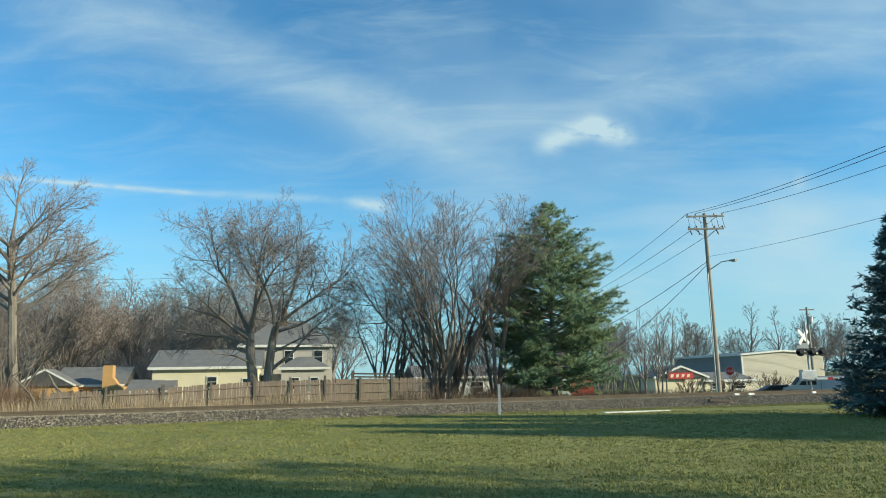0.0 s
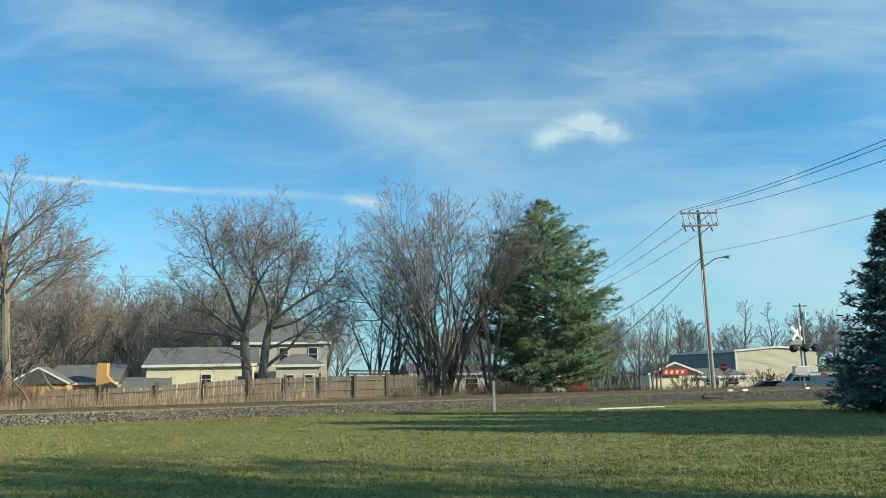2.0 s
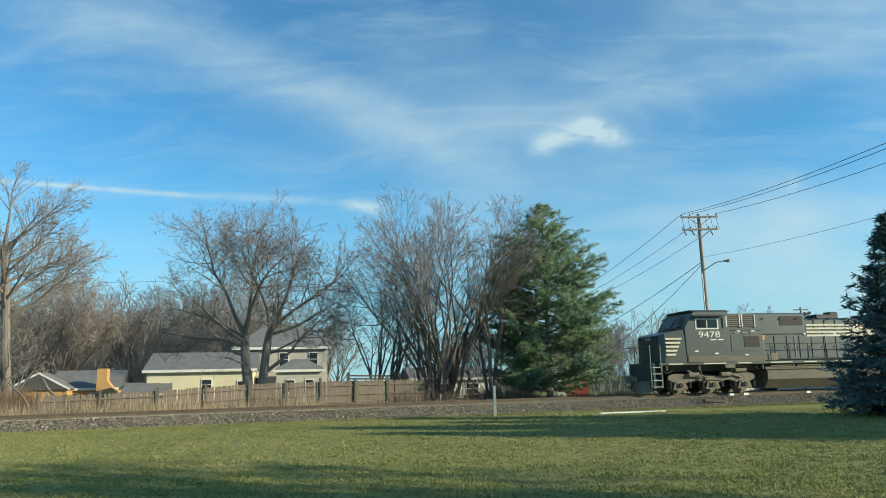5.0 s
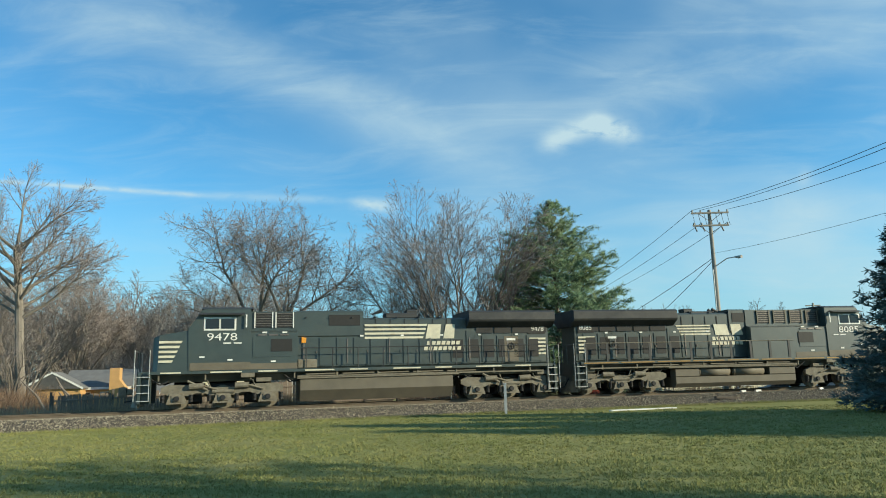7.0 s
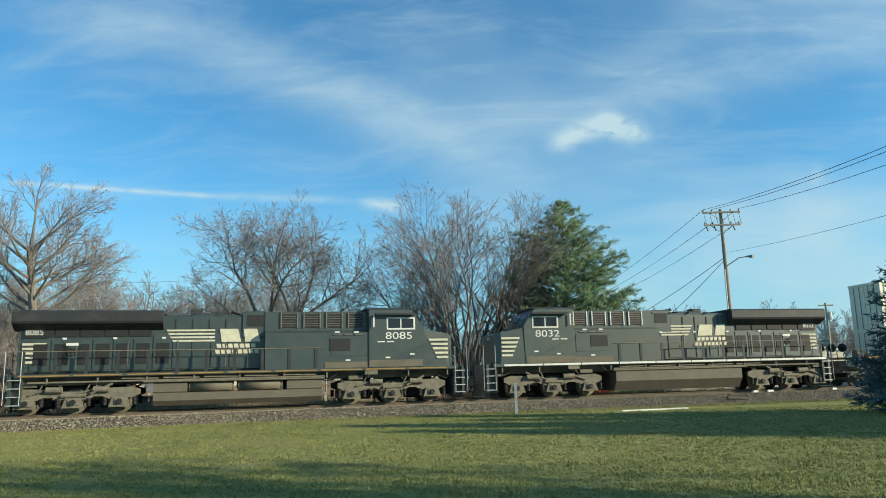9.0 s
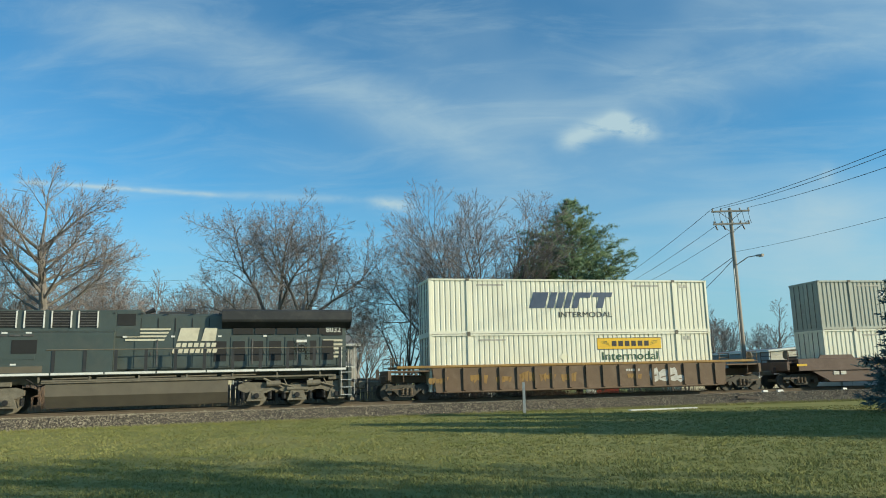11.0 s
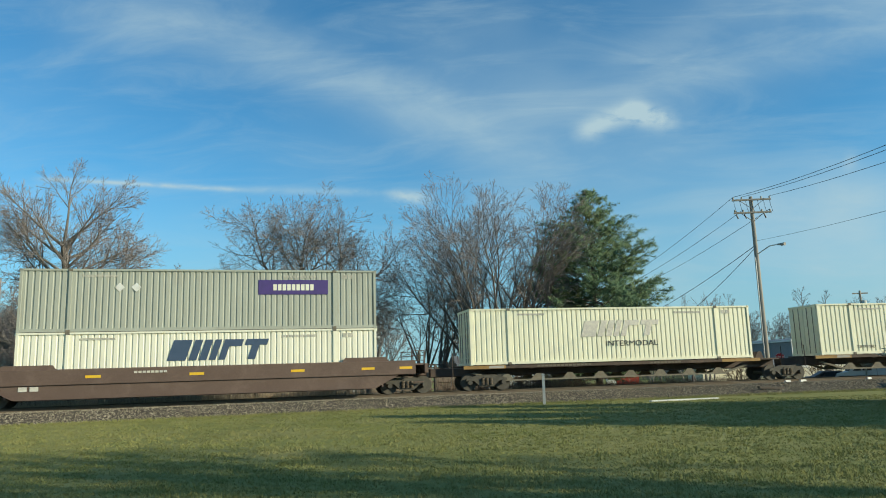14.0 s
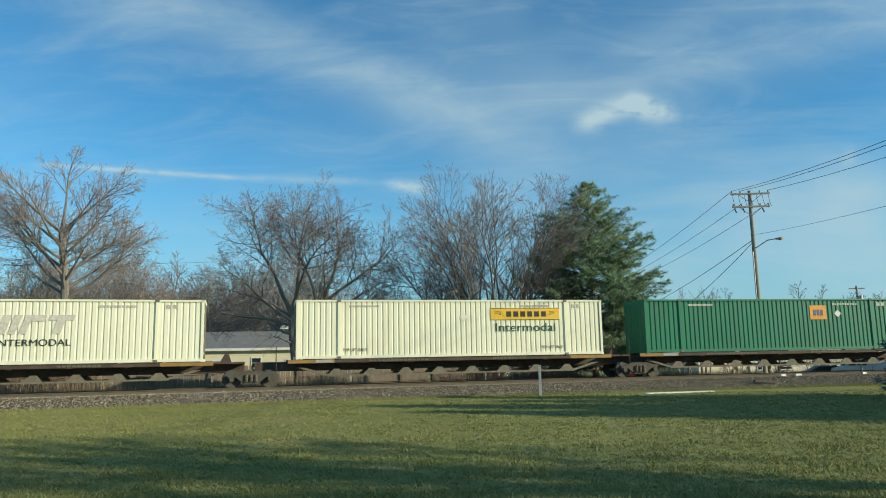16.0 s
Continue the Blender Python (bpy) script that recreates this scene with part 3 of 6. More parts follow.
    # nose
    nose = Shape()
    nose.add([(X(0.95), -1.25, 1.76), (X(0.95), 1.25, 1.76), (X(0.95), 1.2, 3.30), (X(0.95), -1.2, 3.30), (X(1.2), 1.40, 3.42), (X(1.2), -1.40, 3.42),
              (X(2.55), -1.50, 1.76), (X(2.55), 1.50, 1.76), (X(2.55), 1.48, 3.66), (X(2.55), -1.48, 3.66), (X(1.15), -1.47, 1.76), (X(1.15), 1.47, 1.76)],
             [(0, 3, 2, 1), (3, 5, 4, 2), (5, 9, 8, 4), (10, 6, 9, 5), (0, 10, 5, 3), (11, 4, 8, 7), (1, 2, 4, 11), (0, 1, 11, 7, 6, 10), (6, 7, 8, 9)])
    part("nose", nose, body, t, "black short hood")
    part("headlight", Shape().tube((X(0.93), -0.16, 3.15), (X(0.99), -0.16, 3.15), 0.09, n=12), "silver", t)
    part("headlight", Shape().tube((X(0.93), 0.16, 3.15), (X(0.99), 0.16, 3.15), 0.09, n=12), "silver", t)
    # cab
    cab = Shape().side([(X(2.45), 1.76), (X(5.1), 1.76), (X(5.1), top + 0.04), (X(3.15), top + 0.04), (X(2.95), top - 0.05), (X(2.40), 3.70)], -1.52, 1.52)
    part("cab", cab, body, t, "black operator's cab")
    part("cab_roof", Shape().prism([(-1.54, top + 0.02), (-1.2, top + 0.13), (1.2, top + 0.13), (1.54, top + 0.02)], X(2.95), X(5.2)), "black_top", t)
    for y in (-1.53, 1.53):
        s = -1 if y < 0 else 1
        w0 = 2.85 if late else 3.05
        win = part("cab_window", Shape().box(X(w0), X(w0 + 1.4), y - 0.015, y + 0.015, 3.62, 4.24), "white_paint", t, "white-framed cab side window")
        part("pane", Shape().box(X(w0 + 0.08), X(w0 + 0.66), y + s * 0.02 - 0.012, y + s * 0.02 + 0.012, 3.70, 4.17), "glass", win)
        part("pane", Shape().box(X(w0 + 0.74), X(w0 + 1.32), y + s * 0.02 - 0.012, y + s * 0.02 + 0.012, 3.70, 4.17), "glass", win)
        part("sunshade", Shape().add([(X(2.8), y, 4.42), (X(4.8), y, 4.42), (X(4.8), y + s * 0.28, 4.34), (X(2.8), y + s * 0.28, 4.34), (X(2.8), y, 4.45), (X(4.8), y, 4.45), (X(4.8), y + s * 0.28, 4.36), (X(2.8), y + s * 0.28, 4.36)],
                                     [(0, 1, 2, 3), (4, 7, 6, 5), (0, 4, 5, 1), (2, 6, 7, 3), (1, 5, 6, 2), (0, 3, 7, 4)]), "black_top", t)
        part("mirror", Shape().box(X(4.86), X(4.92), y - 0.02 + s * 0.1, y + 0.02 + s * 0.1, 3.75, 4.36), "white_paint", t)
        letters(number, 0.5, t, "white_paint", pose(X(w0 + 0.8), y + s * 0.012, 3.30, 90, 0, 0 if s < 0 else 180), "white road number", width=1.36)
        bars(t, X(3.9), X(4.7), 2.99, 3.05, y + s * 0.004, "white_paint", 2)
    for x in (X(2.44),):
        for a in (-1.0, 0.1):
            part("windscreen", Shape().add([(x - 0.02, a, 3.80), (x - 0.02, a + 0.9, 3.80), (x + 0.45, a + 0.9, 4.45), (x + 0.45, a, 4.45)], [(0, 1, 2, 3)]), "glass", t)
    # hood
    hood_end = 19.9
    rad0 = (14.35 if number == "8032" else 14.3) if late else 15.6
    back = number == "8085"
    part("equipment_hood", Shape().prism([(-1.46, 1.76), (1.46, 1.76), (1.46, 3.5), (1.05, 3.62), (1.05, top - 0.06), (-1.05, top - 0.06), (-1.05, 3.62), (-1.46, 3.5)], X(5.1), X(9.9 if late else 7.2)), body, t, "black equipment cabinet behind the cab")
    part("engine_hood", Shape().box(X(7.2), X(hood_end), -0.95, 0.95, 1.76, 4.25 if not late else 4.42, 0.10), body, t, "black long hood with access doors")
    part("blower_hood", Shape().box(X(9.9 if late else 7.2), X(10.9 if late else 10.35), -1.0, 1.0, 3.3, top - 0.02, 0.06), body, t)
    for y, s in ((-1.0, -1), (1.0, 1)):
        for j in range(2 if not late else 4):
            a = 5.25 + j * (0.95 if not late else 1.05)
            w = 0.85 if not late else 0.8
            # solid near-black sheet paints the darkness behind the slats
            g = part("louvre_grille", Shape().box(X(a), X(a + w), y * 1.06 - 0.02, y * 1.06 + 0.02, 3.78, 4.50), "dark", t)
            fr = "white_paint" if number != "8085" else "grime"
            for e in (a, a + w - 0.05):
                part("grille_frame", Shape().box(X(e), X(e + 0.05), y * 1.09 - 0.03, y * 1.09 + 0.03, 3.76, 4.52), fr, g)
            for i in range(6):
                part("slat", Shape().box(X(a + 0.05), X(a + w - 0.05), y * 1.085 - 0.015, y * 1.085 + 0.015, 3.84 + i * 0.12, 3.87 + i * 0.12), "steel", g)
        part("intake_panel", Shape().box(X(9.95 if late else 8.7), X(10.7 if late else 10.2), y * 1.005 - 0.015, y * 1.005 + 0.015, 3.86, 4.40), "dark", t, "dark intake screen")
        part("step_panel", Shape().box(X(5.2), X(6.9), y * 1.465 - 0.015, y * 1.465 + 0.015, 2.35, 3.3), body, t)
        part("vent", Shape().box(X(6.0), X(6.95), y * 1.48 - 0.015, y * 1.48 + 0.015, 2.6, 3.2), "dark", t, "dark vent screen")
        # access doors
        n = 15
        for i in range(n):
            a = 7.45 + i * (hood_end - 7.7) / n
            if late and a < 9.9:
                continue
            w = (hood_end - 7.7) / n - 0.07
            z1 = 3.25 if a < 10.9 else (3.55 if a < rad0 else 3.3)
            d = part("access_door", Shape().box(X(a), X(a + w), y * 0.965 - 0.02, y * 0.965 + 0.02, 1.92, z1), body, t)
            part("door_latch", Shape().box(X(a + w - 0.09), X(a + w - 0.05), y * 1.0 - 0.02, y * 1.0 + 0.02, 2.5, 2.62), "steel", d)
            if a > rad0 - 0.9:
                part("door_screen", Shape().box(X(a + 0.08), X(a + w - 0.12), y * 0.995 - 0.01, y * 0.995 + 0.01, 2.15, 3.1), "dark", d)
        for i in range(5):
            part("placard", Shape().box(X(10.2 + i * 2.0), X(10.36 + i * 2.0), y * 1.0 - 0.008, y * 1.0 + 0.008, 3.30, 3.38), "white_paint", t)
        # painted mark: stripes, block letters and two rows of bars
        lx = 10.42
        yy = y * 0.985
        if not late:
            stripes(t, X(lx), X(lx + 2.9), 3.18, 3.92, yy, 4, 0.25, "cream_paint")
            for a, w in ((13.45, 0.82), (14.37, 0.62)):
                part("mark", Shape().side([(X(a), 3.16), (X(a + w * 0.9), 3.16), (X(a + w), 3.9), (X(a + 0.15), 3.9)], yy - 0.008, yy + 0.008), "cream_paint", t)
            wx = 13.5
        else:
            lx = 10.3
            if back:
                stripes(t, X(12.1), X(13.9), 3.15, 3.72, yy, 4, 0.3, "cream_paint")
            else:
                stripes(t, X(lx), X(lx + 1.6), 3.15, 3.72, yy, 4, 0.3, "cream_paint")
            for a, w in (((10.1, 0.75), (10.95, 0.95)) if back else ((lx + 2.15, 0.95), (lx + 3.18, 0.68))):
                part("mark", Shape().side([(X(a), 3.12), (X(a + w * 0.9), 3.12), (X(a + w), 3.74), (X(a + 0.15), 3.74)], yy - 0.03, yy + 0.03), "cream_paint", t)
            wx = 10.3 if back else lx + 2.1
        bars(t, X(wx), X(wx + 1.7), 2.84, 3.03, y * 1.0, "cream_paint", 7, slant=0.04)
        bars(t, X(wx - 0.15), X(wx + 1.75), 2.56, 2.75, y * 1.0, "cream_paint", 8, slant=0.04)
        # handrail along the walkway
        for i in range(11):
            a = 7.6 + i * 1.21
            if late:
                post = Shape().box(X(a) - 0.07, X(a) + 0.07, y * 1.47 - 0.015, y * 1.47 + 0.015, 1.7, 2.74)
            else:
                post = Shape().tube((X(a), y * 1.47, 1.7), (X(a), y * 1.47, 2.75), 0.025, n=6)
            part("handrail_post", post, "black_top", t)
        part("handrail", Shape().tube((X(7.3), y * 1.47, 2.75), (X(19.9), y * 1.47, 2.75), 0.022, n=6), "grime" if late else "black_top", t)
    for y in (-1.0, 1.0):
        for i in range(6):
            a = (10.9 if late else 10.95) + i * 0.72
            if a < rad0 - 0.2:
                part("hood_seam", Shape().box(X(a), X(a) + 0.035, y * 0.965 - 0.012, y * 0.965 + 0.012, 3.58, 4.2), "dark", t)
        part("vent_stack", Shape().box(X(7.25), X(8.1), y * 1.2 - 0.2, y * 1.2 + 0.2, 1.78, 2.2, 0.03), "grime", t)
        for i in range(3):
            part("louvre_plate", Shape().box(X(5.4 + i * 0.5), X(5.8 + i * 0.5), y * 1.49 - 0.01, y * 1.49 + 0.01, 3.36, 3.44), "steel", t)
    if not late:
        part("beacon_panel", Shape().side([(X(7.42), 3.02), (X(7.62), 3.02), (X(7.64), 3.26), (X(7.42), 3.30)], -1.02, -0.96), "orange", t, "orange warning plate")
    # radiator
    z0 = 3.95
    part("radiator", Shape().prism([(-0.95, 3.7), (0.95, 3.7), (1.45, z0 + 0.05), (1.50, 4.0 + 0.1), (1.50, top - 0.12), (1.38, top - 0.03), (-1.38, top - 0.03), (-1.50, top - 0.12), (-1.50, z0 + 0.15), (-1.45, z0 + 0.05)], X(rad0), X(20.25)), "black_top", t, "overhanging radiator hood")
    for y in (-1, 1):
        for i in range(4 if not late else 5):
            a = rad0 + 0.5 + i * 0.98
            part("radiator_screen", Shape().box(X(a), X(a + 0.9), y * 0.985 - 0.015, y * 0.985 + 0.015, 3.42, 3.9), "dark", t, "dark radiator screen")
        for i in range(6):
            a = 7.5 + i * 2.05
            part("door_seam", Shape().box(X(a), X(a + 0.06), y * 1.0 - 0.012, y * 1.0 + 0.012, 2.0, 3.2), "steel", t)
        for i in range(7):
            part("roof_rib", Shape().box(X(7.6 + i * 1.1), X(7.66 + i * 1.1), y * 0.6 - 0.5, y * 0.6 + 0.35, 4.4 if late else 4.24, 4.46 if late else 4.29), "black_top", t)
        for u, z in ((5.6, 3.48), (6.5, 3.48), (2.9, 2.35), (4.1, 2.2), (6.0, 2.1)):
            part("stencil", Shape().box(X(u), X(u + 0.22), y * 1.535 - 0.006 if u < 5 else y * 1.475 - 0.006, y * 1.535 + 0.006 if u < 5 else y * 1.475 + 0.006, z, z + 0.07), "white_paint", t)
        part("sill_dust", Shape().box(X(2.5), X(5.1), y * 1.53 - 0.006, y * 1.53 + 0.006, 1.77, 2.12), "tank", t, "brown dust along the cab sill")
        part("sill_dust", Shape().box(X(5.1), X(7.2), y * 1.47 - 0.006, y * 1.47 + 0.006, 1.77, 2.05), "tank", t)
        part("air_pipe", Shape().tube((X(7.2), y * 1.42, 1.30), (X(15.0), y * 1.42, 1.33), 0.04), "grime", t)
    part("roof_hatch", Shape().box(X(11.6), X(13.0), -0.5, 0.5, 4.25, 4.55, 0.06), "black_top", t)
    part("exhaust_stack", Shape().box(X(12.7), X(13.2), -0.3, 0.3, 4.3, 4.72, 0.05), "black_top", t)
    part("horn", Shape().tube((X(11.0), 0.2, top - 0.1), (X(11.4), 0.2, top + 0.06), 0.04, 0.1).tube((X(11.0), -0.2, top - 0.1), (X(11.4), -0.2, top + 0.06), 0.04, 0.1), "black_top", t)
    part("aerial_dome", Shape().tube((X(4.0), 0, top + 0.1), (X(4.0), 0, top + 0.2), 0.2, 0.14, 12), "white_paint", t)
    part("end_hood", Shape().box(X(19.8), X(20.05), -0.93, 0.93, 1.76, 3.9, 0.06), body, t)
    # chevron stripes at both ends
    for y in (-1, 1):
        stripes(t, X(1.2), X(1.75), 2.15, 3.15, y * 1.51, 5, 0.45)
        stripes(t, X(19.88), X(19.35), 2.25, 3.15, y * 0.995, 5, -0.42)
    for y in (-1, 1):
        letters(number, 0.36, t, "white_paint", pose(X(19.45), y * 1.0, 3.62, 90, 0, 0 if y < 0 else 180), "small white road number", width=0.72)
        part("end_number_plate", Shape().box(X(18.95), X(19.88), y * 0.985 - 0.008, y * 0.985 + 0.008, 3.36, 3.9), "dark", t)
        part("walkway_door", Shape().box(X(17.6), X(18.35), y * 0.99 - 0.015, y * 0.99 + 0.015, 1.9, 3.25), "tank" if not late else body, t, "dusty access door with a valve wheel")
        ring = Shape()
        for q in range(12):
            a0, a1 = q * math.pi / 6, (q + 1) * math.pi / 6
            ring.tube((X(17.97) + 0.17 * math.cos(a0), y * 1.03, 2.72 + 0.17 * math.sin(a0)), (X(17.97) + 0.17 * math.cos(a1), y * 1.03, 2.72 + 0.17 * math.sin(a1)), 0.022, n=5)
        part("hand_brake", ring.tube((X(17.97) - 0.16, y * 1.03, 2.72), (X(17.97) + 0.16, y * 1.03, 2.72), 0.018, n=5).tube((X(17.97), y * 1.03, 2.56), (X(17.97), y * 1.03, 2.88), 0.018, n=5), "dark", t)
        part("stencil", Shape().box(X(17.72), X(18.2), y * 1.01 - 0.006, y * 1.01 + 0.006, 3.02, 3.14), "white_paint", t)
    # pilots, steps, couplers
    for u, sgn in ((0.45, -1), (20.15, 1)):
        part("pilot", Shape().box(X(u) - 0.06, X(u) + 0.06, -1.45, 1.45, 0.22, 1.76, 0.12), body, t)
        part("plow" if sgn < 0 else "pilot_plate", Shape().add([(X(u) + sgn * 0.05, -1.35, 0.15), (X(u) + sgn * 0.05, 1.35, 0.15), (X(u) + sgn * 0.05, 1.35, 0.75), (X(u) + sgn * 0.05, -1.35, 0.75), (X(u) + sgn * 0.5, 0, 0.12), (X(u) + sgn * 0.3, 0, 0.75)],
                                                       [(0, 4, 5, 3), (4, 1, 2, 5), (0, 1, 4), (3, 5, 2), (0, 3, 2, 1)]), "grime", t)
        part("coupler", Shape().box(X(u) - 0.1 + sgn * 0.3, X(u) + 0.1 + sgn * 0.75, -0.14, 0.14, 0.72, 1.0, 0.04).box(X(u) + sgn * 0.85 - 0.16, X(u) + sgn * 0.85 + 0.16, -0.22, 0.2, 0.66, 1.08, 0.06), "grime", t)
        part("air_hose", Shape().tube((X(u) + sgn * 0.2, 0.5, 0.9), (X(u) + sgn * 0.45, 0.45, 0.45), 0.03).tube((X(u) + sgn * 0.45, 0.45, 0.45), (X(u) + sgn * 0.8, 0.3, 0.4), 0.03), "rubber", t)
        for y in (-1.32, 1.32):
            e = -0.35 * (sgn > 0)
            part("step_well", Shape().box(X(u) - 0.14 + e, X(u) + 0.5 + e, y * 0.86 - 0.02, y * 0.86 + 0.02, 0.30, 1.76).box(X(u) + (0.47 if sgn < 0 else -0.14 + e), X(u) + (0.5 if sgn < 0 else -0.11 + e), y - 0.17, y + 0.17, 0.34, 1.76), body, t, "black step well")
            for i in range(4):
                part("step", Shape().box(X(u) - 0.1 - 0.35 * (sgn > 0) + (0.0), X(u) + 0.45 - 0.35 * (sgn > 0), y - 0.17, y + 0.17, 0.42 + i * 0.36, 0.46 + i * 0.36), "silver", t, "worn pale-edged step")
            for e in (-0.22, 0.42):
                xx = X(u) + e * (1 if sgn < 0 else -1)
                part("grab_rail", Shape().tube((xx, y * 1.13, 0.45), (xx, y * 1.13, 2.75), 0.018, n=6), "silver", t, "white vertical grab rail")
            part("end_rail", Shape().tube((X(u) + sgn * 0.2, y * 1.1, 2.7), (X(u) + sgn * 0.2, y * 0.3, 2.7), 0.024, n=6).tube((X(u) + sgn * 0.2, y * 0.3, 2.7), (X(u) + sgn * 0.2, y * 0.3, 1.7), 0.024, n=6), body, t)
    return t


def freight_truck(parent, x, wb=0.89, r=0.42):
    h = part("bogie", Shape().box(x - 0.18, x + 0.18, -1.1, 1.1, 0.42, 0.72, 0.05), "bogie_dark", parent, "two-axle freight bogie")
    for d in (-wb, wb):
        wheelset(h, x + d, r, "bogie_dark")
    for y in (-1.0, 1.0):
        f = Shape()
        f.side([(x - wb - 0.2, 0.50), (x - wb + 0.2, 0.50), (x - 0.35, 0.20), (x + 0.35, 0.20), (x + wb - 0.2, 0.50), (x + wb + 0.2, 0.50), (x + wb + 0.18, 0.62), (x + 0.45, 0.80), (x - 0.45, 0.80), (x - wb - 0.18, 0.62)], y - 0.07, y + 0.07)
        part("side_frame", f, "bogie_dark", h)
        for e in (-0.22, 0.0, 0.22):
            part("spring", Shape().spring(x + e, y - 0.1 if y < 0 else y + 0.1, 0.30, 0.085, 5, 0.07), "rail_side", h)
        for d in (-wb, wb):
            part("bearing", Shape().tube((x + d, y - 0.14, r), (x + d, y + 0.14, r), 0.12, n=10), "bogie_dark", h)


def corrugated(x0, x1, z0, z1, y, out, pitch=0.27, depth=0.034):
    """A ribbed steel wall; out is -1 or +1, the way it faces."""
    n = max(1, round((x1 - x0) / pitch))
    p = (x1 - x0) / n
    pts = []
    for i in range(n):
        a = x0 + i * p
        pts += [(a, 0), (a + p * 0.60, 0), (a + p * 0.70, 1), (a + p * 0.90, 1)]
    pts.append((x1, 0))
    sh = Shape()
    vs = [(x, y - out * depth * d, z) for z in (z0, z1) for x, d in pts]
    k = len(pts)
    sh.add(vs, [(i, i + 1, k + i + 1, k + i) for i in range(k - 1)])
    return sh


def container(material, label, z, marks, group=""):
    """A 53 foot domestic container, its floor at z."""
    L, W, H = 8.075, 1.295, 2.896
    t = thing("shipping_container", label, "container", group=group)
    p0 = 5.99
    part("roof", Shape().box(-L + 0.05, L - 0.05, -W + 0.02, W - 0.02, z + H - 0.05, z + H - 0.015), material, t)
    part("floor", Shape().box(-L + 0.05, L - 0.05, -W + 0.06, W - 0.06, z + 0.03, z + 0.12), "grime", t)
    for s in (-1, 1):
        y = s * (W - 0.01)
        for a, b in ((-L + 0.08, -p0 - 0.06), (-p0 + 0.06, p0 - 0.06), (p0 + 0.06, L - 0.08)):
            part("side_panel", corrugated(a, b, z + 0.16, z + H - 0.08, y, s), material, t)
            part("bottom_rail", Shape().box(a - 0.06, b + 0.06, y - 0.045, y + 0.012, z + 0.02, z + 0.17), material, t)
            n = int((b - a) / 1.1)
            for i in range(n):
                # near-black patch on the rail drawn for a slot's dark inside
                part("slot", Shape().box(a + 0.45 + i * 1.1, a + 0.75 + i * 1.1, y + s * 0.016 - 0.004, y + s * 0.016 + 0.004, z + 0.07, z + 0.105), "dark", t)
        part("top_rail", Shape().box(-L, L, y - 0.05, y + 0.012, z + H - 0.09, z + H), material, t)
        for x in (-L + 0.06, L - 0.06, -p0, p0):
            part("corner_post", Shape().box(x - 0.06, x + 0.06, y - 0.05, y + 0.018, z, z + H + 0.005), material, t)
            for e in (z - 0.005, z + H - 0.11):
                if abs(x) < 7:
                    part("corner_casting", Shape().box(x - 0.09, x + 0.09, y - 0.07, y + 0.024, e, e + 0.125, 0.012), "grime", t)
        part("chalk_number", Shape().box(-p0 + 0.5, -p0 + 2.0, y + s * 0.012 - 0.003, y + s * 0.012 + 0.003, z + H - 0.36, z + H - 0.27), "faint_ink", t)
        bars(t, p0 - 2.5, p0 - 0.9, z + H - 0.37, z + H - 0.26, y + s * 0.012, "faint_ink", 10, name="small_lettering")
        bars(t, p0 + 0.4, p0 + 0.9, z + H - 0.42, z + H - 0.22, y + s * 0.012, "faint_ink", 2, name="small_lettering")
    # front wall and doors
    for x, s in ((-L, -1), (L, 1)):
        for i in range(2):
            y0, y1 = (-W + 0.06, -0.02) if i == 0 else (0.02, W - 0.06)
            d = part("end_door" if s < 0 else "end_wall", Shape().box(x - 0.03 if s > 0 else x, x if s > 0 else x + 0.03, y0, y1, z + 0.1, z + H - 0.1), material, t)
            for j in range(2):
                yy = y0 + (y1 - y0) * (0.3 + 0.4 * j)
                part("lock_rod", Shape().tube((x + s * 0.02, yy, z + 0.12), (x + s * 0.02, yy, z + H - 0.12), 0.02, n=6), "steel", d)
            for j in range(4):
                part("stiffener", Shape().box(min(x, x + s * 0.02), max(x, x + s * 0.02), y0 + 0.05, y1 - 0.05, z + 0.35 + j * 0.65, z + 0.42 + j * 0.65), material, d)
        part("end_frame", Shape().box(x - 0.05, x + 0.05, -W, W, z + H - 0.13, z + H), material, t)
        part("end_frame", Shape().box(x - 0.05, x + 0.05, -W, W, z, z + 0.12), material, t)
    for y in (-W - 0.004, W + 0.004):
        s = -1 if y < 0 else 1
        for mk in marks:
            mk(t, y, s, z)
    return t


def mark_slanted(material, x, zz, w=4.4, h=0.80):
    """A row of leaning bars in place of a company mark."""
    def put(t, y, s, z):
        c = x * (1 if s < 0 else -1) - w / 2
        lean = h * 0.32
        for a, b, lo in ((0.0, 0.19, 0.0), (0.22, 0.30, 0.0), (0.325, 0.405, 0.0), (0.43, 0.50, 0.0), (0.53, 0.60, 0.0), (0.53, 0.73, 0.66), (0.76, 1.0, 0.70), (0.84, 0.92, 0.0)):
            p, q = c + a * w, c + b * w
            part("mark", Shape().side([(p + lean * lo, z + zz + h * lo), (q + lean * lo, z + zz + h * lo), (q + lean, z + zz + h), (p + lean, z + zz + h)], y - 0.006 - 0.001 * (lo > 0), y + 0.006 + 0.001 * (lo > 0)), material, t)
    return put


def mark_text(text, size, x, zz, material, width, bold=0.0):
    def put(t, y, s, z):
        letters(text, size, t, material, pose(x * (1 if s < 0 else -1), y + s * 0.006, z + zz, 90, 0, 0 if s < 0 else 180), width=width, bold=bold)
    return put


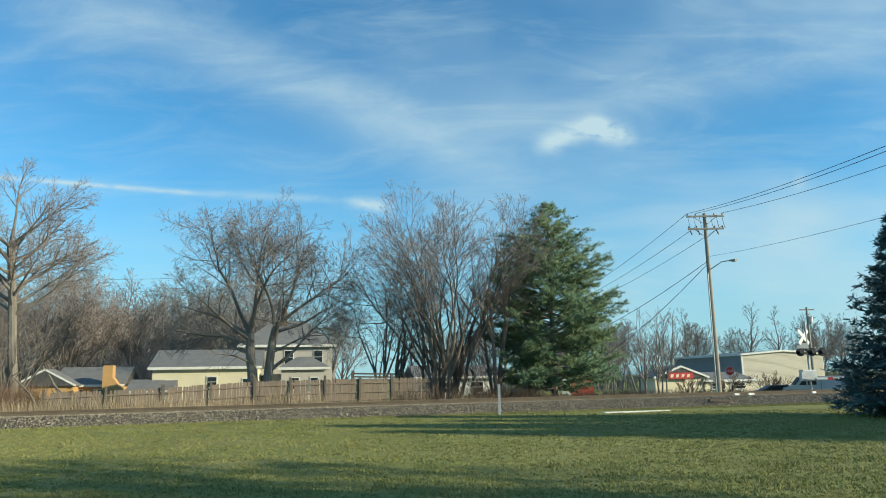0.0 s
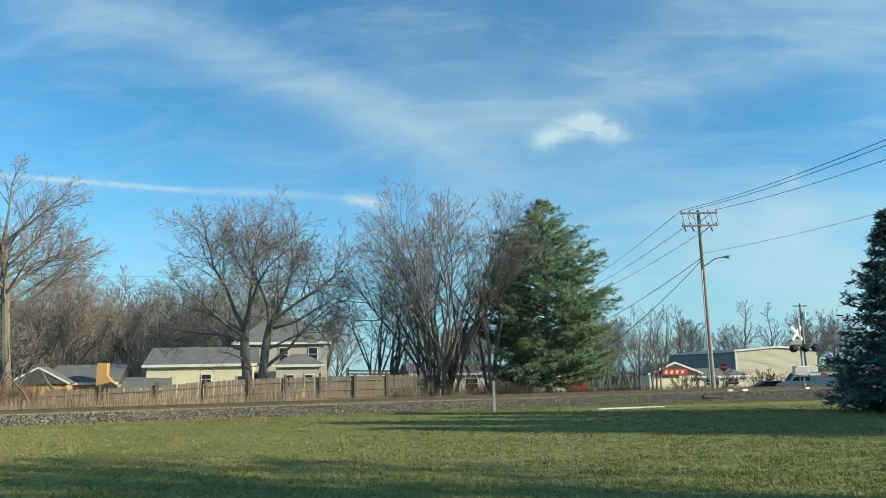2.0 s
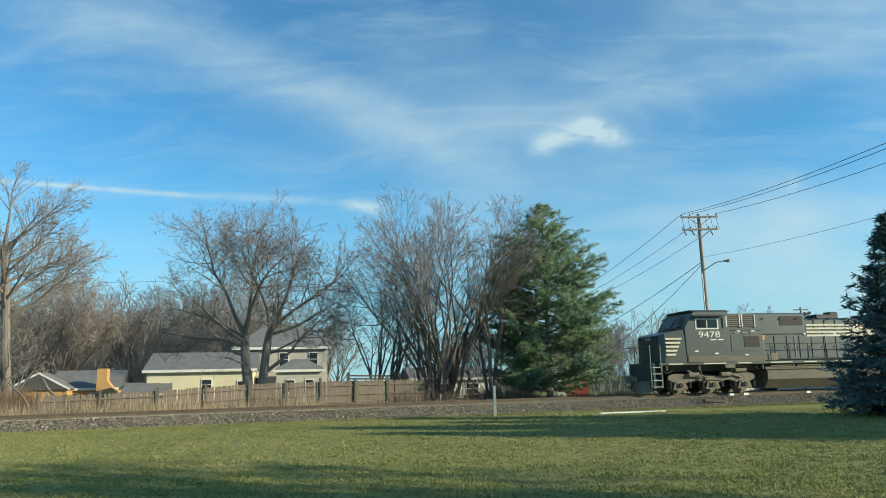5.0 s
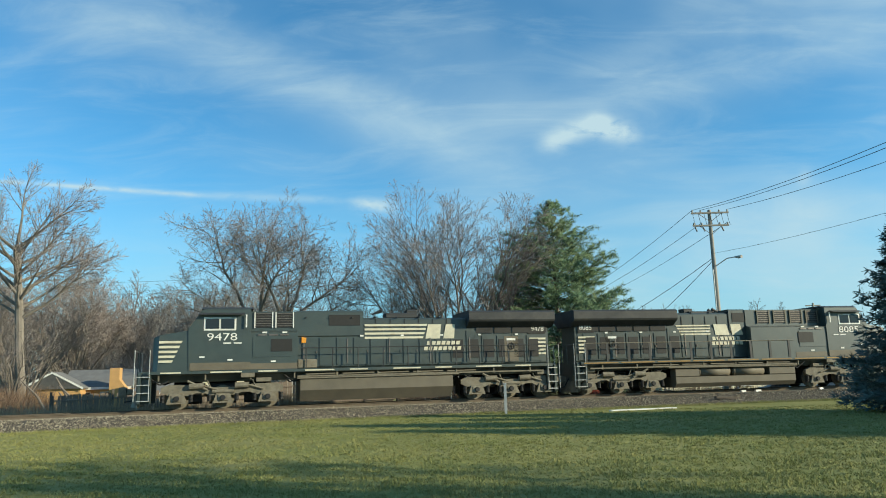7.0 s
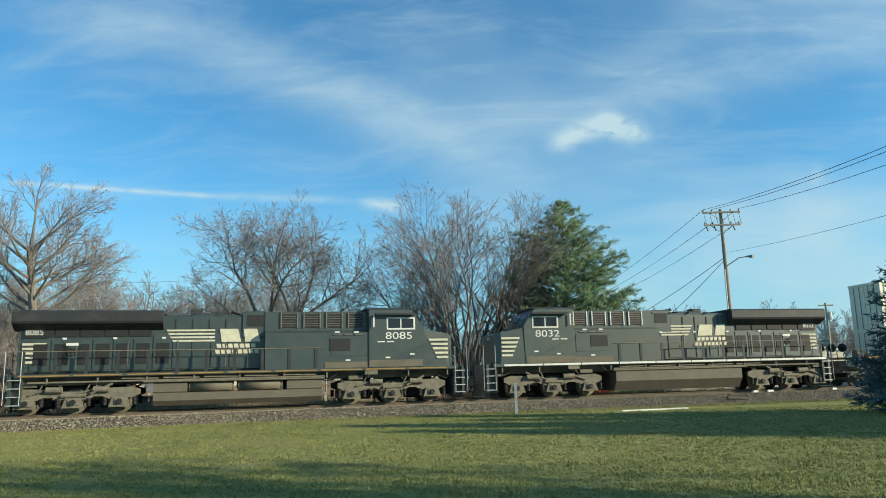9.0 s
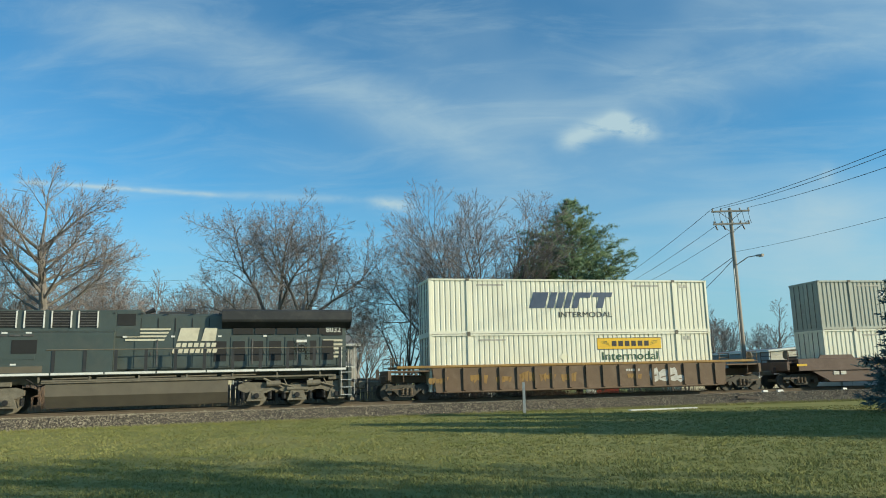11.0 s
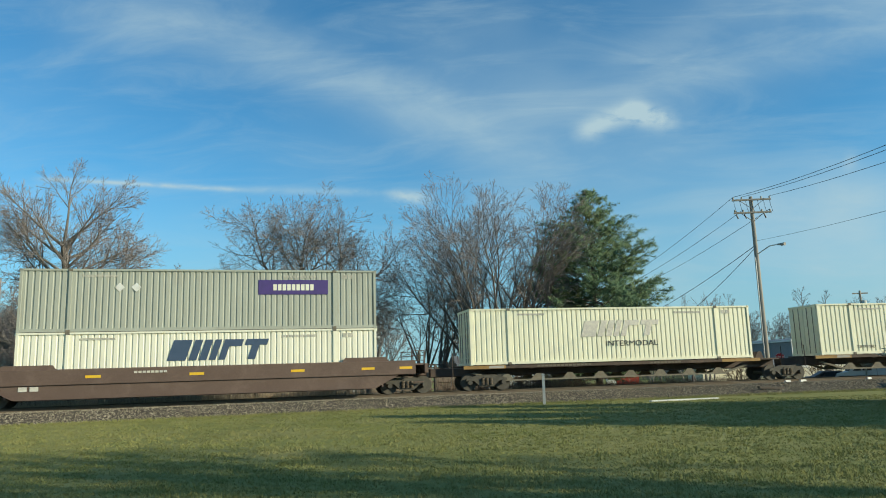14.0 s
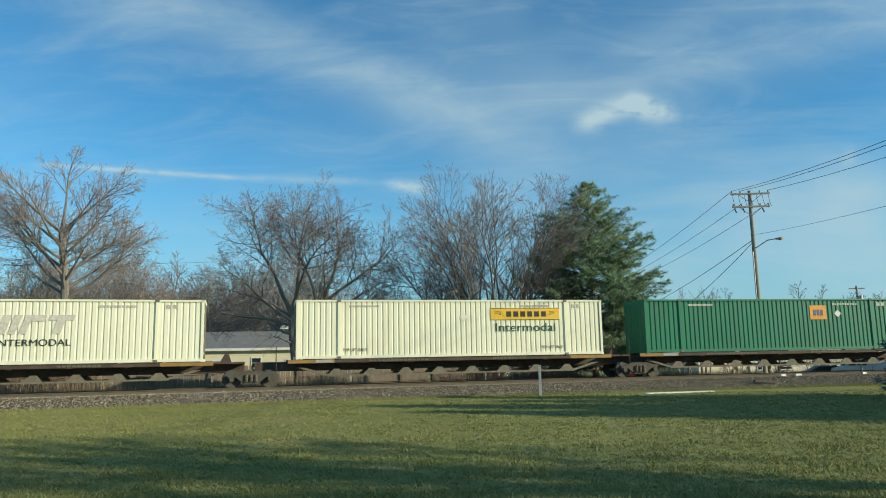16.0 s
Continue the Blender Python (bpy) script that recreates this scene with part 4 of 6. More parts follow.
def mark_panel(material, x, zz, w, h, ink="", count=6):
    def put(t, y, s, z):
        c = x * (1 if s < 0 else -1)
        p = part("placard", Shape().box(c - w / 2, c + w / 2, y - 0.006, y + 0.006, z + zz, z + zz + h), material, t)
        if ink:
            k = w * 0.58
            bars(p, c - k / 2, c + k / 2, z + zz + h * 0.28, z + zz + h * 0.70, y + s * 0.008, ink, count)
    return put


def mark_yellow(x, zz):
    """Yellow panel with bars and two dark scrolls."""
    def put(t, y, s, z):
        c = x * (1 if s < 0 else -1)
        p = part("placard", Shape().box(c - 1.9, c + 1.9, y - 0.006, y + 0.006, z + zz, z + zz + 0.62), "yellow", t, "yellow company panel")
        for e in (z + zz, z + zz + 0.6):
            part("border", Shape().box(c - 1.9, c + 1.9, y + s * 0.008 - 0.003, y + s * 0.008 + 0.003, e, e + 0.025), "ink_black", p)
        bars(p, c - 1.05, c + 1.15, z + zz + 0.17, z + zz + 0.45, y + s * 0.008, "ink_black", 6, 0.3)
        for q in (-1, 1):
            for i in range(3):
                part("scroll", Shape().side([(c + q * 1.75, z + zz + 0.46 - i * 0.05), (c + q * 1.35, z + zz + 0.44 - i * 0.07), (c + q * 1.15, z + zz + 0.2 - i * 0.03), (c + q * 1.32, z + zz + 0.40 - i * 0.07)], y + s * 0.008 - 0.003, y + s * 0.008 + 0.003), "ink_green", p)
    return put


def mark_diamonds(x, zz, n, material="white_paint"):
    def put(t, y, s, z):
        for i in range(n):
            c = (x + i * 0.72) * (1 if s < 0 else -1)
            part("diamond_placard", Shape().side([(c - 0.22, z + zz), (c, z + zz - 0.22), (c + 0.22, z + zz), (c, z + zz + 0.22)], y - 0.006, y + 0.006), material, t)
    return put


def well_car(ribbed, label, c0, c1):
    """A double-stack well car; the well runs from c0 to c1, its bogies outside."""
    t = thing("well_car", label, "freight wagon", group="well cars")
    L = 10.75
    m = "well_brown" if ribbed else "well_mauve"
    for s in (-1, 1):
        y = s * 1.42
        if ribbed:
            part("side_wall", Shape().side([(c0 - 0.1, 1.60), (c0 + 0.10, 0.36), (c1 - 0.10, 0.36), (c1 + 0.1, 1.60)], y - 0.03, y + 0.03), m, t, "rust-brown well side with graffiti")
            n = 17
            for i in range(n):
                a = c0 + 0.6 + i * (c1 - c0 - 1.2) / (n - 1)
                part("rib", Shape().prism([(y + s * 0.03, 0.40), (y + s * 0.03, 1.58), (y + s * 0.12, 1.55), (y + s * 0.10, 0.45)], a - 0.06, a + 0.06), m, t)
            part("top_chord", Shape().box(c0 - 1.9, c1 + 1.9, y - 0.07, y + 0.15, 1.58, 1.72, 0.03), "well_ochre", t, "ochre-brown top chord")
            part("bottom_chord", Shape().box(c0 + 0.5, c1 - 0.5, y - 0.05, y + 0.12, 0.33, 0.42, 0.02), m, t)
            if s < 0:
                for u0, rx, rz, zc in ((3.95, 0.34, 0.40, 1.0), (4.5, 0.40, 0.34, 0.92), (5.05, 0.36, 0.42, 1.0), (5.5, 0.26, 0.22, 0.78)):
                    q = random.Random(int(u0 * 100))
                    ring = [(u0 + rx * q.uniform(0.75, 1.1) * math.cos(k * 0.5236), zc + rz * q.uniform(0.75, 1.1) * math.sin(k * 0.5236)) for k in range(12)]
                    part("graffiti_shape", Shape().side(ring, y - 0.040, y - 0.032), "graffiti", t, "white spray-painted shape")
                    part("graffiti_gap", Shape().side([(u0 - rx * 0.5, zc - rz * 0.35), (u0 + rx * 0.35, zc - rz * 0.15), (u0 + rx * 0.45, zc + rz * 0.05), (u0 - rx * 0.3, zc - rz * 0.1)], y - 0.044, y - 0.036), m, t)
                for k in range(6):
                    part("stencil", Shape().box(2.3 + k * 0.14, 2.40 + k * 0.14, y - 0.038, y - 0.032, 1.22, 1.34), "graffiti", t)
            for i, (a, w, h) in enumerate(((-6.4, 0.9, 0.4), (-3.8, 0.9, 0.45), (-5.0, 0.8, 0.2), (-2.6, 0.8, 0.3), (-1.4, 0.8, 0.3), (2.4, 0.8, 0.15), (-8.6, 1.0, 0.2))):
                if s < 0:
                    for j in range(5):
                        q = random.Random(i * 7 + j)
                        u0 = c0 + (c1 - c0) / 2 + a + j * w / 5
                        part("graffiti_stroke", Shape().side([(u0, 0.75 + q.uniform(0, .2)), (u0 + 0.12, 0.72 + q.uniform(0, .2)), (u0 + w / 5 + q.uniform(0, .1), 0.95 + h * q.uniform(.5, 1)), (u0 + q.uniform(-.1, .05), 0.95 + h * q.uniform(.4, .9))], y - 0.038, y - 0.032), "well_ochre", t)
        else:
            part("side_wall", Shape().prism([(y + s * 0.0, 0.98), (y + s * 0.1, 0.98), (y + s * 0.1, 1.62), (y, 1.66)], c0 - 1.7, c1 + 1.7), m, t, "smooth faded-brown well side")
            part("lower_wall", Shape().side([(c0 - 0.9, 0.98), (c0 + 0.3, 0.34), (c1 - 0.3, 0.34), (c1 + 0.9, 0.98)], y - 0.02, y + 0.04), m, t)
            for a in (c0 - 1.5, c0 + 3.5, c0 + 7.9, c0 + 12.5, c0 + 15.9, c1 + 1.2):
                part("reflector", Shape().box(a - 0.32, a + 0.32, y + s * 0.105 - 0.005, y + s * 0.105 + 0.005, 1.24, 1.36), "yellow", t, "yellow reflective strip")
            for a, b in ((c0 - 0.4, c0 + 2.0), (c1 - 2.0, c1 + 0.4)):
                part("raised_end", Shape().side([(a, 1.6), (b, 1.6), (b - 0.2, 1.85), (a + 0.2, 1.85)], y - 0.02, y + 0.06), m, t)
            bars(t, c0 + 5.2, c0 + 6.6, 1.40, 1.50, y + s * 0.108, "logo_faint", 8)
            bars(t, c0 + 0.5, c0 + 1.3, 0.72, 0.92, y + s * 0.045, "logo_faint", 2)
    part("well_floor", Shape().box(c0 + 0.5, c1 - 0.5, -1.36, 1.36, 0.30, 0.36), m, t)
    for e, s in ((c0, -1), (c1, 1)):
        part("end_sill", Shape().box(min(e, e + s * 2.55), max(e, e + s * 2.55), -0.35, 0.35, 0.85, 1.25, 0.05), m, t)
        part("end_platform", Shape().box(min(e + s * 0.2, e + s * 2.3), max(e + s * 0.2, e + s * 2.3), -1.35, 1.35, 1.42, 1.50), m, t)
        part("end_wall", Shape().box(min(e, e + s * 0.08), max(e, e + s * 0.08), -1.36, 1.36, 0.4, 1.6), m, t)
        part("end_beam", Shape().box(min(e + s * 2.2, e + s * 2.35), max(e + s * 2.2, e + s * 2.35), -1.4, 1.4, 1.0, 1.5, 0.03), m, t)
        part("coupler", Shape().box(min(e + s * 2.4, e + s * 3.1), max(e + s * 2.4, e + s * 3.1), -0.15, 0.15, 0.75, 1.02, 0.04), "grime", t)
        for y in (-1.3, 1.3):
            for q in (1.55, 2.2):
                part("grab_rail", Shape().tube((e + s * q, y, 0.95), (e + s * q, y, 2.15), 0.025, n=6), m, t)
            for i in range(3):
                part("end_rail", Shape().tube((e + s * 1.55, y, 1.65 + i * 0.24), (e + s * 2.2, y, 1.65 + i * 0.24), 0.02, n=6), m, t)
            part("ladder_step", Shape().box(e + s * 1.9 - 0.25, e + s * 1.9 + 0.25, y - 0.05, y + 0.05, 0.55, 0.60), m, t)
        part("brake_wheel", Shape().tube((e + s * 2.0, -0.9, 1.9), (e + s * 2.06, -0.9, 1.9), 0.26, n=14), "grime", t)
        freight_truck(t, e + s * 1.35)
    return t


def spine_car(c0, c1, lead, tail, label):
    """A low spine platform for one container, from c0 to c1; a bogie at each end that it owns."""
    t = thing("spine_car", label, "freight wagon", group="articulated spine cars")
    part("centre_sill", Shape().box(c0 - 1.9, c1 + 1.9, -0.32, 0.32, 0.72, 1.18, 0.04), "spine", t)
    for s in (-1, 1):
        y = s * 1.18
        part("side_sill", Shape().box(c0 - 0.35, c1 + 0.45, y - 0.08, y + 0.08, 1.08, 1.27, 0.02), "spine", t, "dark brown side sill")
        for a, b in ((c0 - 0.35, c0 + 1.9), (c1 - 1.9, c1 + 0.45)):
            part("painted_end", Shape().box(a, b, y + s * 0.084 - 0.005, y + s * 0.084 + 0.005, 1.09, 1.26), "well_ochre", t, "orange-brown sill end")
        part("placard", Shape().box(c0 + 1.0, c0 + 1.8, y + s * 0.092 - 0.004, y + s * 0.092 + 0.004, 1.11, 1.24), "concrete", t)
        bars(t, c0 + 3.6, c0 + 6.6, 1.13, 1.22, y + s * 0.086, "tank", 14)
        bars(t, c1 - 6.2, c1 - 4.4, 1.13, 1.22, y + s * 0.086, "tank", 9)
        # drop brackets and the fish-belly truss below
        part("lower_rail", Shape().side([(c0 + 0.1, 0.88), (c0 + 1.6, 0.44), (c1 - 1.6, 0.44), (c1 - 0.1, 0.88), (c1 - 0.3, 0.93), (c1 - 1.7, 0.52), (c0 + 1.7, 0.52), (c0 + 0.3, 0.93)], y * 0.75 - 0.05, y * 0.75 + 0.05), "grime", t)
        for i in range(8):
            a = c0 + 2.0 + i * (c1 - c0 - 4.0) / 7
            part("bracket", Shape().side([(a - 0.42, 0.50), (a + 0.42, 0.50), (a + 0.16, 0.80), (a - 0.1, 0.80)], y * 0.75 - 0.03, y * 0.75 + 0.03), "grime", t)
    for i in range(7):
        a = c0 + 0.9 + i * (c1 - c0 - 1.8) / 6
        part("cross_bearer", Shape().box(a - 0.12, a + 0.12, -1.25, 1.25, 1.05, 1.24, 0.02), "spine", t)
    part("brake_reservoir", Shape().tube((c0 + 5.0, 0.55, 0.8), (c0 + 6.2, 0.55, 0.8), 0.2, n=12), "grime", t)
    part("hitch", Shape().side([(c1 + 0.7, 1.18), (c1 + 1.3, 1.18), (c1 + 1.15, 1.62), (c1 + 0.95, 1.62)], -0.4, 0.4), "spine", t)
    for on, x in ((lead, c0 - 0.2 + 1.1), (tail, c1 + 2.2)):
        if on:
            freight_truck(t, x)
    part("end_platform", Shape().box(c1 + 0.4, c1 + 1.9, -0.9, 0.9, 1.14, 1.24, 0.02), "spine", t)
    for y in (-1.1, 1.1):
        part("grab_rail", Shape().tube((c0 - 0.9, y, 0.7), (c0 - 0.9, y, 1.9), 0.022, n=6), "spine", t)
    return t


# distance of the train's front along the line, from seconds
FRONT = [(0.0, 79.2), (2.1, 51.0), (4.2, 22.4), (5.6, 3.35), (7.0, -15.75), (8.0, -29.55), (9.0, -43.5), (10.2, -60.5), (11.5, -79.2), (12.5, -93.65), (13.5, -108.15), (14.5, -122.7), (16.0, -144.6)]
FRONT_POLY = np.polyfit([t for t, _ in FRONT], [s for _, s in FRONT], 4)
TRAIN = []    # thing, its middle in metres behind the train's front, half its bogie distance, turned round


def build_train():
    for i, (num, late, back, lab) in enumerate((
            ("9478", False, False, "black diesel locomotive with cream stripes and white numbers"),
            ("8085", True, True, "black wide-radiator diesel locomotive coupled cab to cab"),
            ("8032", True, False, "dusty black wide-radiator diesel locomotive with sheen-lightened paint, cab leading"))):
        TRAIN.append((locomotive(num, late, lab), 10.3 + i * 22.12, 6.9, back))
    a = 77.15
    TRAIN.append((well_car(True, "rust-brown ribbed well car with white graffiti", -8.3, 8.3), a + 0.4, 9.2, False))
    TRAIN.append((container("box_white", "cream-white ribbed container with a yellow panel, in a well car", 0.40, [mark_yellow(3.1, 2.00), mark_text("Intermodal", 0.62, 3.1, 1.63, "ink_green", 3.3), mark_diamonds(-0.8, 1.65, 1, "box_cream")], "containers on the train"), a, 8.0, False))
    TRAIN.append((container("box_white", "cream-white ribbed container with slate-blue mark, stacked on another", 3.30, [mark_slanted("logo_blue", -0.3, 1.35, 4.6, 0.85), mark_text("INTERMODAL", 0.42, 0.6, 0.98, "ink_black", 3.1)], "containers on the train"), a, 8.0, False))
    b = 100.62
    TRAIN.append((well_car(False, "faded brown smooth-sided well car with yellow strips", -8.3, 8.3), b, 9.2, False))
    TRAIN.append((container("box_white", "cream-white container with slate-blue mark, low in a well car", 0.40, [mark_slanted("logo_blue", 0.4, 1.52, 4.3, 0.95)], "containers on the train"), b, 8.0, False))
    TRAIN.append((container("box_grey", "grey ribbed container with a purple panel, stacked on another", 3.30, [mark_panel("logo_purple", 4.0, 1.70, 3.35, 0.72, "box_white", 9), mark_diamonds(-3.9, 2.05, 2)], "containers on the train"), b, 8.0, False))
    c, d, e = 121.7, 142.22, 160.97
    for x, lead, tail in ((c, True, True), (d, False, True), (e, False, True)):
        TRAIN.append((spine_car(-8.1, 8.1, lead, tail, "dark brown low spine car under a container"), x, 8.5, False))
    TRAIN.append((container("box_cream", "yellowish-white container with a peeling grey mark", 1.28, [mark_slanted("logo_faint", 0.15, 1.35, 4.3, 0.85), mark_text("INTERMODAL", 0.42, 0.9, 0.95, "ink_black", 3.0)], "containers on the train"), c, 8.0, False))
    TRAIN.append((container("box_cream", "yellowish-white container with a yellow panel and green lettering", 1.28, [mark_yellow(3.75, 1.85), mark_text("Intermodal", 0.62, 3.75, 1.45, "ink_green", 3.3), mark_text("TOP LIFT ONLY", 0.2, 5.2, 0.42, "ink_black", 1.2), mark_text("TOP LIFT ONLY", 0.2, -5.2, 0.42, "ink_black", 1.2), mark_diamonds(0.4, 2.0, 1, "box_white")], "containers on the train"), d, 8.0, False))
    TRAIN.append((container("box_green", "green ribbed container with an orange mark", 1.28, [mark_panel("orange", 2.55, 1.72, 1.05, 0.80, "logo_blue", 3), mark_diamonds(3.8, 2.05, 1)], "containers on the train"), e, 8.0, False))


def motions():
    times = [i * 0.5 for i in range(33)]
    for ob, mid, bogie, back in TRAIN:
        rows = []
        for t in times:
            s = float(np.polyval(FRONT_POLY, t)) + mid
            p, q = on_track(s - bogie), on_track(s + bogie)
            c, d = (p + q) / 2, q - p
            rows.append((t, pose(c.x, c.y, c.z, 0, 0, math.degrees(math.atan2(d.y, d.x)) + (180 if back else 0))))
        walk(ob, rows)


build_train()


# ---------------------------------------------------------------- trees
class Limbs:
    """Grows bent, forking branches into three meshes: thick limbs, boughs and fine twigs."""

    def __init__(self, seed, thin, wob, up, spawn, ratio, spread):
        self.r, self.thin, self.wob, self.up = random.Random(seed), thin, wob, up
        self.spawn, self.ratio, self.spread = spawn, ratio, spread
        self.trunk, self.mid, self.twig = Shape(), Shape(), Shape()

    def aside(self, d, lo, hi):
        a = d.orthogonal().normalized()
        a.rotate(Matrix.Rotation(self.r.uniform(0, 6.283), 3, d))
        t = radians(self.r.uniform(lo, hi))
        return (d * math.cos(t) + a * math.sin(t)).normalized()

    def stem(self, p, d, length, r0, r1, steps, shape, n, wob, up):
        pts = [(p.copy(), d.copy(), r0)]
        for i in range(steps):
            d = (d + Vector((self.r.gauss(0, wob), self.r.gauss(0, wob), self.r.gauss(0, wob * 0.7) + up))).normalized()
            q = p + d * (length / steps)
            rr = r0 + (r1 - r0) * (i + 1) / steps
            shape.tube(p, q, pts[-1][2], rr, n, caps=False)
            pts.append((q.copy(), d.copy(), rr))
            p = q
        return pts

    def grow(self, p, d, length, rad, level):
        """level 1: a main limb; the last level: a twig."""
        last = level > len(self.spawn)
        shape = self.trunk if level == 1 else (self.mid if level == 2 else self.twig)
        steps = max(2, min(9, int(length / (0.8 if level == 1 else 0.45)))) if not last else (2 if length > 0.55 else 1)
        tip = max(self.thin * (0.7 if last else 1.2), rad * (0.16 if level == 1 else 0.3))
        pts = self.stem(p, d, length, rad, tip, steps, shape, (7, 5, 4, 3, 3)[min(level, 5) - 1], self.wob * (0.75 if level == 1 else 1.0), self.up if level < 3 else self.up * 0.6)
        if last:
            return
        r = self.r
        lo = (0.34, 0.28, 0.2)[min(level, 3) - 1]
        count = max(2, int(length * self.spawn[level - 1] * r.uniform(0.85, 1.15) + 0.5))
        for i in range(count + 2):
            f = lo + (1 - lo) * (i + r.random()) / count if i < count else 1.0
            f = min(f, 1.0) ** 0.8
            k = f * (len(pts) - 1)
            j = min(int(k), len(pts) - 2)
            q = pts[j][0].lerp(pts[j + 1][0], k - j)
            at = pts[j][2] + (pts[j + 1][2] - pts[j][2]) * (k - j)
            e = self.aside(pts[j][1], *(self.spread if f < 0.99 else (10, 32)))
            ln = length * self.ratio[level - 1] * r.uniform(0.55, 1.15) * (1.18 - 0.62 * f)
            if ln > 0.16:
                self.grow(q, e, ln, max(self.thin * 1.15, min(at * 0.68, 0.012 * ln + self.thin)), level + 1)


def bare_tree(label, x, y, seed, stems, bark="bark", twig="twig", thin=0.006, wob=0.13, up=0.05, spawn=(1.7, 2.6, 4.2, 5.0), ratio=(0.46, 0.46, 0.50, 0.6),
              spread=(28, 62), group="bare trees", name="bare_tree"):
    """stems: (offset x, y; lean x, y; height to the fork; radius; limbs: (height share, lean x, y, rise, length))."""
    t = thing(name, label, "tree", pose(x, y, ground_z(x, y) - 0.05), group)
    L = Limbs(seed, thin, wob, up, spawn, ratio, spread)
    for ox, oy, lx, ly, fork, rad, limbs in stems:
        L.trunk = Shape()
        base, d = Vector((ox, oy, 0)), Vector((lx, ly, 1)).normalized()
        L.trunk.tube(base - Vector((0, 0, 0.1)), base + d * 0.4, rad * 1.4, rad * 1.04, 10, False)
        pts = L.stem(base + d * 0.38, d, fork, rad * 1.04, rad * 0.80, 6, L.trunk, 10, 0.045, 0.02)
        for share, ax, ay, rise, ln in limbs:
            k = min(share, 1.0) * 6
            j = min(int(k), 5)
            q = pts[j][0].lerp(pts[j + 1][0], k - j)
            at = pts[j][2]
            L.grow(q, Vector((ax, ay, rise)).normalized(), ln, min(at * 0.85, 0.02 + 0.019 * ln), 1)
        part("trunk", L.trunk, bark, t)
    tagged(part("bough", L.mid, bark, t), kind="stuff")
    tagged(part("crown", L.twig, twig, t), kind="stuff")
    return t


def fan(seed, count, spread, lean, h, rad, fork, limbs=3, lo=0.55):
    """Many stems out of one foot, each with a few steep limbs."""
    r = random.Random(seed)
    out = []
    for i in range(count):
        a = i * 2.39996 + r.uniform(-0.3, 0.3)
        k = (0.15, 0.95, 0.55, 0.8)[i % 4] * lean * r.uniform(0.85, 1.15)
        lx, ly = math.cos(a) * k, math.sin(a) * k
        f = fork * r.uniform(0.75, 1.25)
        top = (h - f) * r.uniform(0.90, 1.0) * (0.93 + 0.2 * k)
        ls = [(1.0, lx * 1.25 + r.gauss(0, 0.12), ly * 1.25 + r.gauss(0, 0.12), 1.0, top)]
        for j in range(limbs):
            b = a + r.uniform(-1.3, 1.3)
            ls.append((r.uniform(lo, 1.0), math.cos(b) * r.uniform(0.35, 0.8), math.sin(b) * r.uniform(0.35, 0.8), 1.0, top * r.uniform(0.55, 0.85)))
        out.append((math.cos(a) * spread * r.uniform(0.3, 1), math.sin(a) * spread * r.uniform(0.3, 1), lx, ly, f, rad * r.uniform(0.7, 1.15), ls))
    return out


def spire(seed, h, rad, limbs, low, reach, lx=0.0, steep=1.0, share=0.55):
    """One trunk with limbs rising all along it."""
    r = random.Random(seed)
    fork = h * share
    ls = [(1.0, 0.05, 0.0, 1.0, h * (0.97 - share))]
    for i in range(limbs):
        f = low + (1 - low) * (i + r.random() * 0.6) / limbs
        a = i * 2.4 + r.uniform(-0.4, 0.4)
        ls.append((f, math.cos(a), math.sin(a), steep * r.uniform(0.7, 1.2) * (0.75 + 0.6 * f), reach * r.uniform(0.8, 1.1) * (1.1 - 0.25 * f)))
    return [(0, 0, lx, 0.0, fork, rad, ls)]


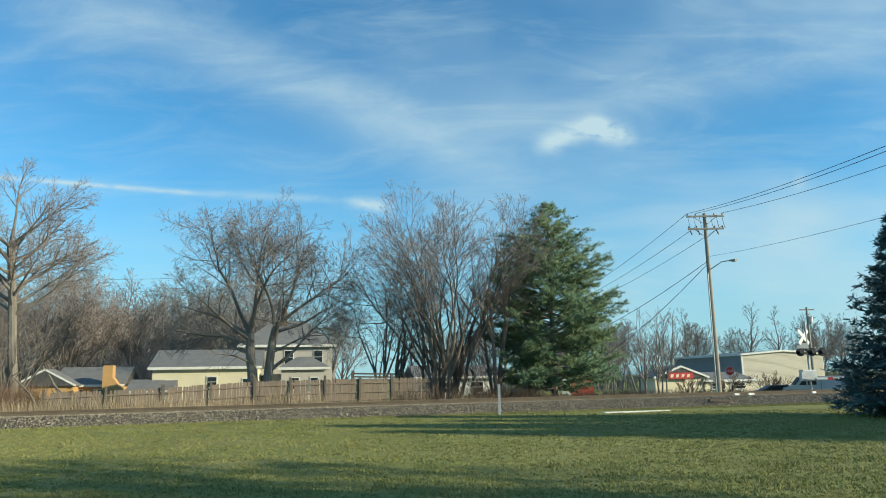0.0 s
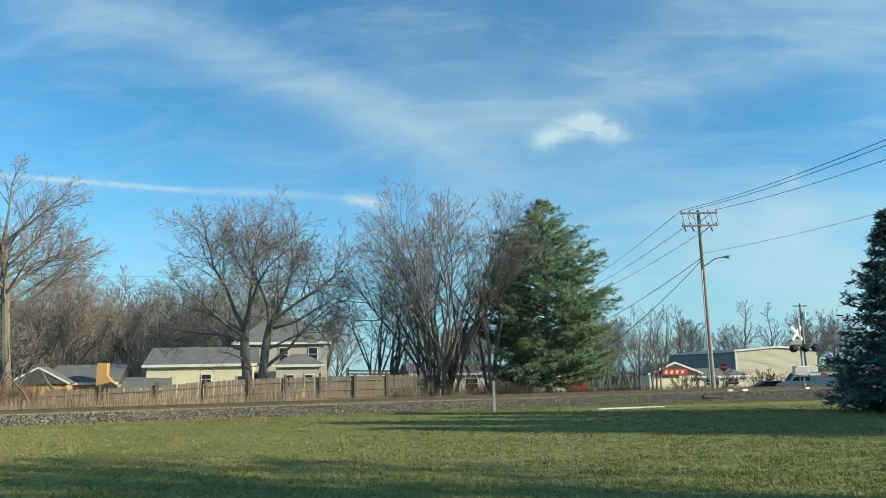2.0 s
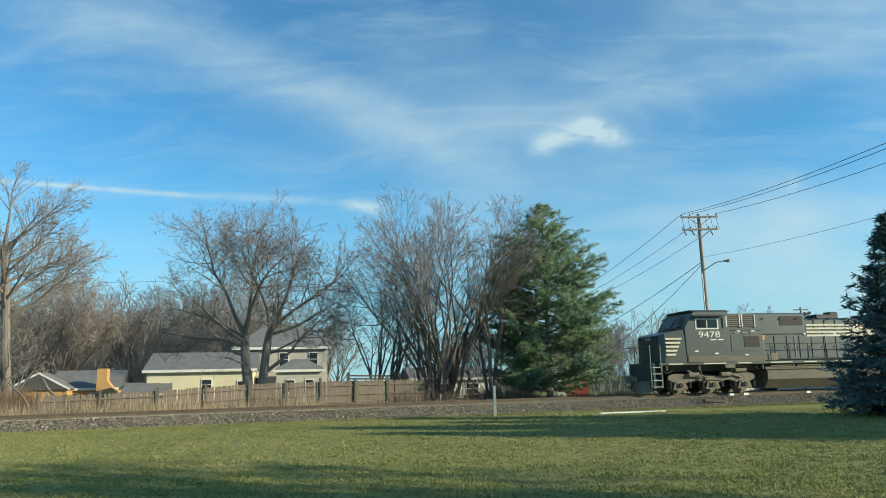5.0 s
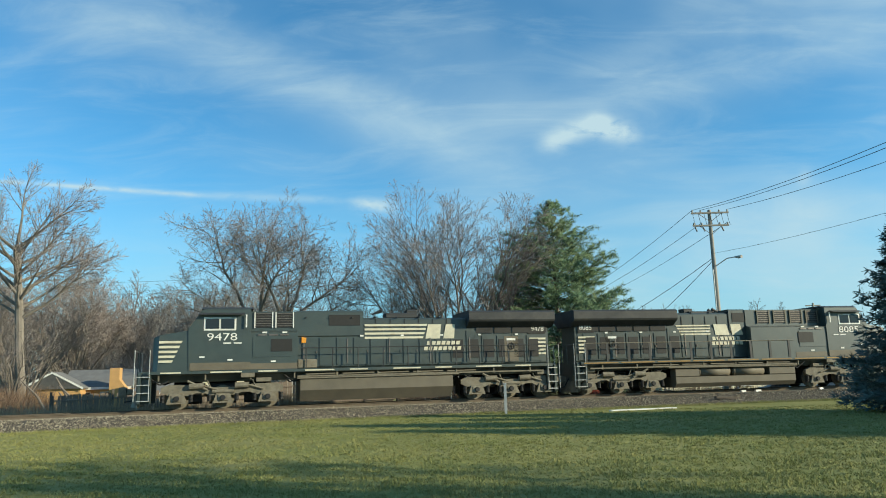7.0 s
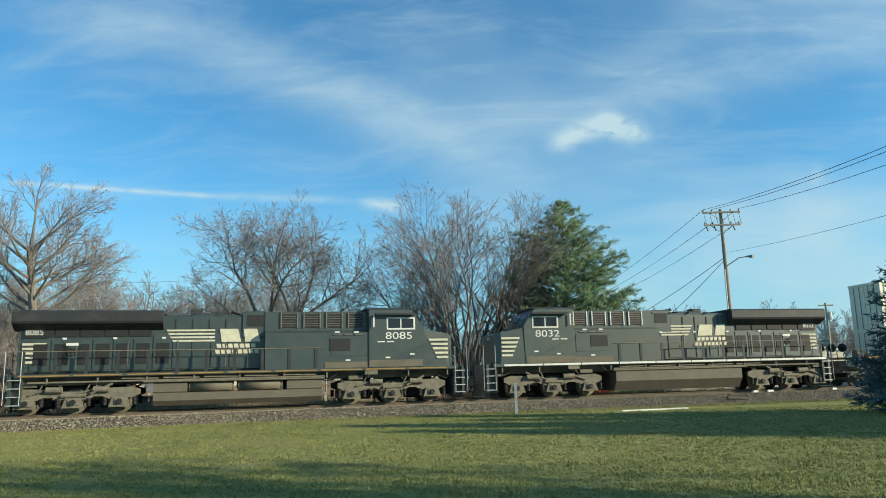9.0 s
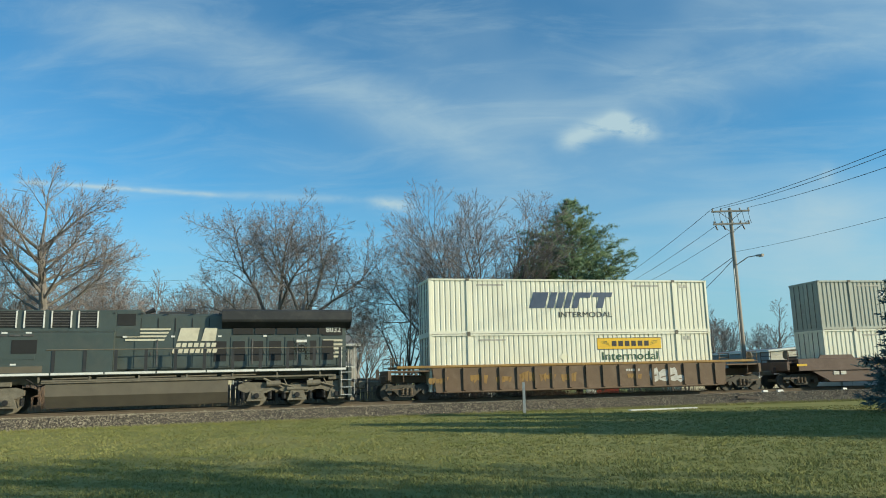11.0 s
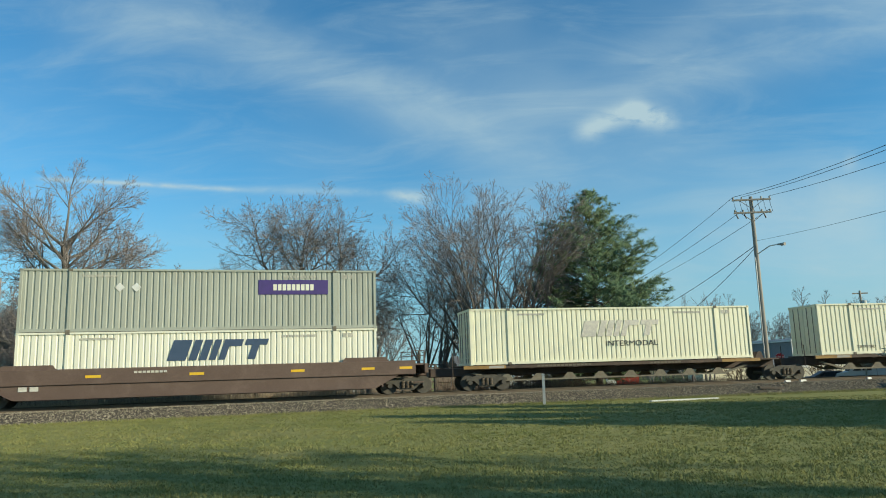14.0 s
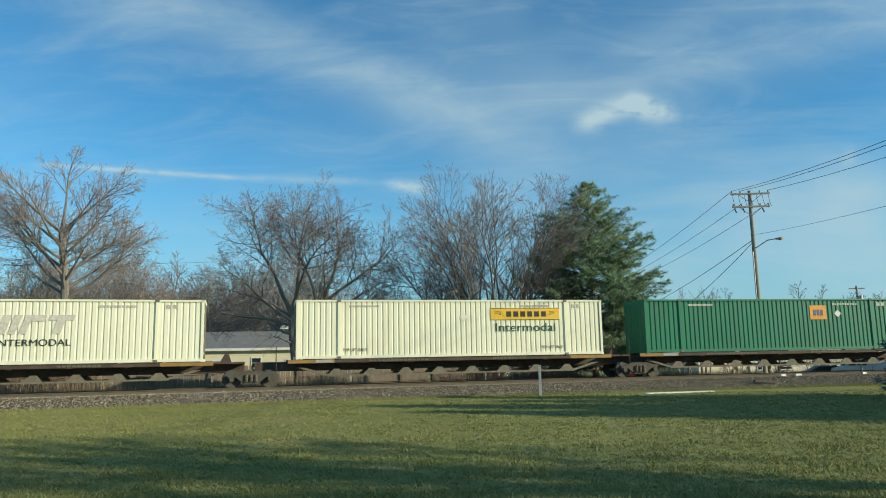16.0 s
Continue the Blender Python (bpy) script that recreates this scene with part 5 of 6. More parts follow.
def conifer(label, x, y, seed, h, radius, needles, profile, whorl, per, shoots, tuft, name, droop, bare=0.6, lean_up=0.0, blades=6, slim=0.16):
    """Trunk, whorls of boughs and many needle tufts; profile(f) gives the bough's share of the radius at height f."""
    t = thing(name, label, "tree", pose(x, y, ground_z(x, y) - 0.05), "evergreen trees")
    r = random.Random(seed)
    tr, bo, ne = Shape(), Shape(), Shape()
    tr.tube((0, 0, -0.1), (0.05, 0, h * 0.5), h * 0.018, h * 0.011, 9, False).tube((0.05, 0, h * 0.5), (0, 0, h * 0.98), h * 0.011, 0.02, 8, False)
    z = bare
    while z < h * 0.985:
        f = z / h
        R = radius * profile(f)
        n = per if f < 0.85 else max(3, per - 2)
        a0 = r.uniform(0, 6.283)
        for i in range(n):
            a = a0 + 6.283 * i / n + r.uniform(-0.35, 0.35)
            ln = R * r.uniform(0.68, 1.10)
            if r.random() < 0.07:
                ln *= 1.18
            p = Vector((0, 0, z + r.uniform(-0.15, 0.15)))
            d = Vector((math.cos(a), math.sin(a), droop + lean_up * f + r.uniform(-0.12, 0.12))).normalized()
            pts = [p]
            for k in range(4):
                d = (d + Vector((r.gauss(0, 0.07), r.gauss(0, 0.07), 0.10))).normalized()
                pts.append(pts[-1] + d * ln / 4)
                bo.tube(pts[-2], pts[-1], 0.045 * (1 - k * 0.22) * (ln / radius + 0.3), 0.045 * (1 - (k + 1) * 0.22) * (ln / radius + 0.3), 4, False)
            m = max(3, int(shoots * (ln / radius) + 1.5))
            for k in range(m):
                g = 0.25 + 0.75 * (k + r.random()) / m
                w = g * 4
                j = min(3, int(w))
                q = pts[j].lerp(pts[j + 1], w - j)
                sd = Vector((math.cos(a + r.choice((-1, 1)) * r.uniform(0.3, 1.1)), math.sin(a + r.choice((-1, 1)) * r.uniform(0.3, 1.1)), r.uniform(-0.2, 0.35))).normalized()
                sl = ln * r.uniform(0.16, 0.34) * (1.25 - g * 0.6)
                nt = max(2, int(sl / (tuft * 0.55)))
                for u in range(nt + 1):
                    c = q + sd * sl * u / nt + Vector((r.gauss(0, 0.05), r.gauss(0, 0.05), r.gauss(0, 0.05)))
                    for b in range(blades):
                        e = (sd * 0.7 + Vector((r.gauss(0, 0.6), r.gauss(0, 0.6), r.gauss(0.15, 0.5)))).normalized()
                        s = e.orthogonal().normalized() * tuft * r.uniform(0.5, 1.0) * slim
                        tip = c + e * tuft * r.uniform(0.7, 1.25)
                        ne.add([c - s, c + s, tip + s * 0.5, tip - s * 0.5], [(0, 1, 2, 3)])
        z += whorl * r.uniform(0.8, 1.2)
    part("trunk", tr, "bark", t)
    tagged(part("bough", bo, "bark", t), kind="stuff")
    tagged(part("crown", ne, needles, t, "dense needle tufts of an evergreen"), kind="stuff")
    return t


def build_trees():
    bare_tree("large bare tree with a forked grey trunk and wide crown", -13.2, 50.0, 11, (
        (-0.30, 0.0, -0.06, 0.02, 5.3, 0.36, ((1.0, -0.40, 0.1, 1.0, 7.6), (1.0, 0.0, 0.25, 1.0, 7.6), (0.97, 0.42, -0.3, 1.0, 7.2), (0.97, -0.95, 0.25, 0.72, 6.6), (0.86, -1.0, -0.35, 0.30, 6.0),
                                              (0.92, -0.55, -0.75, 0.75, 5.8), (0.9, -0.3, 0.9, 0.7, 6.0), (0.74, -0.9, 0.4, 0.12, 4.8), (0.62, -0.5, -0.8, 0.2, 3.6))),
        (0.28, 0.1, 0.09, -0.02, 5.6, 0.33, ((1.0, 0.36, 0.1, 1.0, 7.2), (0.97, -0.12, -0.25, 1.0, 6.8), (1.0, 0.86, -0.25, 0.72, 6.6), (0.95, 0.95, 0.3, 0.38, 5.8), (0.97, 0.05, 0.7, 1.0, 6.8),
                                             (0.46, 0.80, -0.15, 0.62, 6.4), (0.9, 0.5, -0.85, 0.7, 5.6), (0.7, 0.6, 0.8, 0.3, 4.2)))),
        "bark_pale", "twig", 0.0062, 0.16, 0.012, spawn=(2.3, 3.1, 4.0, 3.7), ratio=(0.56, 0.56, 0.58, 0.8), spread=(30, 70))
    bare_tree("dense many-stemmed bare tree at the fence", -0.7, 49.6, 23, fan(23, 15, 1.1, 0.46, 12.7, 0.13, 3.2, 2), "bark", "twig_red", 0.006, 0.11, 0.02,
              spawn=(1.55, 2.5, 3.6, 3.6), ratio=(0.46, 0.52, 0.56, 0.8), spread=(22, 54))
    bare_tree("slim bare tree beside a many-stemmed one", 2.75, 48.6, 31, fan(31, 3, 0.35, 0.14, 11.2, 0.13, 5.0, 3), "bark", "twig_red", 0.0055, 0.12, 0.03,
              spawn=(1.7, 2.6, 3.6, 3.4), ratio=(0.40, 0.52, 0.56, 0.8), spread=(24, 56))
    bare_tree("tall bare tree with upswept grey branches", -26.9, 44.5, 5, spire(5, 15.4, 0.27, 22, 0.55, 5.2, 0.06, 0.55, 0.68), "bark_pale", "twig_red", 0.0064, 0.11, 0.04,
              spawn=(3.1, 3.7, 4.2, 3.8), ratio=(0.56, 0.54, 0.56, 0.8), spread=(26, 58))
    bare_tree("slender leaning bare tree", -31.8, 52.0, 44, fan(44, 5, 0.6, 0.4, 9.6, 0.12, 2.4, 3), "bark", "twig_red", 0.008, spawn=(2.2, 3.0, 4.0, 3.2), ratio=(0.5, 0.52, 0.54, 0.7), spread=(26, 60))
    bare_tree("spreading brown bare tree behind low houses", -46.0, 86.0, 47, fan(47, 8, 1.6, 0.5, 14.0, 0.17, 2.6, 3), "bark", "twig_red", 0.012, spawn=(1.6, 2.2, 3.0, 2.6), ratio=(0.5, 0.52, 0.54, 0.7), spread=(26, 64))
    bare_tree("bushy bare sapling thicket", -27.4, 43.6, 49, fan(49, 6, 0.9, 0.45, 5.6, 0.07, 1.0, 3), "bark", "twig_red", 0.008, spawn=(2.0, 2.8, 4.0), spread=(26, 64))
    bare_tree("slender dark bare trees behind the fence", -4.6, 51.0, 52, fan(52, 4, 0.9, 0.3, 9.2, 0.12, 2.6, 3), "bark", "twig", 0.0075, spawn=(2.2, 3.0, 4.0, 3.2), ratio=(0.5, 0.52, 0.54, 0.7), spread=(26, 62))
    for x, y, h, k in ((17.0, 66.0, 7.0, 61), (19.3, 70.0, 7.6, 62), (14.6, 72.0, 6.2, 63)):
        bare_tree("slender pale saplings in the brush", x, y, k, fan(k, 4, 1.3, 0.22, h, 0.08, 2.2, 3), "bark_pale", "twig", 0.010, spawn=(1.4, 2.2, 3.2), spread=(22, 52), group="roadside saplings", name="sapling_clump")

    for x, y, h, k in ((26.2, 71.0, 2.1, 81), (30.8, 72.0, 2.0, 82), (22.8, 71.5, 1.7, 83)):
        bare_tree("dense dark shrub in front of a shop", x, y, k, fan(k, 9, 0.5, 0.8, h, 0.03, 0.5, 3), "brush", "shrub", 0.012, spawn=(4.5, 6.0, 7.0), ratio=(0.5, 0.5, 0.5), group="roadside shrubs", name="shrub")

    def pine(f):
        return max(0.02, min(1.0, 0.62 + f * 1.4) if f < 0.28 else (1 - ((f - 0.28) / 0.72) ** 1.75) * 0.99 + 0.02)

    def spruce(f):
        return max(0.02, min(1.0, 0.75 + f * 2) if f < 0.12 else (1 - (f - 0.12) / 0.88) * 0.98 + 0.03)

    conifer("large dark-green pine with a rounded crown", 6.85, 50.3, 3, 14.4, 5.1, "needles", pine, 0.50, 10, 12, 0.25, "pine_tree", -0.10, 1.3, 0.55, 13, 0.075)
    near = conifer("dense blue-green spruce with drooping boughs", 17.75, 28.5, 8, 8.1, 2.95, "needles_blue", spruce, 0.32, 10, 9, 0.25, "spruce_tree", -0.28, 0.35, 0.35, 6, 0.16)
    for x, y, s, a in ((31.2, 15.7, 1.60, 40), (35.0, 17.8, 1.70, 210), (30.0, 19.0, 1.65, 160), (31.5, 21.8, 1.5, 300), (40.0, -3.5, 2.1, 90)):
        copy_thing(near, pose(x, y, -0.05, 0, 0, a) @ Matrix.Scale(s, 4))
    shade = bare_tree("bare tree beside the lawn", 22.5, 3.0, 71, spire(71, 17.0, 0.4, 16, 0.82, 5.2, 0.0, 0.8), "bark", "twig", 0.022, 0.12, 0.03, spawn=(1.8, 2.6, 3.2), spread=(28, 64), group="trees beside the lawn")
    copy_thing(shade, pose(33.5, -1.8, -0.05, 0, 0, 70))
    bare_tree("tall bare tree with a high crown beside the lawn", 31.0, 3.4, 72, spire(72, 20.5, 0.35, 15, 0.8, 5.6, 0.0, 0.8), "bark", "twig", 0.022, 0.12, 0.03, spawn=(1.8, 2.6, 3.2), spread=(28, 64), group="trees beside the lawn")
    # woods behind the houses and beyond the road
    far = [bare_tree("bare tree in distant woods", -60, 100, 90 + i, st, "twig_far", "twig_far", 0.015, spawn=(1.8, 2.4, 3.0), spread=(24, 58), group="bare trees of the distant woods")
           for i, st in enumerate((spire(1, 15.0, 0.24, 11, 0.45, 5.0), fan(2, 4, 0.6, 0.24, 13.5, 0.2, 4.0), spire(3, 16.0, 0.26, 12, 0.5, 4.8), fan(4, 5, 0.7, 0.3, 12.5, 0.18, 3.4)))]
    r = random.Random(12)
    spots = [(-76 + i * 1.15 + r.uniform(-1, 1), r.uniform(80, 112)) for i in range(50)] + [(-80 + i * 4.0, r.uniform(114, 132)) for i in range(16)]
    spots += [(14 + i * 3.6 + r.uniform(-1, 1), r.uniform(112, 145)) for i in range(26)] + [(-8 + i * 4.5, r.uniform(135, 160)) for i in range(10)]
    for i, (x, y) in enumerate(spots):
        s = r.uniform(0.78, 1.08) * (0.85 if x > 10 else 1.0)
        m = pose(x, y, ground_z(x, y) - 0.05, 0, 0, r.uniform(0, 360))
        if i < 4:
            far[i].matrix_basis = m
        else:
            copy_thing(far[i % 4], m @ Matrix.Scale(s, 4))


# ---------------------------------------------------------------- small growth
def build_growth():
    r = random.Random(9)
    g = Shape()
    for i in range(52000):
        y = 9.3 + 26.0 * r.random() ** 1.5
        x = r.uniform(-0.72, 0.72) * y
        tall = r.uniform(0.6, 1.5) * (0.75 + 0.6 * noise.noise(Vector((x * 0.9, y * 0.9, 3.0))))
        for b in range(5):
            h, a = r.uniform(0.022, 0.060) * tall, r.uniform(0, 6.283)
            w = r.uniform(0.004, 0.008) * (1 + y / 14)
            px, py = x + r.gauss(0, 0.035), y + r.gauss(0, 0.035)
            dx, dy = math.cos(a) * w, math.sin(a) * w
            g.add([(px - dx, py - dy, -0.004), (px + dx, py + dy, -0.004), (px + r.gauss(0, 0.03), py + r.gauss(0, 0.03), h)], [(0, 1, 2)])
    solo("grass_blades", g, "blade", "short mown grass blades with straw tips", "grass", "stuff")
    w = Shape()
    for i in range(26000):
        s = r.uniform(-46, 16)
        a = -r.uniform(3.6, 8.5) if s < -6 else -r.uniform(4.2, 9.0)
        if s > -6 and r.random() < 0.5:
            continue
        p = on_track(s, a, 0)
        n = noise.noise(Vector((p.x * 0.35, p.y * 0.35, 0)))
        h = r.uniform(0.45, 1.45) * (0.75 + 0.7 * n) * (1.0 if s < -6 else 0.7)
        if h < 0.15:
            continue
        z = ground_z(p.x, p.y) - 0.02
        d, wd = r.uniform(0, 6.283), r.uniform(0.008, 0.022)
        lx, ly = r.gauss(0, 0.18) * h, r.gauss(0, 0.18) * h
        w.add([(p.x - wd * math.cos(d), p.y - wd * math.sin(d), z), (p.x + wd * math.cos(d), p.y + wd * math.sin(d), z), (p.x + lx, p.y + ly, z + h)], [(0, 1, 2)])
    solo("dry_weeds", w, "straw", "dry straw-coloured weeds along the railway", "weeds", "stuff")
    b = Shape()
    for i in range(5200):
        k = r.random()
        if k < 0.30:
            x, y, h = r.uniform(-33, -24.5), r.uniform(40, 45), r.uniform(0.6, 2.2)
        elif k < 0.75:
            x, y = r.uniform(-4, 12), r.uniform(46.2, 50)
            if x < 1.0 and r.random() < 0.7:
                continue
            h = r.uniform(0.5, 1.5) if x < 5.5 else r.uniform(0.4, 0.9)
        else:
            x, y, h = r.uniform(14, 26), r.uniform(60, 70), r.uniform(0.5, 1.3)
        z = ground_z(x, y) - 0.05
        p = Vector((x, y, z))
        d = Vector((r.gauss(0, 0.3), r.gauss(0, 0.3), 1)).normalized()
        q = p + d * h * 0.55
        b.tube(p, q, 0.014, 0.010, 3, False)
        for j in range(4):
            e = (d + Vector((r.gauss(0, 0.5), r.gauss(0, 0.5), r.gauss(0, 0.3)))).normalized()
            b.tube(p.lerp(q, r.uniform(0.4, 1)), q + e * h * 0.5, 0.008, 0.004, 3, False)
    far = Shape()
    for i in range(5000):
        if r.random() < 0.72:
            x, y, h = r.uniform(-80, -20), r.uniform(82, 108), r.uniform(2.0, 7.5)
        else:
            x, y, h = r.uniform(8, 80), r.uniform(112, 140), r.uniform(1.5, 4.5)
        p = Vector((x, y, ground_z(x, y) - 0.1))
        d = Vector((r.gauss(0, 0.15), r.gauss(0, 0.15), 1)).normalized()
        q = p + d * h * 0.6
        far.tube(p, q, 0.03, 0.02, 3, False)
        for j in range(4):
            e = (d + Vector((r.gauss(0, 0.45), r.gauss(0, 0.45), r.gauss(0, 0.2)))).normalized()
            far.tube(p.lerp(q, r.uniform(0.4, 1)), q + e * h * 0.4, 0.018, 0.010, 3, False)
    solo("woodland_undergrowth", far, "twig_far", "grey-brown undergrowth of distant bare woods", "undergrowth", "stuff")
    ed = Shape()
    for i in range(16000):
        s, a = r.uniform(-32, 32), 4.2 + abs(r.gauss(0, 0.35))
        p = on_track(s, a, 0)
        h, d, wd = r.uniform(0.05, 0.16), r.uniform(0, 6.283), r.uniform(0.008, 0.016)
        ed.add([(p.x - wd * math.cos(d), p.y - wd * math.sin(d), -0.01), (p.x + wd * math.cos(d), p.y + wd * math.sin(d), -0.01), (p.x + r.gauss(0, 0.06), p.y + r.gauss(0, 0.06), h)], [(0, 1, 2)])
    solo("grass_fringe", ed, "blade", "longer grass along the edge of the ballast", "grass", "stuff")
    solo("brush", b, "brush", "leafless brown brush and brambles", "brush", "stuff")
    fb = thing("fallen_limb", "broken grey limb fallen across the fence line", "branch", pose(-22.6, 42.0, 0))
    for i in range(5):
        p = Vector((r.uniform(-1.2, 1.2), r.uniform(-0.4, 0.4), 0.0))
        q = p + Vector((r.uniform(-2.2, 2.2), r.uniform(-0.3, 0.3), r.uniform(1.2, 2.4)))
        part("limb", Shape().turned([(p, 0.09, q - p), (p.lerp(q, 0.5) + Vector((0.1, 0, 0.15)), 0.07, q - p), (q, 0.035, q - p)], 7), "bark", fb)
    # a hanging curtain of vines on the many-stemmed tree
    v = Shape()
    for i in range(420):
        x, y = -0.6 + r.gauss(0.6, 1.7), 48.8 + r.gauss(0, 0.6)
        z = r.uniform(2.0, 5.2)
        p = Vector((x, y, z))
        d = Vector((r.gauss(0.25, 0.35), r.gauss(0, 0.3), -1)).normalized()
        for j in range(5):
            q = p + d * r.uniform(0.3, 0.7)
            if q.z < -0.1:
                break
            v.tube(p, q, 0.012, 0.009, 3, False)
            p = q
            d = (d + Vector((r.gauss(0, 0.2), r.gauss(0, 0.2), -0.1))).normalized()
    solo("hanging_vines", v, "brush", "tangle of dry vines hanging from a tree", "vines", "stuff")


# ---------------------------------------------------------------- fence, poles, wires
def build_fence():
    t = thing("board_fence", "weathered grey-brown board fence, some boards missing", "fence")
    r = random.Random(6)
    pts = [(-22.0, 39.2, 1.32), (-16.5, 41.6, 1.47), (-12.0, 44.0, 1.74), (-4.0, 47.2, 1.82), (-1.4, 48.0, 1.78)]
    board = Shape().side([(-0.066, 0), (0.066, 0), (0.066, 1.52), (0.04, 1.56), (-0.04, 1.56), (-0.066, 1.52)], -0.011, 0.011).mesh("board", "fence")
    post = Shape().box(-0.06, 0.06, -0.06, 0.06, -0.1, 1.85, 0.012).mesh("post", "post_wood")
    count = 0
    for (x0, y0, z0), (x1, y1, z1) in zip(pts, pts[1:]):
        ln = math.hypot(x1 - x0, y1 - y0)
        a = math.degrees(math.atan2(y1 - y0, x1 - x0))
        n = int(ln / 0.145)
        for i in range(n):
            f = (i + 0.5) / n
            x, y, z = x0 + (x1 - x0) * f, y0 + (y1 - y0) * f, z0 + (z1 - z0) * f
            if r.random() < 0.03:
                continue
            ob = new("board", board)
            ob.parent = t
            ob.matrix_basis = pose(x, y, z - 1.56 + r.uniform(-0.03, 0.03), 0, r.gauss(0, 0.9), a)
        m = max(1, round(ln / 2.44))
        for i in range(m + 1):
            f = i / m
            x, y, z = x0 + (x1 - x0) * f, y0 + (y1 - y0) * f, z0 + (z1 - z0) * f
            ob = new("post", post)
            ob.parent = t
            ob.matrix_basis = pose(x + 0.03, y - 0.09, z - 1.66 + r.uniform(-0.05, 0.1), 0, r.gauss(0, 1.2), a)
        for hgt in (0.25, 0.72, 1.28):
            sh = Shape().box(0, ln, -0.075, -0.035, -0.045, 0.045, 0.006)
            ob = part("fence_rail", sh, "fence", t)
            ob.matrix_basis = pose(x0, y0, z0 - 1.56 + hgt, 0, -math.degrees(math.atan2(z1 - z0, ln)), a)
    # broken pallet-like trellis leaning on the fence
    tr = thing("wooden_trellis", "leaning weathered wooden trellis above the fence", "trellis")
    for i in range(3):
        part("slat", Shape().box(-1.6, 1.6, -0.02, 0.02, 1.9 + i * 0.2, 2.0 + i * 0.2), "post_wood", tr)
    for x in (-1.7, 1.6):
        part("upright", Shape().box(x - 0.1, x + 0.1, -0.06, 0.06, 0, 2.55, 0.01), "post_wood", tr)
    tr.matrix_basis = pose(-5.0, 48.2, ground_z(-5, 48.2) - 0.0, 0, 1.5, 12)


def cable(points, radius, sag, n=14):
    p, q = Vector(points[0]), Vector(points[1])
    rings = []
    for i in range(n + 1):
        f = i / n
        rings.append((p.lerp(q, f) - Vector((0, 0, 4 * sag * f * (1 - f))), radius, q - p))
    return Shape().turned(rings, 4)


def build_poles():
    bx, by = 17.87, 50.0
    p = thing("utility_pole", "tall weathered wooden utility pole with two crossarms", "utility pole", pose(bx, by, 0))
    z0 = ground_z(bx, by)
    part("pole", Shape().tube((0.03, 0, z0 - 0.2), (0.0, 0, 12.85), 0.19, 0.12, 14), "pole_wood", p)
    for z, w in ((12.62, 1.3), (11.72, 1.25)):
        part("crossarm", Shape().box(-w, w, -0.16, -0.06, z - 0.06, z + 0.06, 0.01), "pole_wood", p)
        part("brace", Shape().tube((-w * 0.6, -0.1, z - 0.05), (0, -0.12, z - 0.65), 0.02, n=5).tube((w * 0.6, -0.1, z - 0.05), (0, -0.12, z - 0.65), 0.02, n=5), "steel", p)
        for x in (-w + 0.08, -w * 0.5, w * 0.5, w - 0.08):
            part("insulator", Shape().tube((x, -0.11, z + 0.06), (x, -0.11, z + 0.16), 0.05, 0.07, 8).tube((x, -0.11, z + 0.16), (x, -0.11, z + 0.22), 0.07, 0.04, 8), "concrete", p)
    for x in (-1.0, -0.45, 0.85):
        part("cutout", Shape().tube((x, -0.15, 11.3), (x - 0.12, -0.15, 11.62), 0.05, 0.05, 8), "signal_black", p)
    for i in range(7):
        a, b = -1.2 + i * 0.4, -1.0 + i * 0.4
        part("jumper", cable([(a, -0.12, 12.55), (b, -0.14, 11.75)], 0.014, 0.25, n=8), "wire", p)
    part("riser_pipe", Shape().tube((-0.17, -0.12, z0), (-0.12, -0.1, 8.6), 0.035, n=8), "silver", p)
    arm = part("lamp_arm", Shape().tube((0.1, -0.05, 8.85), (0.55, -1.0, 9.22), 0.035, n=8).tube((0.55, -1.0, 9.22), (0.88, -1.75, 9.20), 0.035, n=8), "silver", p, "grey street lamp arm")
    part("lamp_head", Shape().tube((0.84, -1.68, 9.2), (1.08, -2.2, 9.14), 0.06, 0.11, 10).tube((0.97, -1.98, 9.15), (0.97, -1.98, 9.05), 0.09, 0.05, 10), "concrete", arm, "cobra-head street lamp")
    # lines
    near, away = Vector((22.5, -12.0, 0)), Vector((13.4, 116.0, 0))
    for i, (o, z) in enumerate(((-1.22, 12.84), (-0.6, 12.84), (1.2, 12.84))):
        solo("power_line", cable([(bx + o, by - 0.1, z), (near.x + o, near.y, z - 0.3)], 0.016, 2.0, n=24), "wire", "thin black overhead power line", "cable", group="overhead lines")
        solo("power_line", cable([(bx + o, by - 0.1, z - (0.9 if i else 0.0)), (away.x + o, away.y, 11.6)], 0.016, 1.2, n=16), "wire", "thin black overhead power line", "cable", group="overhead lines")
    solo("telephone_cable", cable([(bx, by, 9.75), (near.x, near.y, 9.0)], 0.011, 1.3, n=24), "wire", "black overhead telephone cable", "cable", group="overhead lines")
    solo("telephone_cable", cable([(bx, by, 9.45), (away.x - 1, away.y, 6.2)], 0.022, 1.6, n=16), "wire", "thick black overhead telephone cable", "cable", group="overhead lines")
    solo("service_drop", cable([(bx, by, 9.3), (13.2, 74.0, 2.6)], 0.02, 0.7, n=12), "wire", "black service cable falling to a building", "cable", group="overhead lines")
    q = thing("utility_pole", "distant wooden utility pole with a transformer", "utility pole", pose(43.8, 90, ground_z(43.8, 90)))
    part("pole", Shape().tube((0, 0, -0.1), (0, 0, 10.3), 0.17, 0.12, 10), "pole_wood", q)
    part("crossarm", Shape().box(-0.9, 0.9, -0.05, 0.05, 9.9, 10.05, 0.01), "pole_wood", q)
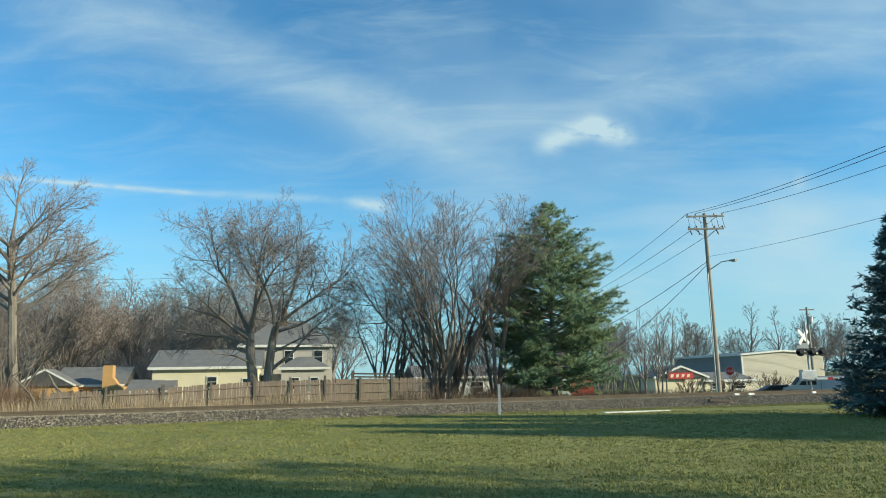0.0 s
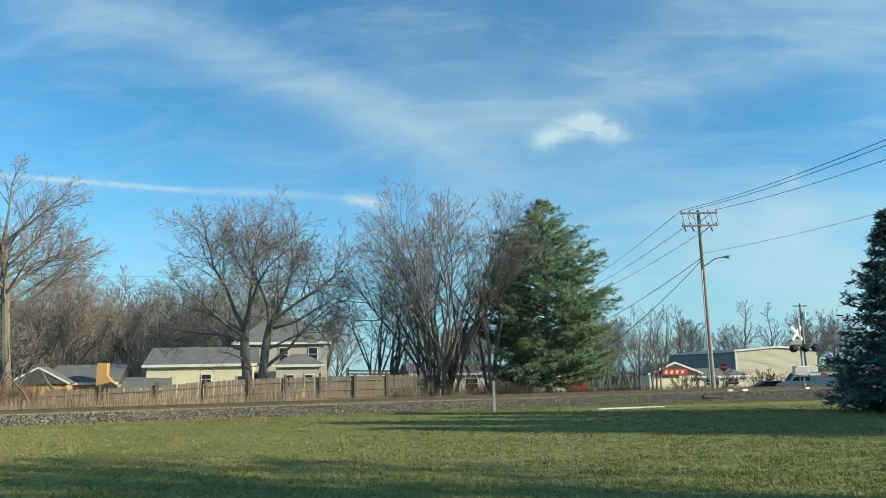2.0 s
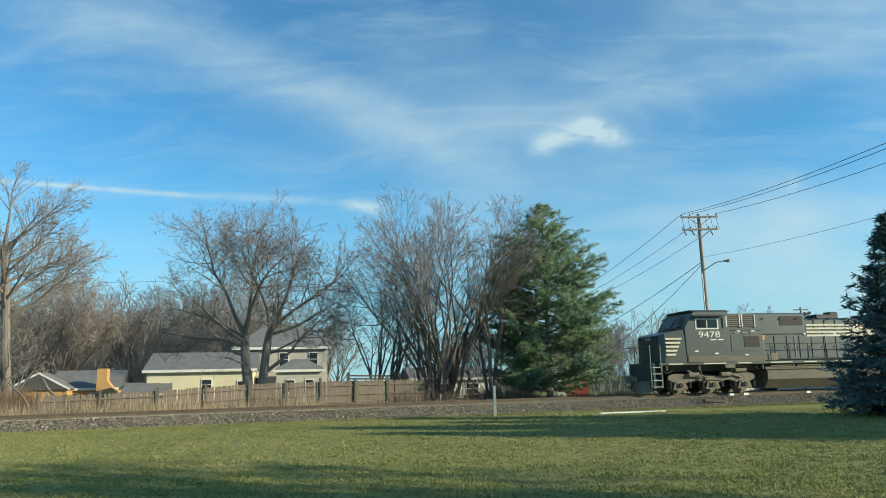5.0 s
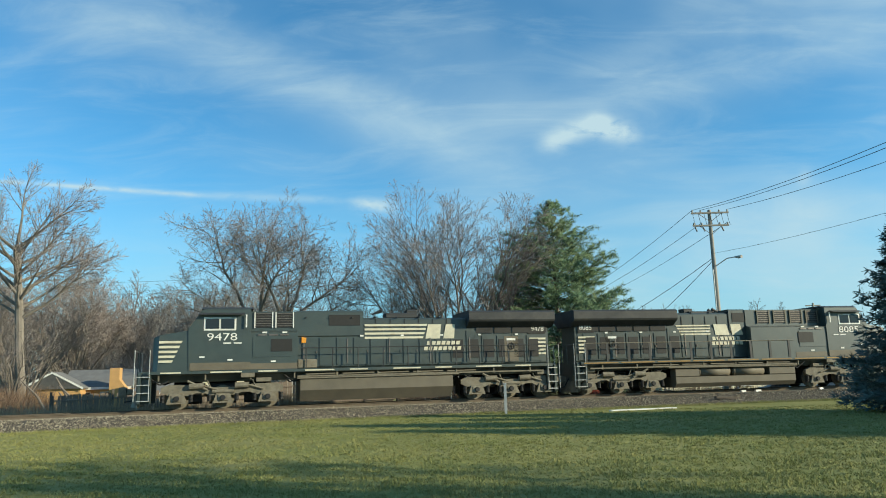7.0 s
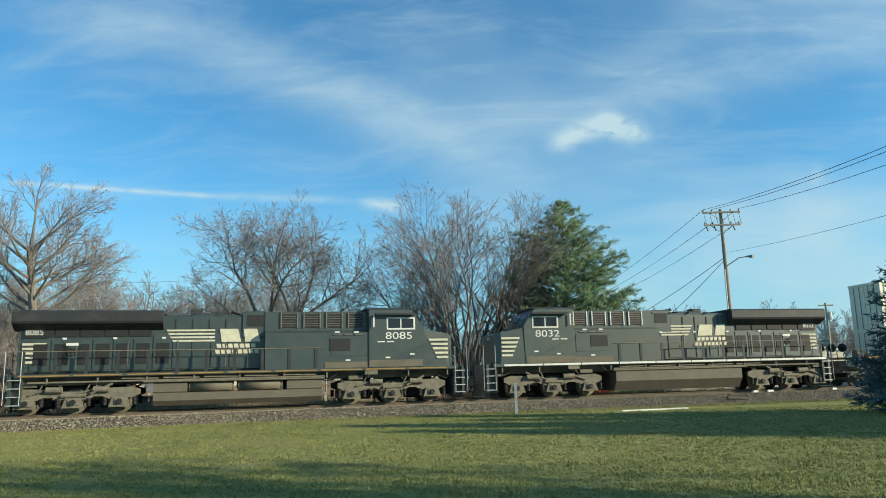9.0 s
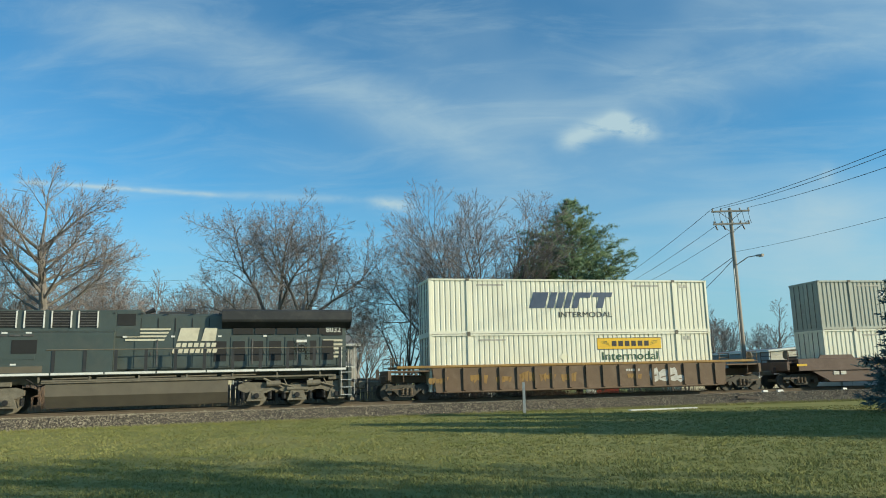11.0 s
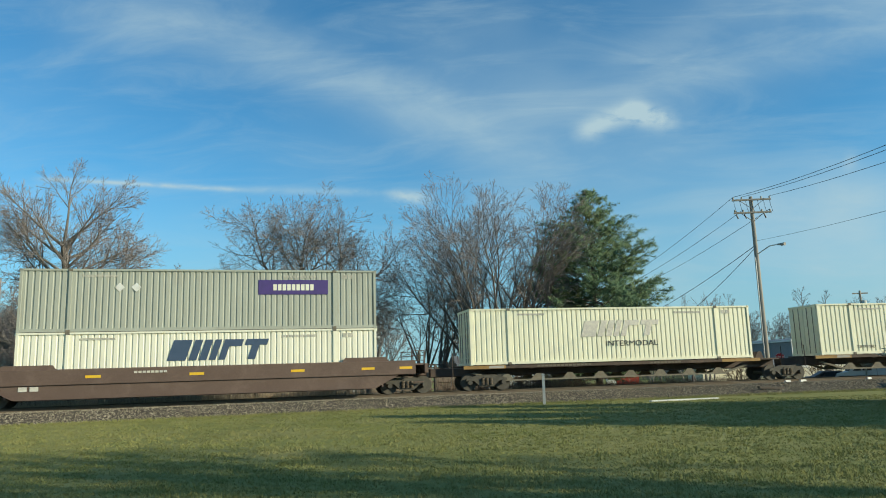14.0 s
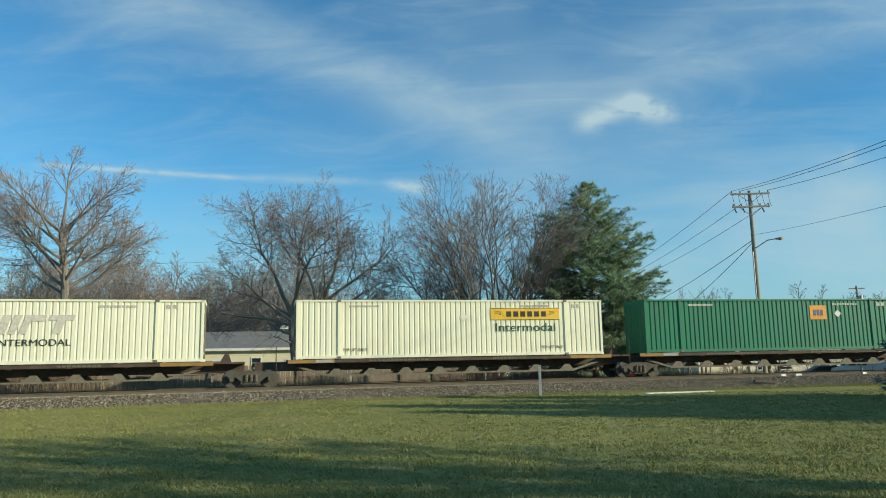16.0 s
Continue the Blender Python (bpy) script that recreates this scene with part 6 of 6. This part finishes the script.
    part("transformer", Shape().tube((0.35, 0, 8.2), (0.35, 0, 9.1), 0.28, 0.28, 12), "silver", q)
    f = thing("utility_pole", "far wooden utility pole behind the pine", "utility pole", pose(away.x, away.y, ground_z(away.x, away.y)))
    part("pole", Shape().tube((0, 0, -0.1), (0, 0, 12.6), 0.18, 0.12, 10), "pole_wood", f)
    part("crossarm", Shape().box(-1.3, 1.3, -0.05, 0.05, 12.2, 12.35, 0.01), "pole_wood", f)
    h = thing("utility_pole", "wooden utility pole beside the lawn", "utility pole", pose(near.x, near.y, 0))
    part("pole", Shape().tube((0, 0, -0.1), (0, 0, 12.7), 0.18, 0.12, 10), "pole_wood", h)
    part("crossarm", Shape().box(-1.3, 1.3, -0.05, 0.05, 12.35, 12.5, 0.01), "pole_wood", h)
    for i, x in enumerate((-82.0, -31.0)):
        b = thing("utility_pole", "tall wooden utility pole among distant woods", "utility pole", pose(x, 114.0, ground_z(x, 114.0)))
        part("pole", Shape().tube((0, 0, -0.1), (0, 0, 19.6), 0.2, 0.13, 10), "pole_wood", b)
        part("crossarm", Shape().box(-0.06, 0.06, -1.2, 1.2, 18.9, 19.05, 0.01), "pole_wood", b)
    for z in (18.35, 16.35):
        solo("power_line", cable([(-82.0, 114.0, z + 0.2), (-31.0, 114.0, z)], 0.022, 0.3, n=16), "wire", "thin dark power line above distant woods", "cable", group="overhead lines")
    # marker post and plank by the line
    k = thing("marker_post", "white-painted steel marker post at the lawn's edge", "post", pose(2.1, 34.45, 0))
    part("stake", Shape().prism([(-0.06, -0.02), (0.06, -0.02), (0.06, 1.33), (-0.06, 1.33)], -0.06, 0.06), "silver", k)
    part("cap", Shape().box(-0.065, 0.065, -0.065, 0.065, 1.33, 1.41, 0.01), "silver", k)
    pl = solo("white_plank", Shape().box(-1.75, 1.75, -0.12, 0.12, 0.0, 0.06, 0.01), "white_paint", "white plank lying on the grass by the ballast", "plank", m=pose(8.6, 35.0, 0.0, 0, 0, 18))
    for s, a, w in ((17.6, 0.95, 0.35), (16.6, 1.0, 0.3), (21.8, 0.95, 0.25), (11.0, -1.1, 0.35)):
        c = on_track(s, a, -0.2)
        solo("trackside_marker", Shape().prism([(-0.1, -0.02), (0.1, -0.02), (0.06, 0.16), (-0.06, 0.16)], -w / 2, w / 2), "white_paint", "small white marker on the track bed", "marker", group="trackside markers", m=pose(c.x, c.y, c.z, 0, 0, 15))
    b = on_track(14.2, 3.0, -0.42)
    solo("tie_scrap", Shape().box(-0.8, 0.8, -0.1, 0.1, 0, 0.14, 0.02), "tie", "dark broken tie lying on the stones", "timber", m=pose(b.x, b.y, b.z, 0, 4, 20))


def build_crossing():
    x, y = 22.85, 47.4
    z = ground_z(x, y)
    t = thing("crossing_signal", "railway crossing signal with crossbuck, lamps and lowered gate", "crossing signal", pose(x, y, z))
    part("mast", Shape().tube((0, 0, 0), (0, 0, 5.0 - z), 0.065, n=10).tube((0, 0, -0.1), (0, 0, 0.3), 0.2, 0.14, 10), "silver", t)
    for a in (45, -45):
        sh = Shape().box(-0.62, 0.62, -0.012, 0.012, -0.11, 0.11)
        ob = part("crossbuck_arm", sh, "white_paint", t, "white crossbuck board")
        ob.matrix_basis = pose(-0.22, -0.1 - (0.02 if a > 0 else 0), 3.95 - z, 0, a, 25)
    part("bell_box", Shape().box(-0.75, 0.0, -0.2, 0.05, 3.2 - z, 3.55 - z, 0.02), "silver", t)
    arm = part("lamp_crossarm", Shape().tube((-0.75, -0.1, 2.98 - z), (1.1, -0.1, 2.98 - z), 0.035, n=8), "signal_black", t)
    for dx, s in ((-0.55, 1), (0.2, 1), (0.85, 1)):
        part("lamp_disc", Shape().tube((dx, -0.14, 2.98 - z), (dx, -0.18, 2.98 - z), 0.27, n=20).tube((dx, -0.18, 2.98 - z), (dx, -0.42, 3.02 - z), 0.12, 0.15, 14), "signal_black", arm, "black signal lamp disc")
    part("gate_mechanism", Shape().box(-0.55, 0.30, -0.3, 0.3, 1.15 - z, 1.85 - z, 0.05), "white_paint", t, "white gate machine housing")
    part("counterweight", Shape().side([(-0.7, 1.3 - z), (0.2, 1.2 - z), (0.1, 1.75 - z), (-0.7, 1.75 - z)], -0.38, -0.32), "white_paint", t)
    g = part("gate_arm", Shape().box(0.2, 7.6, -0.42, -0.36, 1.22 - z, 1.36 - z, 0.015), "white_paint", t, "white gate arm with red bands")
    for i in range(6):
        part("red_band", Shape().box(0.9 + i * 1.15, 1.25 + i * 1.15, -0.428, -0.352, 1.215 - z, 1.365 - z), "sign_red", g)
    sx, sy = 23.4, 62.5
    sz = ground_z(sx, sy)
    s = thing("stop_sign", "red octagonal stop sign on a steel post", "road sign", pose(sx, sy, sz, 0, 0, -18))
    part("post", Shape().box(-0.03, 0.03, -0.02, 0.02, -0.1, 2.55), "silver", s)
    oct_ = [(0.38 * math.cos(radians(22.5 + 45 * i)), 2.6 + 0.38 * math.sin(radians(22.5 + 45 * i))) for i in range(8)]
    part("border", Shape().side(oct_, -0.035, -0.025), "white_paint", s)
    part("face", Shape().side([(a * 0.93, 2.6 + (b - 2.6) * 0.93) for a, b in oct_], -0.042, -0.034), "sign_red", s)
    letters("STOP", 0.27, s, "white_paint", pose(0, -0.048, 2.6, 90, 0, 0), width=0.58)


# ---------------------------------------------------------------- buildings
def window(parent, x, y, z, w, h, nrm=-1, frame_mat="white_paint"):
    f = part("window", Shape().box(x - w / 2 - 0.07, x + w / 2 + 0.07, min(y, y + nrm * 0.05), max(y, y + nrm * 0.05), z - 0.07, z + h + 0.07), frame_mat, parent)
    for s in (0, 1):
        part("pane", Shape().box(x - w / 2, x + w / 2, min(y + nrm * 0.04, y + nrm * 0.058), max(y + nrm * 0.04, y + nrm * 0.058), z + s * h / 2 + 0.02, z + (s + 1) * h / 2 - 0.02), "glass", f)
    part("sill", Shape().box(x - w / 2 - 0.1, x + w / 2 + 0.1, min(y, y + nrm * 0.09), max(y, y + nrm * 0.09), z - 0.11, z - 0.06), frame_mat, f)


def siding_wall(x0, x1, y, z0, z1, nrm, pitch=0.18):
    """A front of lapped boards, facing y."""
    sh = Shape()
    n = max(1, int((z1 - z0) / pitch))
    for i in range(n):
        a, b = z0 + (z1 - z0) * i / n, z0 + (z1 - z0) * (i + 1) / n
        sh.add([(x0, y + nrm * 0.025, a), (x1, y + nrm * 0.025, a), (x1, y, b), (x0, y, b)], [(0, 1, 2, 3)])
        sh.add([(x0, y, a), (x1, y, a), (x1, y + nrm * 0.025, a), (x0, y + nrm * 0.025, a)], [(0, 1, 2, 3)])
    return sh


def house(name, label, x, y, w, d, eave, ridge, wall, roof, along=True, hip=0.0, over=0.4, wins=(), turn=0.0, category="house"):
    """A house with its front at local y = 0; along: ridge parallel to the front; hip: how far the ridge stops short."""
    z = ground_z(x, y) - 0.1
    t = thing(name, label, category, pose(x, y, z, 0, 0, turn))
    e, rg = eave - z, ridge - z
    part("front_wall", siding_wall(0, w, 0, 0, e, -1), wall, t)
    part("wall_core", Shape().box(0.0, w, 0.01, 0.2, 0, e), wall, t)
    for xx in (0, w - 0.2):
        part("side_wall", Shape().box(xx, xx + 0.2, 0.2, d, 0, e), wall, t)
    part("back_wall", Shape().box(0, w, d - 0.2, d, 0, e), wall, t)
    th = 0.12
    if along:
        a0, a1 = -over + hip, w + over - hip
        c = [(-over, -over, e), (w + over, -over, e), (w + over, d + over, e), (-over, d + over, e), (a0, d / 2, rg), (a1, d / 2, rg)]
        fs = [(0, 1, 5, 4), (2, 3, 4, 5), (1, 2, 5), (3, 0, 4)]
    else:
        c = [(-over, -over, e), (w + over, -over, e), (w + over, d + over, e), (-over, d + over, e), (w / 2, -over + hip, rg), (w / 2, d + over - hip, rg)]
        fs = [(1, 2, 5, 4), (3, 0, 4, 5), (0, 1, 4), (2, 3, 5)]
    rf = Shape().add([(a, b, q) for a, b, q in c] + [(a, b, q + th) for a, b, q in c],
                     [tuple(i + 6 for i in f) for f in fs] + [f[::-1] for f in fs] + [(0, 1, 7, 6), (1, 2, 8, 7), (2, 3, 9, 8), (3, 0, 6, 9)])
    part("roof", rf, roof, t)
    if not along and hip == 0:
        for xa, xb, za, zb in ((-over - 0.03, w / 2, e - 0.04, rg), (w / 2, w + over + 0.03, rg, e - 0.04)):
            part("rake_board", Shape().side([(xa, za - 0.06), (xb, zb - 0.06), (xb, zb + 0.14), (xa, za + 0.14)], -over - 0.06, -over - 0.005), "white_paint", t)
    else:
        part("fascia", Shape().box(-over - 0.02, w + over + 0.02, -over - 0.05, -over - 0.005, e - 0.10, e + 0.14), "white_paint", t)
    if not along and hip == 0:
        part("gable", Shape().add([(0, 0.05, e), (w, 0.05, e), (w / 2, 0.05, rg - 0.12), (0, 0.2, e), (w, 0.2, e), (w / 2, 0.2, rg - 0.12)], [(0, 1, 2), (3, 5, 4), (0, 2, 5, 3), (1, 4, 5, 2)]), wall, t)
    for (wx, wz, ww, wh) in wins:
        window(t, wx, -0.03, wz - z, ww, wh)
    return t


def build_houses():
    a = house("ranch_house", "cream one-storey house with a grey shingle roof", -27.3, 66.0, 9.3, 9.0, 3.0, 4.75, "siding", "shingle", True, 0.0, 0.35, ((1.6, 1.15, 0.75, 0.8), (8.4, 1.2, 0.9, 0.8), (5.2, 1.3, 0.8, 0.9)), turn=12)
    b = house("two_storey_house", "pale grey two-storey house with a hip roof", -21.0, 72.0, 8.9, 8.5, 5.15, 7.9, "siding_grey", "shingle", True, 3.2, 0.4, ((1.5, 3.4, 0.8, 1.3), (4.6, 3.4, 0.8, 1.3), (7.5, 3.4, 0.8, 1.3), (1.8, 0.9, 0.9, 1.4)), turn=12)
    part("chimney", Shape().box(3.6, 4.3, 3.2, 3.9, 6.2, 10.2, 0.03).box(3.54, 4.36, 3.14, 3.96, 10.1, 10.25), "rail_side", b, "dark brick chimney")
    c = house("porch", "small porch with a low hip roof on a grey house", -16.4, 69.4, 4.3, 2.5, 2.85, 3.9, "siding_grey", "shingle", True, 1.8, 0.3, ((1.3, 0.9, 0.7, 1.1), (3.1, 0.9, 0.7, 1.1)), turn=12, category="porch")
    e = house("tan_house", "low tan brick house with a grey shingle roof", -41.2, 75.0, 6.6, 8.0, 1.55, 3.45, "brick_tan", "shingle", True, 0.0, 0.3, ((2.2, 0.55, 1.3, 0.6), (4.4, 0.55, 1.0, 0.6)), turn=12)
    part("chimney", Shape().side([(5.0, 0.0), (7.0, 0.0), (6.85, 2.0), (5.95, 3.2), (5.95, 4.4), (5.0, 4.4)], -1.4, -0.2), "brick_tan", e, "tan chimney wall with sloping shoulders")
    f = house("tan_cottage", "tan cottage gable with grey roof edges", -43.3, 72.0, 5.2, 3.0, 1.6, 3.2, "brick_tan", "shingle", False, 0.0, 0.3, turn=14)
    g = house("garage", "low pale garage with a grey shingle roof", -28.4, 63.6, 3.6, 4.6, 0.95, 1.95, "siding_grey", "shingle", True, 0.0, 0.2, category="garage", turn=12)
    s = thing("garden_shed", "small red board shed", "shed", pose(9.9, 62, ground_z(9.9, 62)))
    for i in range(10):
        part("board", Shape().box(i * 0.18, i * 0.18 + 0.172, 0, 0.03, 0, 2.45), "shed_red", s)
    part("core", Shape().box(0.0, 1.79, 0.03, 1.6, 0, 2.45), "shed_red", s)
    part("roof", Shape().side([(-0.1, 2.46), (1.9, 2.46), (1.9, 2.53), (-0.1, 2.6)], -0.15, 1.7), "shingle_dark", s)
    k = thing("white_cabinet", "white metal cabinet beside a red shed", "cabinet", pose(9.0, 61.5, ground_z(9, 61.5)))
    part("body", Shape().box(0, 0.75, 0, 0.5, 0, 2.2, 0.02), "white_paint", k)
    part("door", Shape().box(0.06, 0.69, -0.03, -0.004, 1.2, 2.05), "glass", k)
    # white porch seen behind the many-stemmed tree
    h = house("white_bungalow", "white bungalow with a porch behind bare trees", -3.6, 72.0, 8.5, 7.0, 1.75, 2.9, "white_paint", "shingle", True, 0.0, 0.4, ((1.2, 0.3, 0.9, 1.0), (3.2, 0.3, 0.9, 1.0), (6.0, 0.3, 1.2, 1.0)), turn=12)
    # warehouse
    wx, wy = 37.2, 95.0
    wz = ground_z(wx, wy)
    w = thing("warehouse", "beige metal warehouse with a low gable roof", "warehouse", pose(wx, wy, wz, 0, 0, 12))
    eh, ph, wid, dep = 4.0 - wz, 4.45 - wz, 12.0, 17.0
    cl = Shape()
    n = 84
    for i in range(n):
        x0, x1 = wid * i / n, wid * (i + 0.62) / n
        t0, t1 = [eh + (ph - eh) * (1 - abs(q / wid * 2 - 1)) for q in (x0, x1)]
        cl.add([(x0, -0.03, 0), (x1, -0.03, 0), (x1, -0.03, t1), (x0, -0.03, t0)], [(0, 1, 2, 3)])
        x2 = wid * (i + 1) / n
        t2 = eh + (ph - eh) * (1 - abs(x2 / wid * 2 - 1))
        cl.add([(x1, -0.03, 0), (x2, 0.0, 0), (x2, 0.0, t2), (x1, -0.03, t1)], [(0, 1, 2, 3)])
    part("gable_cladding", cl, "metal_wall", w)
    part("gable_wall", Shape().side([(0, 0), (wid, 0), (wid, eh), (wid / 2, ph), (0, eh)], 0.02, 0.2), "metal_wall", w)
    sd = Shape()
    for i in range(100):
        y0, y1 = dep * i / 100, dep * (i + 0.62) / 100
        sd.box(-0.03, 0.02, y0 + 0.2, y1 + 0.2, 0, eh)
    part("side_cladding", sd, "metal_shaded", w, "ribbed metal cladding in a shade-darkened grey")
    for xx in (0.02, wid - 0.15):
        part("side_wall", Shape().box(xx, xx + 0.13, 0.2, dep, 0, eh), "metal_wall", w)
    for s0, s1 in ((0, 1), (1, 0)):
        xa, xb = (-0.25, wid / 2) if s0 == 0 else (wid / 2, wid + 0.25)
        za, zb = (eh, ph) if s0 == 0 else (ph, eh)
        part("roof_slope", Shape().side([(xa, za + 0.02), (xb, zb + 0.02), (xb, zb + 0.14), (xa, za + 0.14)], -0.2, dep + 0.2), "metal_roof", w)
        part("white_trim", Shape().side([(xa, za - 0.06), (xb, zb - 0.06), (xb, zb + 0.16), (xa, za + 0.16)], -0.27, -0.21), "white_paint", w, "white roof trim")
    part("corner_trim", Shape().box(-0.06, 0.16, -0.06, 0.0, 0, eh), "white_paint", w)
    part("eave_trim", Shape().box(-0.30, -0.255, -0.2, dep, eh - 0.1, eh + 0.12), "white_paint", w)
    # roadside shop
    sh = house("roadside_shop", "low cream roadside shop with a brown shingle gable", 20.3, 74.5, 5.6, 3.2, 1.35, 2.45, "siding", "shingle", False, 0.0, 0.25, (), category="shop", turn=12)
    zz = -ground_z(20.3, 74.5) + 0.1
    sg = part("sign_board", Shape().box(1.3, 4.0, -0.42, -0.36, 1.25 + zz, 1.85 + zz), "sign_red", sh, "red shop sign with cream blocks")
    for i in range(4):
        part("sign_block", Shape().side([(1.5 + i * 0.6, 1.38 + zz), (1.78 + i * 0.6, 1.38 + zz), (1.86 + i * 0.6, 1.70 + zz), (1.58 + i * 0.6, 1.70 + zz)], -0.435, -0.425), "siding", sg)
    ex = house("shop_annex", "cream shop annex with a low brown roof", 25.6, 75.5, 5.4, 7.0, 0.95, 1.75, "siding", "shingle", True, 0.0, 0.2, ((1.5, 0.15, 1.4, 0.55), (3.8, 0.15, 1.2, 0.55)), category="shop", turn=10)


def build_vehicles():
    x, y = 27.0, 61.5
    z = ground_z(x, y)
    v = thing("panel_van", "silver-grey panel van parked at the crossing", "van", pose(x + 0.1, y, z, 0, 0, -15))
    part("body", Shape().side([(0.05, 0.45), (5.3, 0.45), (5.36, 0.9), (5.3, 1.9), (5.12, 2.06), (1.65, 2.06), (1.5, 1.98), (1.0, 1.36), (0.16, 1.18), (0.0, 0.85)], -0.98, 0.98), "van", v)
    for a, b, c, d in ((1.24, 1.66, 1.80, 1.80), (1.92, 1.92, 2.56, 2.56)):
        part("side_window", Shape().side([(a, 1.38), (d, 1.38), (c, 1.88), (b, 1.88)], -1.0, -0.985), "dark", v)
    part("roof_gutter", Shape().box(1.5, 5.2, -1.0, -0.97, 1.97, 2.02), "white_paint", v)
    part("windscreen", Shape().side([(1.0, 1.39), (1.46, 1.96), (1.43, 1.98), (0.97, 1.41)], -0.85, 0.85), "dark", v)
    part("lower_trim", Shape().box(0.2, 5.2, -1.0, -0.97, 0.95, 1.0), "dark", v)
    part("door_line", Shape().box(2.9, 2.92, -0.99, -0.97, 0.55, 1.95), "dark", v)
    part("bumper", Shape().box(-0.08, 0.1, -0.95, 0.95, 0.42, 0.62, 0.04), "signal_black", v)
    for wx in (0.95, 4.3):
        for wy in (-0.9, 0.9):
            wh = part("wheel", Shape().tube((wx, wy - 0.11, 0.34), (wx, wy + 0.11, 0.34), 0.34, n=20), "rubber", v)
            part("rim", Shape().tube((wx, wy * 1.13 - 0.01, 0.34), (wx, wy * 1.13 + 0.01, 0.34), 0.2, n=14), "silver", wh)
    c = thing("parked_car", "dark grey car with a long bonnet in front of a van", "car", pose(24.6, 62.6, ground_z(24.8, 62.6), 0, 0, -12))
    part("body", Shape().side([(0.0, 0.4), (4.4, 0.4), (4.45, 0.85), (3.9, 0.95), (3.2, 1.38), (1.9, 1.38), (1.2, 0.98), (0.1, 0.82)], -0.86, 0.86), "car_dark", c)
    part("side_window", Shape().side([(1.5, 1.0), (3.3, 1.0), (3.05, 1.3), (1.95, 1.3)], -0.88, -0.855), "glass", c)
    for wx in (0.85, 3.5):
        for wy in (-0.78, 0.78):
            part("wheel", Shape().tube((wx, wy - 0.1, 0.31), (wx, wy + 0.1, 0.31), 0.31, n=20), "rubber", c)


def build_road():
    sh = Shape()
    pts = [(28.5, 28), (29.5, 40), (30.2, 45), (30.6, 48), (31.0, 52), (32.0, 60), (33.0, 70), (38.0, 130)]
    rows = []
    for x, y in pts:
        z = 0.62 if 41 < y < 50 else ground_z(x, y) + 0.04
        rows.append([(x - 3.4, y, z), (x + 3.4, y, z)])
    sh.add([p for r in rows for p in r], [(2 * i, 2 * i + 1, 2 * i + 3, 2 * i + 2) for i in range(len(pts) - 1)])
    solo("road", sh, "asphalt", "grey asphalt road over the crossing", "road", "structure")


build_road()
build_houses()
build_vehicles()
build_fence()
build_poles()
build_crossing()
build_trees()
build_growth()

motions()
